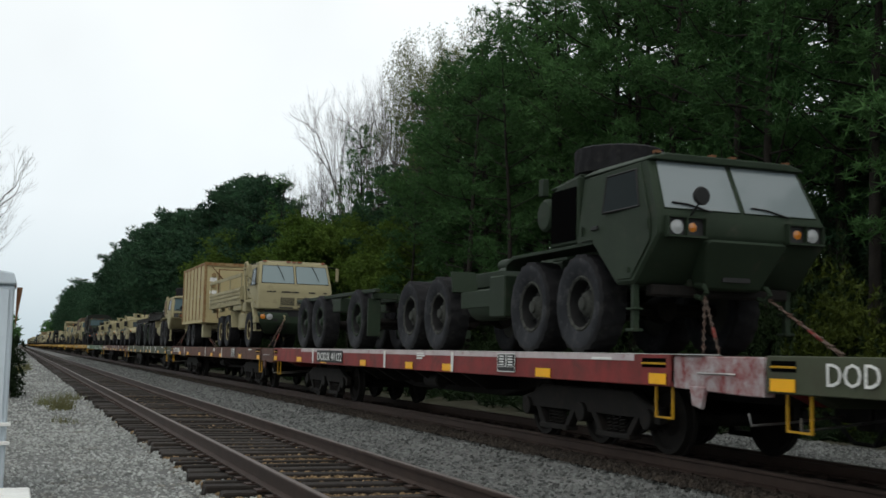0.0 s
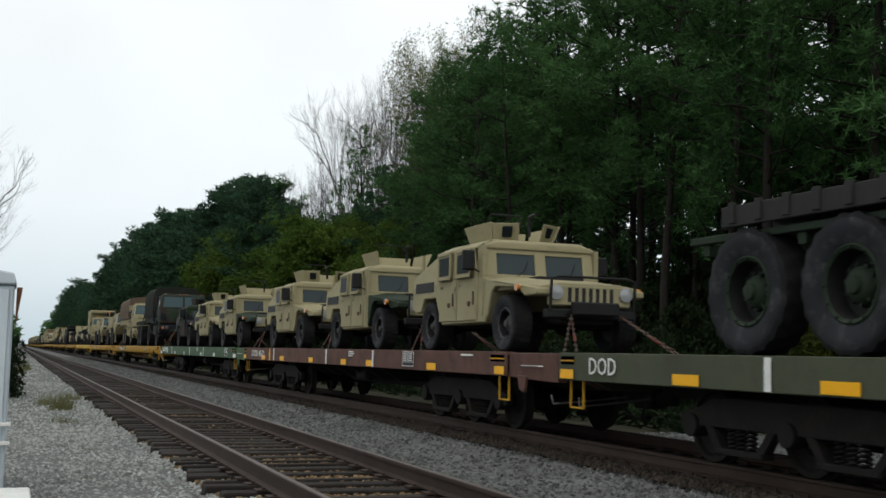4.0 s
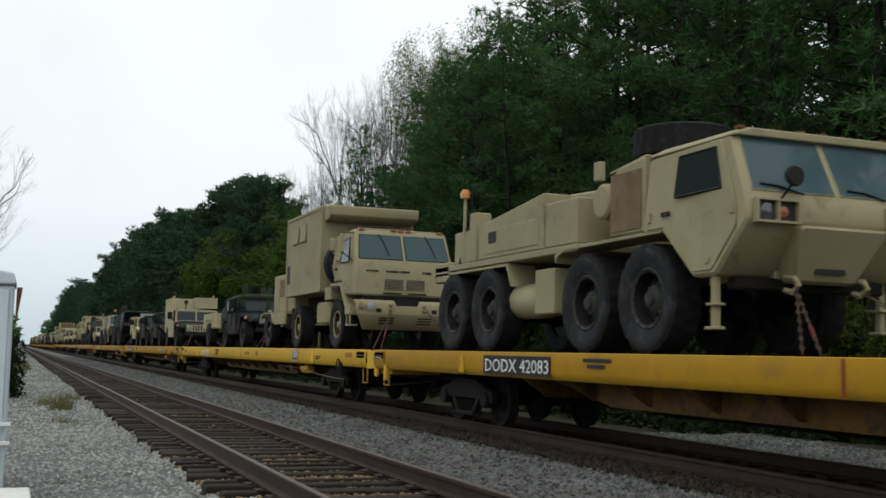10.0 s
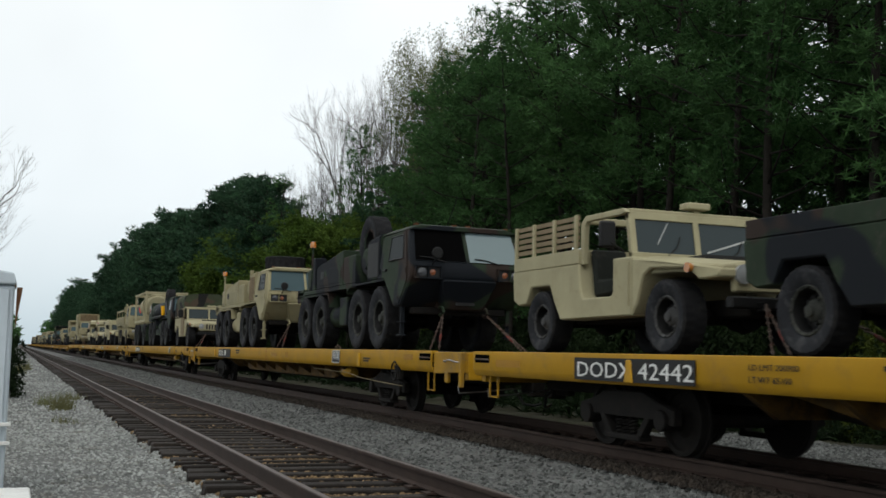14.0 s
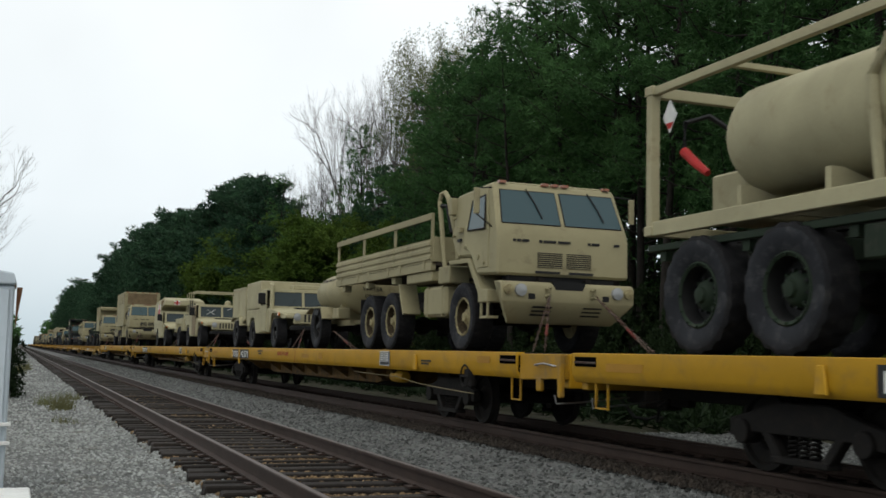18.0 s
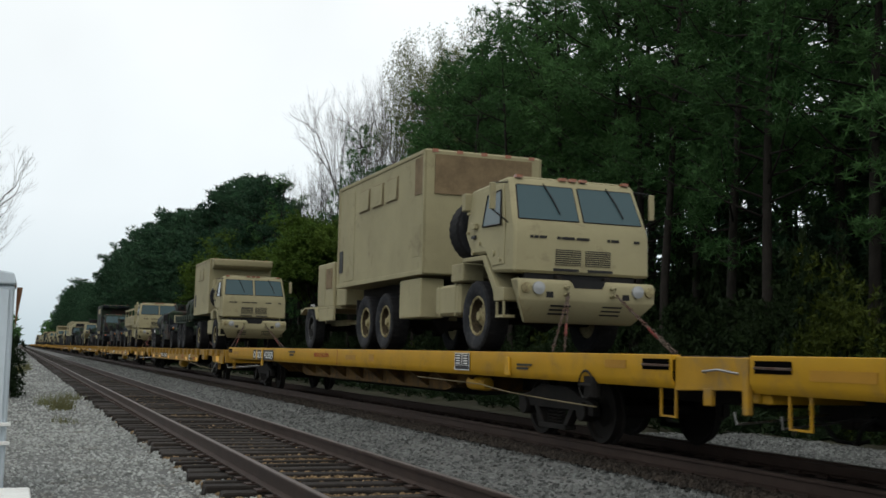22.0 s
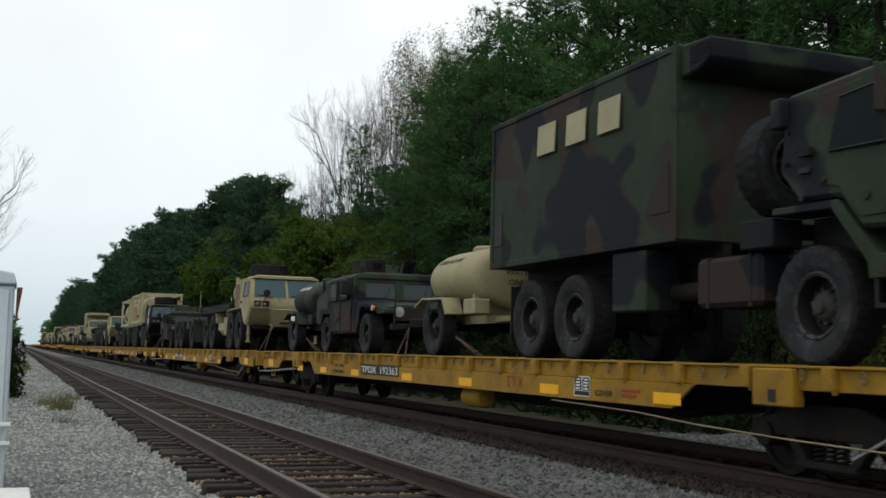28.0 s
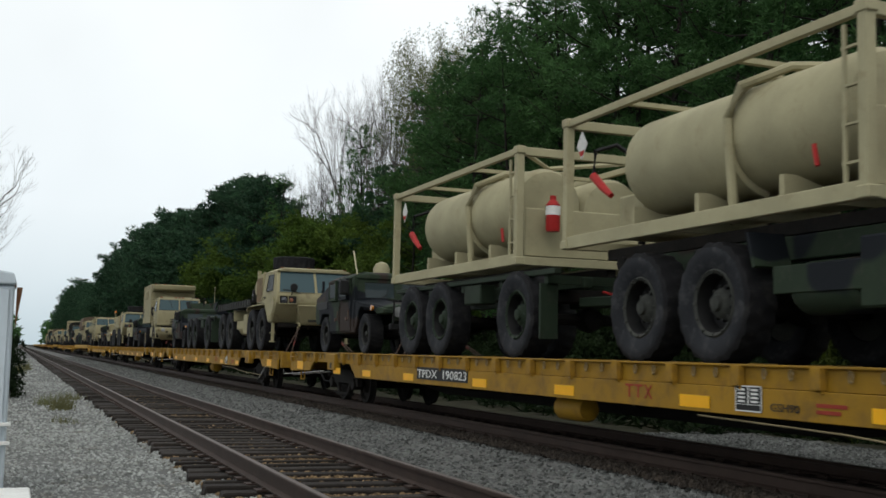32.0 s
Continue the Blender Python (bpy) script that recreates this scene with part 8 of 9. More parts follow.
        part("red_cross", Shape().box(-0.44, -0.36, 0.944, 0.951, 2.18, 2.40).box(-0.55, -0.25, 0.9435, 0.9505, 2.25, 2.33), REDPAINT, b)
        part("vent_box", Shape().box(-1.08, -0.7, 1.6, 2.1, 2.14, 2.42), MESH_GRILLE, b)
        part("flood_lamp", Shape().box(0.25, 0.45, 0.90, 0.98, 2.2, 2.44), BLACK, b)
    tie_downs(v, -1.05, 0.58, 0.42, 0.8, -0.9)
    return v


def small_trailer(col, label, kind="cargo", rims=None):
    """Single-axle trailer behind a utility vehicle: cargo, generator, water or box."""
    v = thing({"cargo": "cargo_trailer", "generator": "generator_trailer", "water": "water_trailer", "water2": "water_trailer", "box": "shelter_trailer"}[kind], label, "trailer", "military trailers")
    r = 0.56 if kind in ("water", "water2", "generator") else 0.475
    w = 0.28 if kind in ("water", "water2", "generator") else 0.33
    axles = (0.0, 0.95) if kind == "water2" else (0.0,)
    for y in axles:
        for x in (-0.95, 0.95):
            wheel(v, x, y, r, w, rims or col)
        axle(v, y, r, 0.85)
    part("drawbar", Shape().prism([(-0.6, -1.4), (0.6, -1.4), (0.08, -2.9), (-0.08, -2.9)], 0.62, 0.72, "z"), col, v, bevel=0.012)
    part("towing_eye", Shape().rod([(0.09 * math.cos(a), -3.0 + 0.09 * math.sin(a), 0.67) for a in [0.7 * i for i in range(10)]], 0.025, 5), STEEL, v)
    part("landing_leg", Shape().rod([(-0.12, -2.5, 0.75), (-0.12, -2.45, 0.05)], 0.035, 6).lathe([(0.12, 0.0), (0.12, 0.04)], (-0.12, -2.45, 0), "z", 10), col, v)
    for d in (-1, 1):
        part("frame_rail", Shape().box(d * 0.5 - 0.04, d * 0.5 + 0.04, -1.6, 1.3, 0.6, 0.74), col, v)
        b = 1.08
        y2 = axles[-1]
        part("mudguard", Shape().prism([(-0.72, b - 0.32), (-0.55, b - 0.02), (y2 + 0.55, b), (y2 + 0.95, b - 0.14), (y2 + 0.95, b - 0.18), (y2 + 0.52, b - 0.04), (-0.5, b - 0.06), (-0.68, b - 0.34)], d * 0.78, d * 1.12) if kind != "cargo" else Shape().box(d * 1.0, d * 1.05, -0.6, 0.6, 1.05, 1.09), col, v, bevel=0.006)
    if kind == "cargo":
        for d in (-1, 1):
            part("side_panel", Shape().prism([(-0.66, 0.74), (-0.66, 1.32), (1.42, 1.32), (1.42, 0.74), (0.96, 0.74), (0.96, 1.08), (0.04 - 0.6, 1.08), (-0.6, 0.74)], d * 1.05 - 0.03, d * 1.05 + 0.03), col, v, bevel=0.008)
            for k in range(4):
                part("panel_rib", Shape().box(d * 1.085 - 0.015, d * 1.085 + 0.015, -1.3 + k * 0.17, -1.22 + k * 0.17, 0.76, 1.28), col, v, bevel=0.006)
            part("front_side_panel", Shape().box(d * 1.05 - 0.03, d * 1.05 + 0.03, -1.5, -0.66, 0.74, 1.32), col, v, bevel=0.008)
        part("front_panel", Shape().box(-1.02, 1.02, -1.53, -1.48, 0.74, 1.30), col, v, bevel=0.008)
        part("tail_gate", Shape().box(-1.02, 1.02, 1.38, 1.43, 0.74, 1.30), col, v, bevel=0.008)
        part("bed_floor", Shape().box(-1.02, 1.02, -1.48, 1.38, 0.72, 0.78), col, v)
        part("nose_box", Shape().box(-0.5, 0.5, -2.0, -1.55, 0.72, 1.1), col, v, bevel=0.02)
    if kind == "generator":
        part("deck", Shape().box(-1.05, 1.05, -2.1, 1.25, 0.98, 1.05), col, v, bevel=0.01)
        part("side_skirt", Shape().box(-1.06, -1.0, -2.1, -0.7, 0.70, 0.98), col, v, bevel=0.01)
        g = part("generator_housing", Shape().box(-0.98, 0.75, -1.75, -0.25, 1.05, 2.15), col, v, bevel=0.025)
        part("generator_door", Shape().box(-0.992, -0.98, -0.98, -0.36, 1.1, 2.05), col, g, bevel=0.006)
        part("louvre", Shape().box(-0.994, -0.98, -1.62, -1.08, 1.5, 2.0), MESH_GRILLE, g)
        part("control_panel", Shape().box(-0.6, 0.4, -1.765, -1.75, 1.5, 2.0), BLACKP, g)
        part("generator_nose", Shape().box(-0.9, 0.7, -2.6, -1.76, 1.05, 1.55), col, v, bevel=0.025)
        part("number_plate", Shape().box(-1.07, -1.055, -0.3, 0.1, 1.06, 1.15), STEEL, v)
    if kind in ("water", "water2"):
        y0, y1 = (-1.6, 0.74) if kind == "water" else (-2.1, 0.7)
        rings = []
        for t, k in ((0.0, 0.80), (0.012, 0.89), (0.035, 0.955), (0.075, 1.0), (0.925, 1.0), (0.965, 0.955), (0.988, 0.89), (1.0, 0.80)):
            rings.append([(0.94 * k * math.cos(a), y0 + (y1 - y0) * t, 1.42 + 0.58 * k * math.sin(a)) for a in [2 * math.pi * i / 28 for i in range(28)]])
        tk = part("tank", Shape().loft(rings), col if kind == "water" else col, v, angle=40)
        part("manhole", Shape().lathe([(0.3, 0), (0.3, 0.06), (0.24, 0.1), (0.001, 0.11)], (0, (y0 + y1) / 2 + 0.4, 1.97), "z", 18), col, tk)
        part("tank_saddle", Shape().box(-0.8, 0.8, y0 + 0.3, y0 + 0.4, 0.74, 1.1).box(-0.8, 0.8, y1 - 0.4, y1 - 0.3, 0.74, 1.1), col, v)
        part("tool_box", Shape().box(-1.0, -0.7, -1.75, -1.25, 0.74, 1.0), col, v, bevel=0.02)
        part("trailer_marking", Shape().box(-1.128, -1.121, -0.35, 0.05, 0.86, 0.98), WHITEP if col is CAMO else BLACKP, v, "small painted unit marking panel")
        for k, (word, dz) in enumerate((("POTABLE", 1.62), ("WATER", 1.44), ("ONLY", 1.26))):
            s = lettering(word, 0.15)
            n = max(-p[1] for p in s.v)
            s.v = [(-n / 2 - p[1] - 0.1, y0 - 0.012 + p[0], dz + p[2]) for p in s.v]
            part("lettering", s, BLACKP if col is TAN else WHITEP, tk)
    if kind == "water":
        s = lettering("POTABLE WATER ONLY", 0.12)
        n = max(-p[1] for p in s.v)
        s.v = [(-0.945 * math.sqrt(1 - ((1.70 + p[2] - 1.42) / 0.585) ** 2) - 0.004 + p[0], 0.42 + p[1] * 1.15 / n, 1.70 + p[2]) for p in s.v]
        part("lettering", s, BLACKP if col is TAN else WHITEP, tk)
    if kind == "box":
        b = part("shelter", Shape().box(-1.0, 1.0, -1.0, 1.2, 0.92, 2.05), col, v, bevel=0.025)
        part("vent_panel", Shape().box(-0.8, -0.1, -1.012, -1.0, 1.0, 1.5), MESH_GRILLE, b)
        part("panel_seam", Shape().box(-1.012, -1.0, 0.08, 0.12, 1.0, 1.98), col, b, bevel=0.004)
        part("roof_trim", Shape().box(-1.014, -0.98, -1.0, 1.2, 1.98, 2.055), col, b, bevel=0.006)
        part("floor_lip", Shape().box(-1.03, -0.98, -1.0, 1.2, 0.90, 0.985), col, b, bevel=0.008)
        part("corner_trim", Shape().box(-1.014, -0.96, 1.15, 1.21, 0.985, 1.98), col, b, bevel=0.006)
        part("lantern", Shape().lathe([(0.001, 0.58), (0.05, 0.59), (0.06, 0.64), (0.06, 0.76), (0.03, 0.80), (0.012, 0.90)], (-0.9, 1.26, 0), "z", 12), TAN2, v, "tan lantern hung at the tail")
    return v


def tank_trailer(col, label):
    """Tandem flatbed trailer with low side walls and a fluid tank in a cradle."""
    v = thing("flatbed_trailer", label, "trailer", "military trailers")
    r = 0.585
    for y in (0.0, 1.38):
        for x in (-1.0, 1.0):
            wheel(v, x, y, r, 0.38, RIMGREY)
        axle(v, y, 0.55, 0.9)
    part("bed_floor", Shape().box(-1.2, 1.2, -2.9, 2.3, 1.30, 1.42), col, v, bevel=0.01)
    for d in (-1, 1):
        part("frame_rail", Shape().box(d * 0.45 - 0.05, d * 0.45 + 0.05, -3.2, 2.2, 1.08, 1.3), col, v)
        part("side_lip", Shape().box(d * 1.2 - 0.02, d * 1.2 + 0.02, -2.9, 2.3, 1.42, 1.5), col, v)
        for k in range(8):
            y = -2.7 + k * 0.69
            part("stake_bracket", Shape().box(d * 1.22 - 0.02, d * 1.22 + 0.02, y, y + 0.12, 1.22, 1.48), col, v, bevel=0.006)
        part("frame_brace", Shape().rod([(d * 1.05, -1.2, 1.42), (d * 0.95, -0.2, 2.1), (d * 1.05, 0.6, 1.42)], 0.035, 5), col, v)
        part("mudguard", Shape().prism([(-0.75, 1.0), (-0.6, 1.22), (2.0, 1.22), (2.2, 1.02), (2.2, 0.98), (1.98, 1.18), (-0.58, 1.18)], d * 0.8, d * 1.19), col, v)
    part("drawbar", Shape().prism([(-0.6, -3.0), (0.6, -3.0), (0.08, -4.4), (-0.08, -4.4)], 0.9, 1.05, "z"), col, v)
    part("head_board", Shape().box(-1.2, 1.2, -2.9, -2.84, 1.42, 2.05), col, v, bevel=0.01)
    part("fluid_tank", Shape().lathe([(0.001, -1.5), (0.3, -1.48), (0.4, -1.38), (0.42, 1.38), (0.3, 1.48), (0.001, 1.5)], (-0.45, 0.4, 1.92), "y", 24), col, v, "dark green fluid tank")
    part("fluid_tank", Shape().lathe([(0.001, -1.5), (0.3, -1.48), (0.4, -1.38), (0.42, 1.38), (0.3, 1.48), (0.001, 1.5)], (0.5, 0.4, 1.92), "y", 24), col, v, "dark green fluid tank")
    for y in (-0.6, 0.4, 1.4):
        part("tank_band", Shape().lathe([(0.43, y - 0.03), (0.43, y + 0.03)], (-0.45, 0, 1.92), "y", 24), BLACK, v)
    part("top_rail", Shape().rod([(-0.9, -1.2, 2.34), (-0.5, -0.6, 2.42), (-0.5, 1.7, 2.42)], 0.035, 6), col, v)
    part("stencil", Shape().box(-0.885, -0.87, 1.1, 1.5, 1.98, 2.04).box(-0.885, -0.87, 1.1, 1.4, 1.86, 1.92), BLACKP, v)
    return v


def container_trailer():
    v = thing("container_trailer", "tan tandem trailer carrying a steel container", "trailer", "military trailers")
    for y in (0.0, 1.3):
        for x in (-1.0, 1.0):
            wheel(v, x, y, 0.5, 0.35, RIMGREY)
        axle(v, y, 0.5, 0.9)
    for d in (-1, 1):
        part("frame_rail", Shape().box(d * 0.45 - 0.05, d * 0.45 + 0.05, -2.9, 3.0, 0.78, 0.98), TAN, v)
    part("front_box", Shape().box(-1.1, -0.75, -2.2, -1.9, 0.4, 0.9), TAN2, v, bevel=0.02)
    part("drawbar", Shape().prism([(-0.6, -2.9), (0.6, -2.9), (0.08, -4.2), (-0.08, -4.2)], 0.7, 0.82, "z"), TAN, v)
    return v


def container():
    """Twenty-foot steel container with ribbed doors along its side."""
    c = thing("shipping_container", "tan steel container with rust-streaked edges on a trailer", "container")
    part("shell", Shape().box(-1.19, 1.19, 0.04, 6.02, 0.1, 2.36), BOXTAN, c)
    for x in (-1.18, 1.18):
        for y in (0.06, 6.0):
            part("corner_post", Shape().box(x - 0.05, x + 0.05, y - 0.07, y + 0.07, 0.0, 2.44), RUSTYTAN, c, bevel=0.01)
        part("top_rail", Shape().box(x - 0.045, x + 0.045, 0.1, 5.96, 2.33, 2.43), RUSTYTAN, c, bevel=0.008)
        part("bottom_rail", Shape().box(x - 0.045, x + 0.045, 0.1, 5.96, 0.0, 0.15), BOXTAN, c, bevel=0.008)
    part("end_rail", Shape().box(-1.13, 1.13, 0.0, 0.1, 2.3, 2.43), RUSTYTAN, c)
    part("end_sill", Shape().box(-1.13, 1.13, 0.0, 0.1, 0.0, 0.15), BOXTAN, c)
    n = 6
    for k in range(n):
        a, b = 0.14 + k * 5.78 / n, 0.14 + (k + 1) * 5.78 / n
        dr = part("side_door", Shape().box(-1.21, -1.195, a + 0.02, b - 0.02, 0.17, 2.32), BOXTAN, c, bevel=0.006)
        part("lock_rod", Shape().rod([(-1.235, b - 0.16, 0.12), (-1.235, b - 0.16, 2.34)], 0.018, 6), RUSTYTAN, dr)
        if k % 2 == 0:
            part("rod_handle", Shape().rod([(-1.25, b - 0.16, 1.05), (-1.26, b - 0.45, 1.08)], 0.014, 5), STEEL, dr)
    door = part("end_door", Shape().box(-0.62, 0.42, 0.0, 0.045, 0.20, 2.14), BOXTAN, c, bevel=0.01)
    part("door_gasket", Shape().box(-0.66, -0.625, 0.01, 0.05, 0.18, 2.18).box(0.425, 0.46, 0.01, 0.05, 0.18, 2.18).box(-0.66, 0.46, 0.01, 0.05, 2.145, 2.18), RUST, door)
    for z in (0.55, 0.98, 1.42, 1.86):
        part("lifting_cleat", Shape().prism([(-0.92, z), (-0.78, z), (-0.76, z + 0.10), (-0.85, z + 0.17), (-0.94, z + 0.10)], -0.02, 0.04, "y"), RUSTYTAN, c, bevel=0.008)
    for z, h in ((1.66, 0.16), (1.16, 0.14)):
        part("data_plate", Shape().box(-1.0, -0.72, 0.028, 0.036, z, z + h), WHITEP, c, "small white data plate")
    part("roof_stay", Shape().rod([(-0.95, -0.01, 2.28), (-0.45, -0.03, 1.72)], 0.018, 5), RUST, c)
    return c


# ---- the loads, wagon by wagon; y is the front axle's place at 0 s ----
LOW, HIGH = 1.09, 1.19


def loads():
    green_lhs = hemtt(OLIVE, "lhs", FOGGED, "dark green eight-wheeled load-handling truck without its flatrack", grille=VOID)
    place(green_lhs, 13.1, HIGH)
    pls_g = pls_trailer(OLIVE, "dark green three-axle flatrack trailer, empty")
    place(pls_g, 23.5, HIGH)
    f6 = fmtv(TAN, "tan six-wheeled cargo truck with an open drop-side bed", rims=RIMTAN)
    place(fmtv(TAN, "tan six-wheeled cargo truck with a dark green bumper", rims=RIMTAN, glass=PALEGLASS, bumper=OLIVE), 35.8, HIGH)
    place(container_trailer(), 47.9, HIGH)
    place(container(), 45.0, HIGH + 0.99)
    tan_lhs = hemtt(TAN, "flatrack", WINDSHIELD, "tan eight-wheeled load-handling truck carrying a black flatrack")
    place(tan_lhs, 56.85, HIGH)
    rack = flatrack("black steel flatrack on a load-handling truck")
    place(rack, 56.85 + 1.75, HIGH + 1.4)
    place(copy_thing(pls_g, Matrix()), 66.2, HIGH)
    place(copy_thing(rack, Matrix()), 66.2 - 1.0, HIGH + 1.33)
    arm = hmmwv(TAN, "tan armoured slant-back utility vehicle with a roof turret")
    arm2 = hmmwv(TAN, "tan armoured utility vehicle with green bonnet and roof turret", hood=OLIVE, turret="half")
    camo = hmmwv(CAMO, "camouflaged dark green armoured utility vehicle with a roof turret")
    camo2 = hmmwv(CAMO, "camouflaged dark green slant-back utility vehicle without turret", turret=False)
    place(arm, 77.3, HIGH)
    place(copy_thing(arm2, Matrix()), 83.75, HIGH)
    place(copy_thing(arm, Matrix()), 90.65, HIGH)
    place(arm2, 99.25, HIGH)
    place(copy_thing(arm, Matrix()), 105.3, HIGH)
    place(camo, 111.25, HIGH)
    lm = fmtv(CAMO, "camouflaged four-wheeled truck under a dark canvas cover", "cargo", "flat", DUSTYRIM, WINDSHIELD, CANVAS_DARK, six=False)
    place(lm, 122.4, HIGH)
    tk = tank_trailer(OLIVE, "dark green flatbed trailer with fluid tanks in a cradle")
    place(tk, 130.5, HIGH)
    fcov = fmtv(TAN, "tan six-wheeled truck under a brown canvas cover", "cargo", "sloped", RIMTAN, WINDSHIELD, CANVAS_BROWN)
    place(fcov, 136.7, HIGH)
    wr = hemtt(TAN, "wrecker", WINDSHIELD, "tan eight-wheeled wrecker truck with a crane and amber beacon", rear=4.75)
    place(wr, 150.7, HIGH)
    place(copy_thing(wr, Matrix()), 165.0, HIGH)
    lv = fmtv(TAN, "tan four-wheeled van truck with a box body", "cargo", "sloped", RIMTAN, WINDSHIELD, None, six=False)
    for ob in [o for o in lv.children if o.name.split(".")[0] in ("bed_floor", "bed_rail", "side_board", "board_hinge", "rail_post", "top_rail", "stowage_bracket", "head_board", "tail_gate", "stowage_locker", "rear_fender")]:
        bpy.data.objects.remove(ob)
    lv.name = "van_truck"
    van_body(lv, TAN, 1.5, 5.25, 1.42, 3.60, ((4.45, 0.6), (3.65, 0.6)))
    place(lv, 178.8, HIGH)
    gen = small_trailer(TAN, "tan generator set on a single-axle trailer", "generator", RIMGREY)
    place(gen, 186.8, HIGH)
    place(copy_thing(camo, Matrix()), 190.95, HIGH)
    ct = small_trailer(TAN2, "pale tan cargo trailer with a ribbed steel body", "cargo", RIMGREY)
    place(ct, 197.85, HIGH)
    shel = hmmwv(TAN2, "pale tan utility vehicle carrying a tall equipment shelter", "shelter", hood=CAMO)
    place(shel, 207.7, HIGH)
    towed = copy_thing(camo, Matrix())
    towed["label"] = "camouflaged utility vehicle with a tow bar strapped on its bumper"
    bar = part("tow_bar", Shape().rod([(-0.05, -1.05, 0.62), (-0.05, -1.10, 2.05)], 0.05, 8).rod([(0.5, -1.0, 0.62), (0.0, -1.12, 2.0)], 0.04, 8), OLIVE, towed, "dark green steel tow bar stood on end")
    part("towing_eye", Shape().rod([(-0.05 + 0.08 * math.cos(a), -1.1, 2.13 + 0.08 * math.sin(a)) for a in [0.7 * i for i in range(10)]], 0.022, 5), STEEL, bar)
    part("lashing_strap", Shape().slab([(-0.05, -1.06, 1.98), (-0.05, -1.06, 1.93), (-0.45, -0.1, 1.19), (-0.45, -0.1, 1.24)], 0.012), WHITEP, bar, "white webbing strap")
    place(towed, 214.25, HIGH)
    cab2 = hmmwv(CAMO, "camouflaged two-door utility vehicle with a low open bed", "soft", rims=RIMCAMO)
    for ob in [o for o in cab2.children if o.name.split(".")[0] in ("canvas_cover", "canvas_front", "tie_rope", "roof_vent")]:
        bpy.data.objects.remove(ob)
    place(cab2, 220.45, HIGH)
    pick = hmmwv(TAN2, "tan open-bed utility vehicle with tall bare canvas bows", "pickup", rims=RIMGREY)
    cargo_h = hmmwv(TAN2, "tan open utility pickup with wooden stake sides and no doors", "open", rims=RIMGREY)
    place(cargo_h, 226.25, HIGH)
    dwr = hemtt(CAMO, "wrecker", PALEGLASS, "camouflaged eight-wheeled wrecker truck with one windscreen pane missing", spare="side", rims=RIMCAMO, open_pane=True, rear=4.75, grille=BLACKP)
    place(dwr, 236.9, HIGH)
    place(copy_thing(wr, Matrix()), 249.9, HIGH)
    soft = hmmwv(TAN2, "tan utility vehicle under a bulging camouflage canvas top", "soft", rims=RIMGREY)
    place(soft, 265.25, HIGH)
    tank = hemtt(CAMO, "tanker", WINDSHIELD, "camouflaged eight-wheeled fuel tanker truck", spare="side", rims=RIMCAMO, grille=BLACKP)
    place(tank, 271.8, HIGH)
    place(copy_thing(pls_g, Matrix()), 282.1, HIGH)
    tr = tank_rack("tan tank rack with a fibreglass tank in an open frame")
    place(tr, 282.1 - 0.15, HIGH + 1.40)
    place(f6, 293.8, HIGH)
    wt = small_trailer(TAN, "tan water tank on a single-axle trailer", "water", BLACK)
    place(wt, 303.9, HIGH)
    ls = hmmwv(TAN2, "tan utility vehicle with a low equipment shelter", "lowshelter")
    place(ls, 308.85, HIGH)
    bt = small_trailer(TAN2, "tan shelter box on a single-axle trailer", "box", RIMGREY)
    place(bt, 314.8, HIGH)
    place(pick, 323.25, HIGH)
    place(copy_thing(ct, Matrix()), 329.3, HIGH)
    amb = hmmwv(TAN2, "tan ambulance utility vehicle with red crosses", "ambulance", rims=RIMGREY)
    place(amb, 334.65, HIGH)
    fv = fmtv(TAN, "tan six-wheeled van truck with a large box body and air conditioner", "van", "sloped", RIMTAN)
    van_body(fv, TAN, 2.55, 8.4, 1.42, 3.8, ((6.7, 0.7), (5.75, 0.7), (4.8, 0.7)), nose=False, mesh_panel=True)
    part("body_door", Shape().box(-1.212, -1.2, 7.1, 7.9, 1.55, 3.6), TAN, fv, bevel=0.008)
    part("locker", Shape().box(-1.18, -0.7, 2.7, 3.9, 0.62, 1.36), TAN, fv, bevel=0.02)
    place(fv, 354.6, HIGH)
    place(copy_thing(gen, Matrix()), 365.9, HIGH)
    place(copy_thing(lv, Matrix()), 380.2, LOW)
    place(copy_thing(tk, Matrix()), 388.5, LOW)
    framed = copy_thing(camo, Matrix())
    framed["label"] = "camouflaged armoured utility vehicle with one tan windscreen frame"
    part("pane_surround", Shape().box(-0.86, -0.80, 0.855, 0.885, 1.26, 1.67).box(-0.12, -0.06, 0.855, 0.885, 1.26, 1.67).box(-0.80, -0.12, 0.855, 0.875, 1.26, 1.31).box(-0.80, -0.12, 0.915, 0.935, 1.62, 1.67), TAN2, framed, "tan replacement windscreen surround")
    place(framed, 393.55, LOW)
    w2 = small_trailer(CAMO, "camouflaged water tank on a tandem-axle trailer", "water2", RIMGREY)
    place(w2, 400.4, LOW)
    ff = fmtv(TAN, "tan six-wheeled cargo truck with a flat-fronted cab", "cargo", "flat", RIMTAN, WINDSHIELD)
    place(ff, 409.6, LOW)
    place(copy_thing(wt, Matrix()), 418.3, LOW)
    place(camo2, 421.95, LOW)
    place(copy_thing(camo, Matrix()), 427.95, LOW)
    dv = fmtv(CAMO, "camouflaged six-wheeled van truck with tan window flaps", "van", "sloped", RIMCAMO, WINDSHIELD)
    van_body(dv, CAMO, 2.3, 7.6, 1.40, 3.72, ((5.9, 0.55), (5.0, 0.55), (4.1, 0.55)))
    part("locker", Shape().box(-1.18, -0.7, 3.0, 3.8, 0.62, 1.36), CAMO, dv, bevel=0.02)
    place(dv, 438.5, LOW)
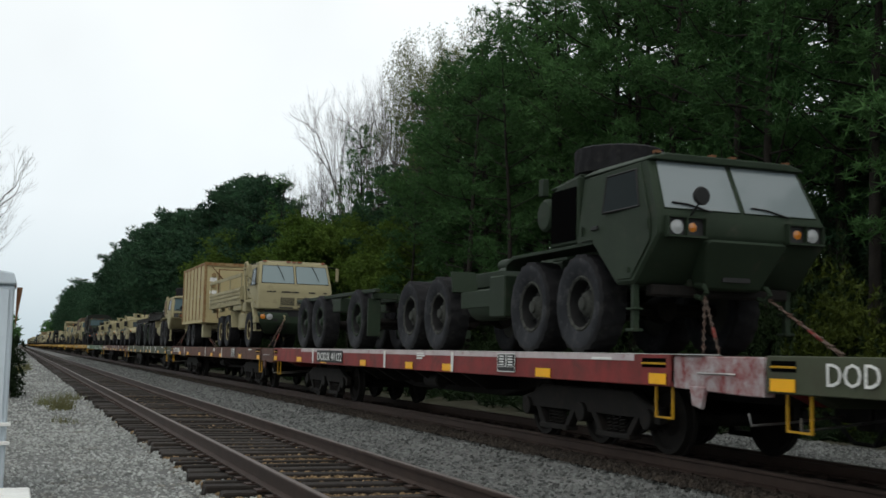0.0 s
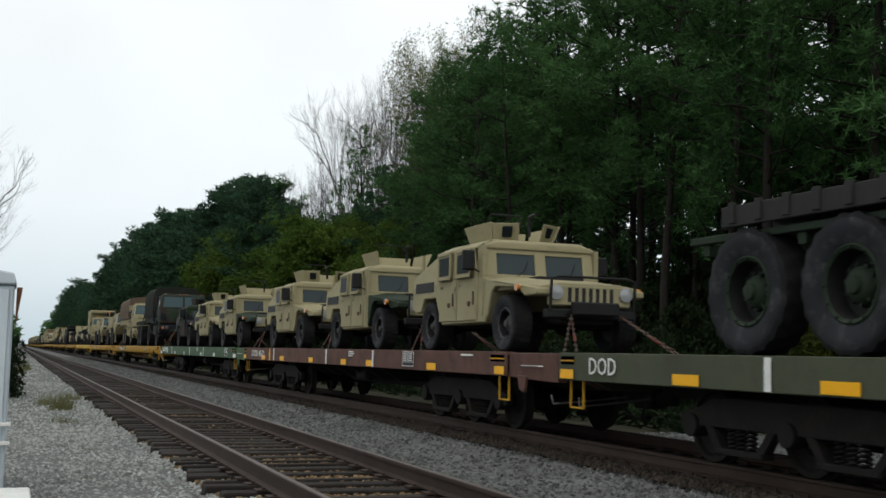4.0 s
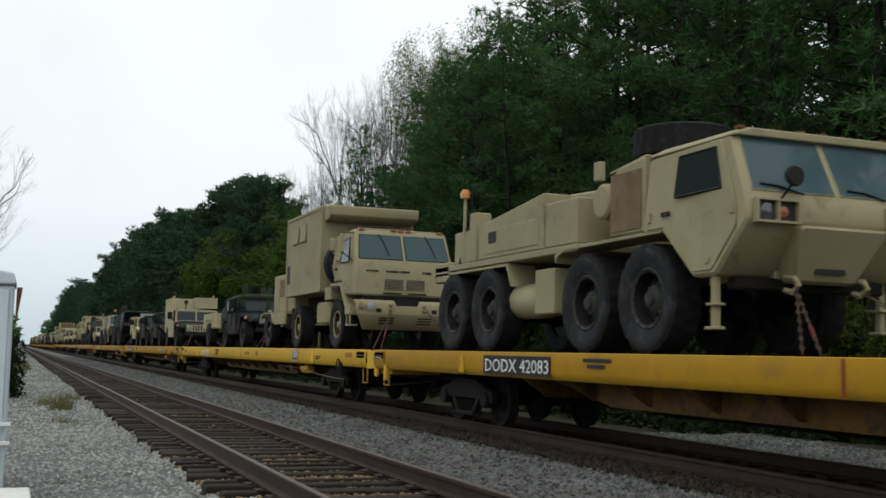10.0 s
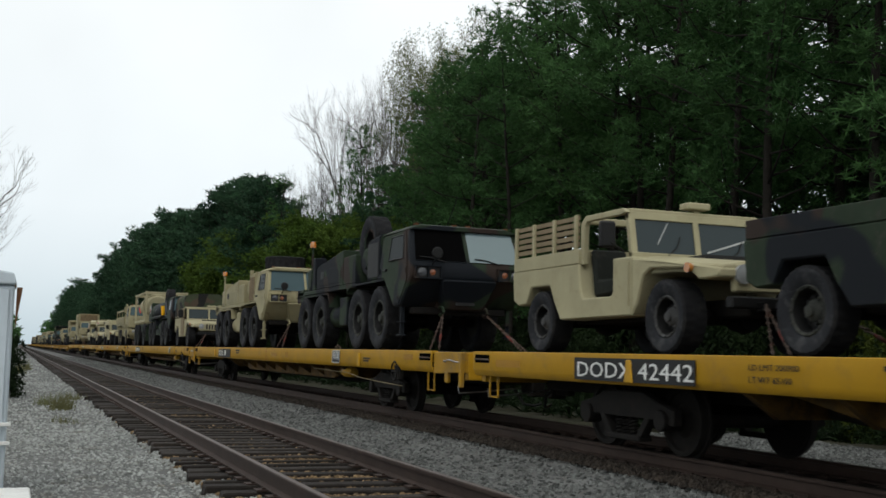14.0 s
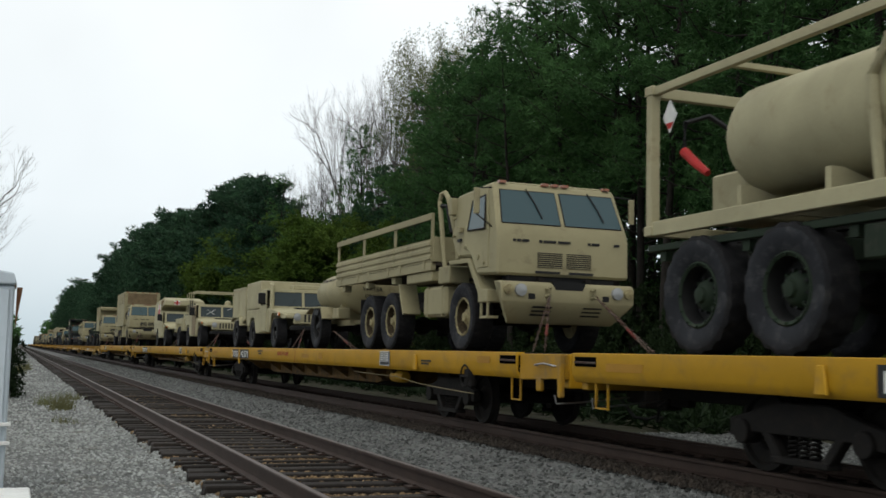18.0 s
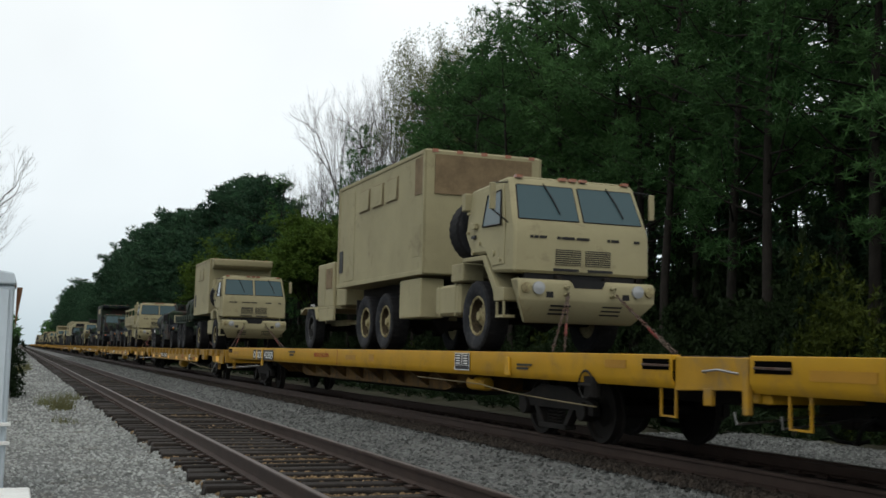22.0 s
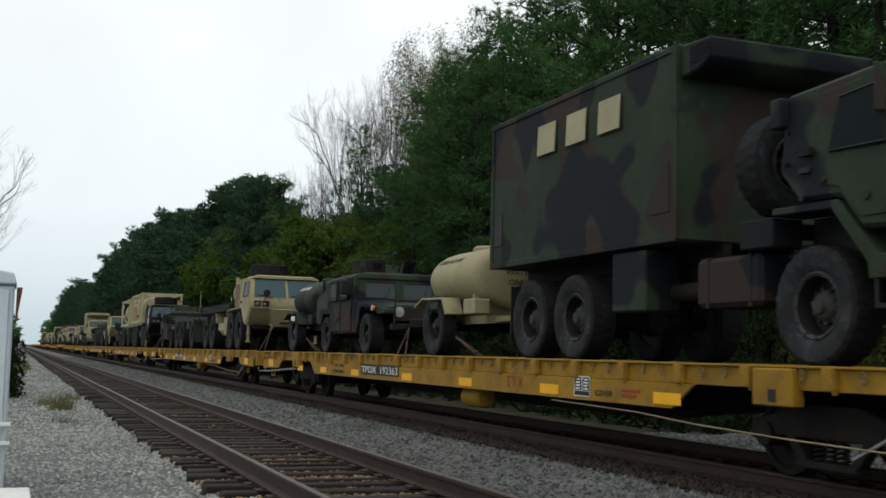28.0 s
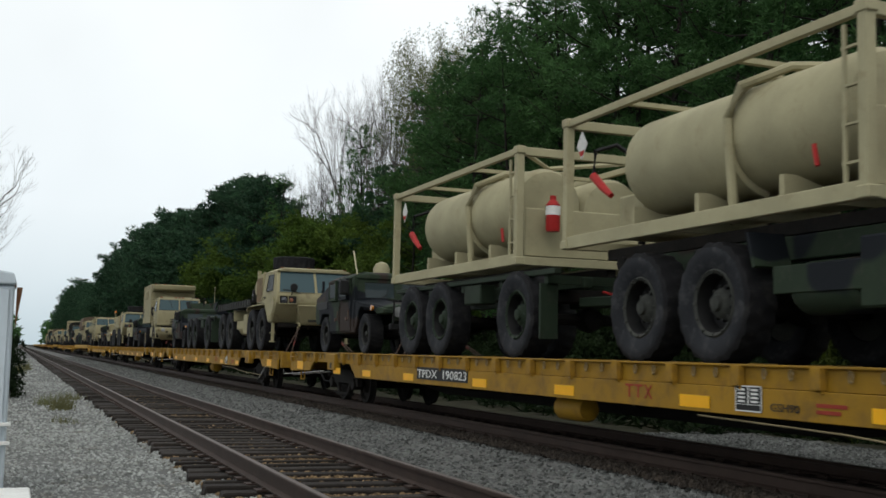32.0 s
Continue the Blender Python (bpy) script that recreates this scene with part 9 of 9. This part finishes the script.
    place(copy_thing(wt, Matrix()), 449.0, LOW)
    place(copy_thing(camo, Matrix()), 453.25, LOW)
    w1 = small_trailer(CAMO, "camouflaged water tank on a single-axle trailer", "water", RIMGREY)
    place(w1, 460.0, LOW)
    place(copy_thing(tan_lhs, Matrix()), 467.4, LOW)
    place(copy_thing(rack, Matrix()), 467.4 + 1.75, LOW + 1.4)
    place(copy_thing(pls_g, Matrix()), 477.9, LOW)
    cm = hmmwv(CAMO, "camouflaged utility vehicle with a tall whip aerial", mast=True, turret="half")
    place(cm, 485.92, LOW)
    dl = hemtt(CAMO, "rack", WINDSHIELD, "camouflaged eight-wheeled truck carrying a tan tank rack", rims=RIMCAMO, grille=BLACKP)
    sy = lambda z: -1.96 + (z - 1.64) * (0.40 / 0.78) - 0.022
    for x0 in (-0.56, 0.56):
        for d in (-1, 1):
            part("windscreen_tape", Shape().slab([(x0 - d * 0.36, sy(1.86), 1.86), (x0 + d * 0.36, sy(2.22), 2.22), (x0 + d * 0.36, sy(2.25), 2.25), (x0 - d * 0.36, sy(1.89), 1.89)], 0.004), BLACKP, dl, "strip of dark tape across the glass")
    part("hazard_placard", Shape().slab([(-1.245, -1.45, 1.28), (-1.245, -1.67, 1.52), (-1.245, -1.45, 1.76), (-1.245, -1.23, 1.52)], 0.006), WHITEP, dl, "white diamond placard")
    place(dl, 496.2, LOW)
    place(copy_thing(tr, Matrix()), 496.2 + 2.95, LOW + 1.52)
    place(copy_thing(pls_g, Matrix()), 506.6, LOW)
    place(copy_thing(tr, Matrix()), 506.6 - 0.05, LOW + 1.42)
    cd = copy_thing(camo2, Matrix())
    cd["label"] = "camouflaged utility vehicle with a pale radome on its roof"
    part("radome", Shape().lathe([(0.19, 0.0), (0.2, 0.2), (0.14, 0.33), (0.001, 0.38)], (-0.1, 1.9, 1.84), "z", 18), TAN2, cd)
    part("whip_aerial", Shape().rod([(-0.9, 1.2, 1.8), (-0.6, 2.6, 2.5)], 0.02, 4), TAN2, cd)
    place(cd, 514.75, LOW)
    place(copy_thing(tan_lhs, Matrix()), 525.1, LOW)
    place(copy_thing(rack, Matrix()), 525.1 + 1.75, LOW + 1.4)
    place(copy_thing(pls_g, Matrix()), 535.3, LOW)
    place(copy_thing(cm, Matrix()), 542.85, LOW)
    # the rest of the train, far down the line
    y, k = 554.0, 0
    mix = (lv, camo, ct, wr, arm, camo2, wt, f6, cm, fcov, pls_g, arm2, gen, lm)
    size = {lv: 8.5, camo: 6.6, ct: 5.4, wr: 10.4, arm: 6.6, camo2: 6.6, wt: 5.6, f6: 10.6, cm: 6.6, fcov: 10.6, pls_g: 9.5, arm2: 6.6, gen: 5.0, lm: 8.5}
    while y < 790:
        place(merged(mix[k % 14]), y, LOW)
        y += size[mix[k % 14]]
        k += 1


loads()


def rolling(axle_set, y):
    """Rows for a wheelset that turns as it rolls by, at rest while far off."""
    at = axle_set.location.copy()
    t0, t1 = max(0.0, (y + at.y - 42.0) / SPEED), min(32.0, (y + at.y + 2.0) / SPEED)
    if t1 <= t0:
        return
    n = math.ceil((t1 - t0) / 0.036)
    rows = [(0, pose(*at))] if t0 > 0 else []
    for k in range(n + 1):
        t = t0 + (t1 - t0) * k / n
        rows.append((t, pose(at.x, at.y, at.z, math.degrees(SPEED * (t - t0) / 0.42))))
    if t1 < 32:
        rows.append((32, rows[-1][1]))
    walk(axle_set, rows)


def motions():
    """The whole train rolls past at one speed, each wagon and each load keyed on its own."""
    for ob, y, z, dx in MOVERS:
        walk(ob, [(0, pose(X2 + dx, y, z)), (32, pose(X2 + dx, y - SPEED * 32, z))])
        for piece in ob.children_recursive:
            if piece.name.startswith("wheelset"):
                rolling(piece, y)


motions()
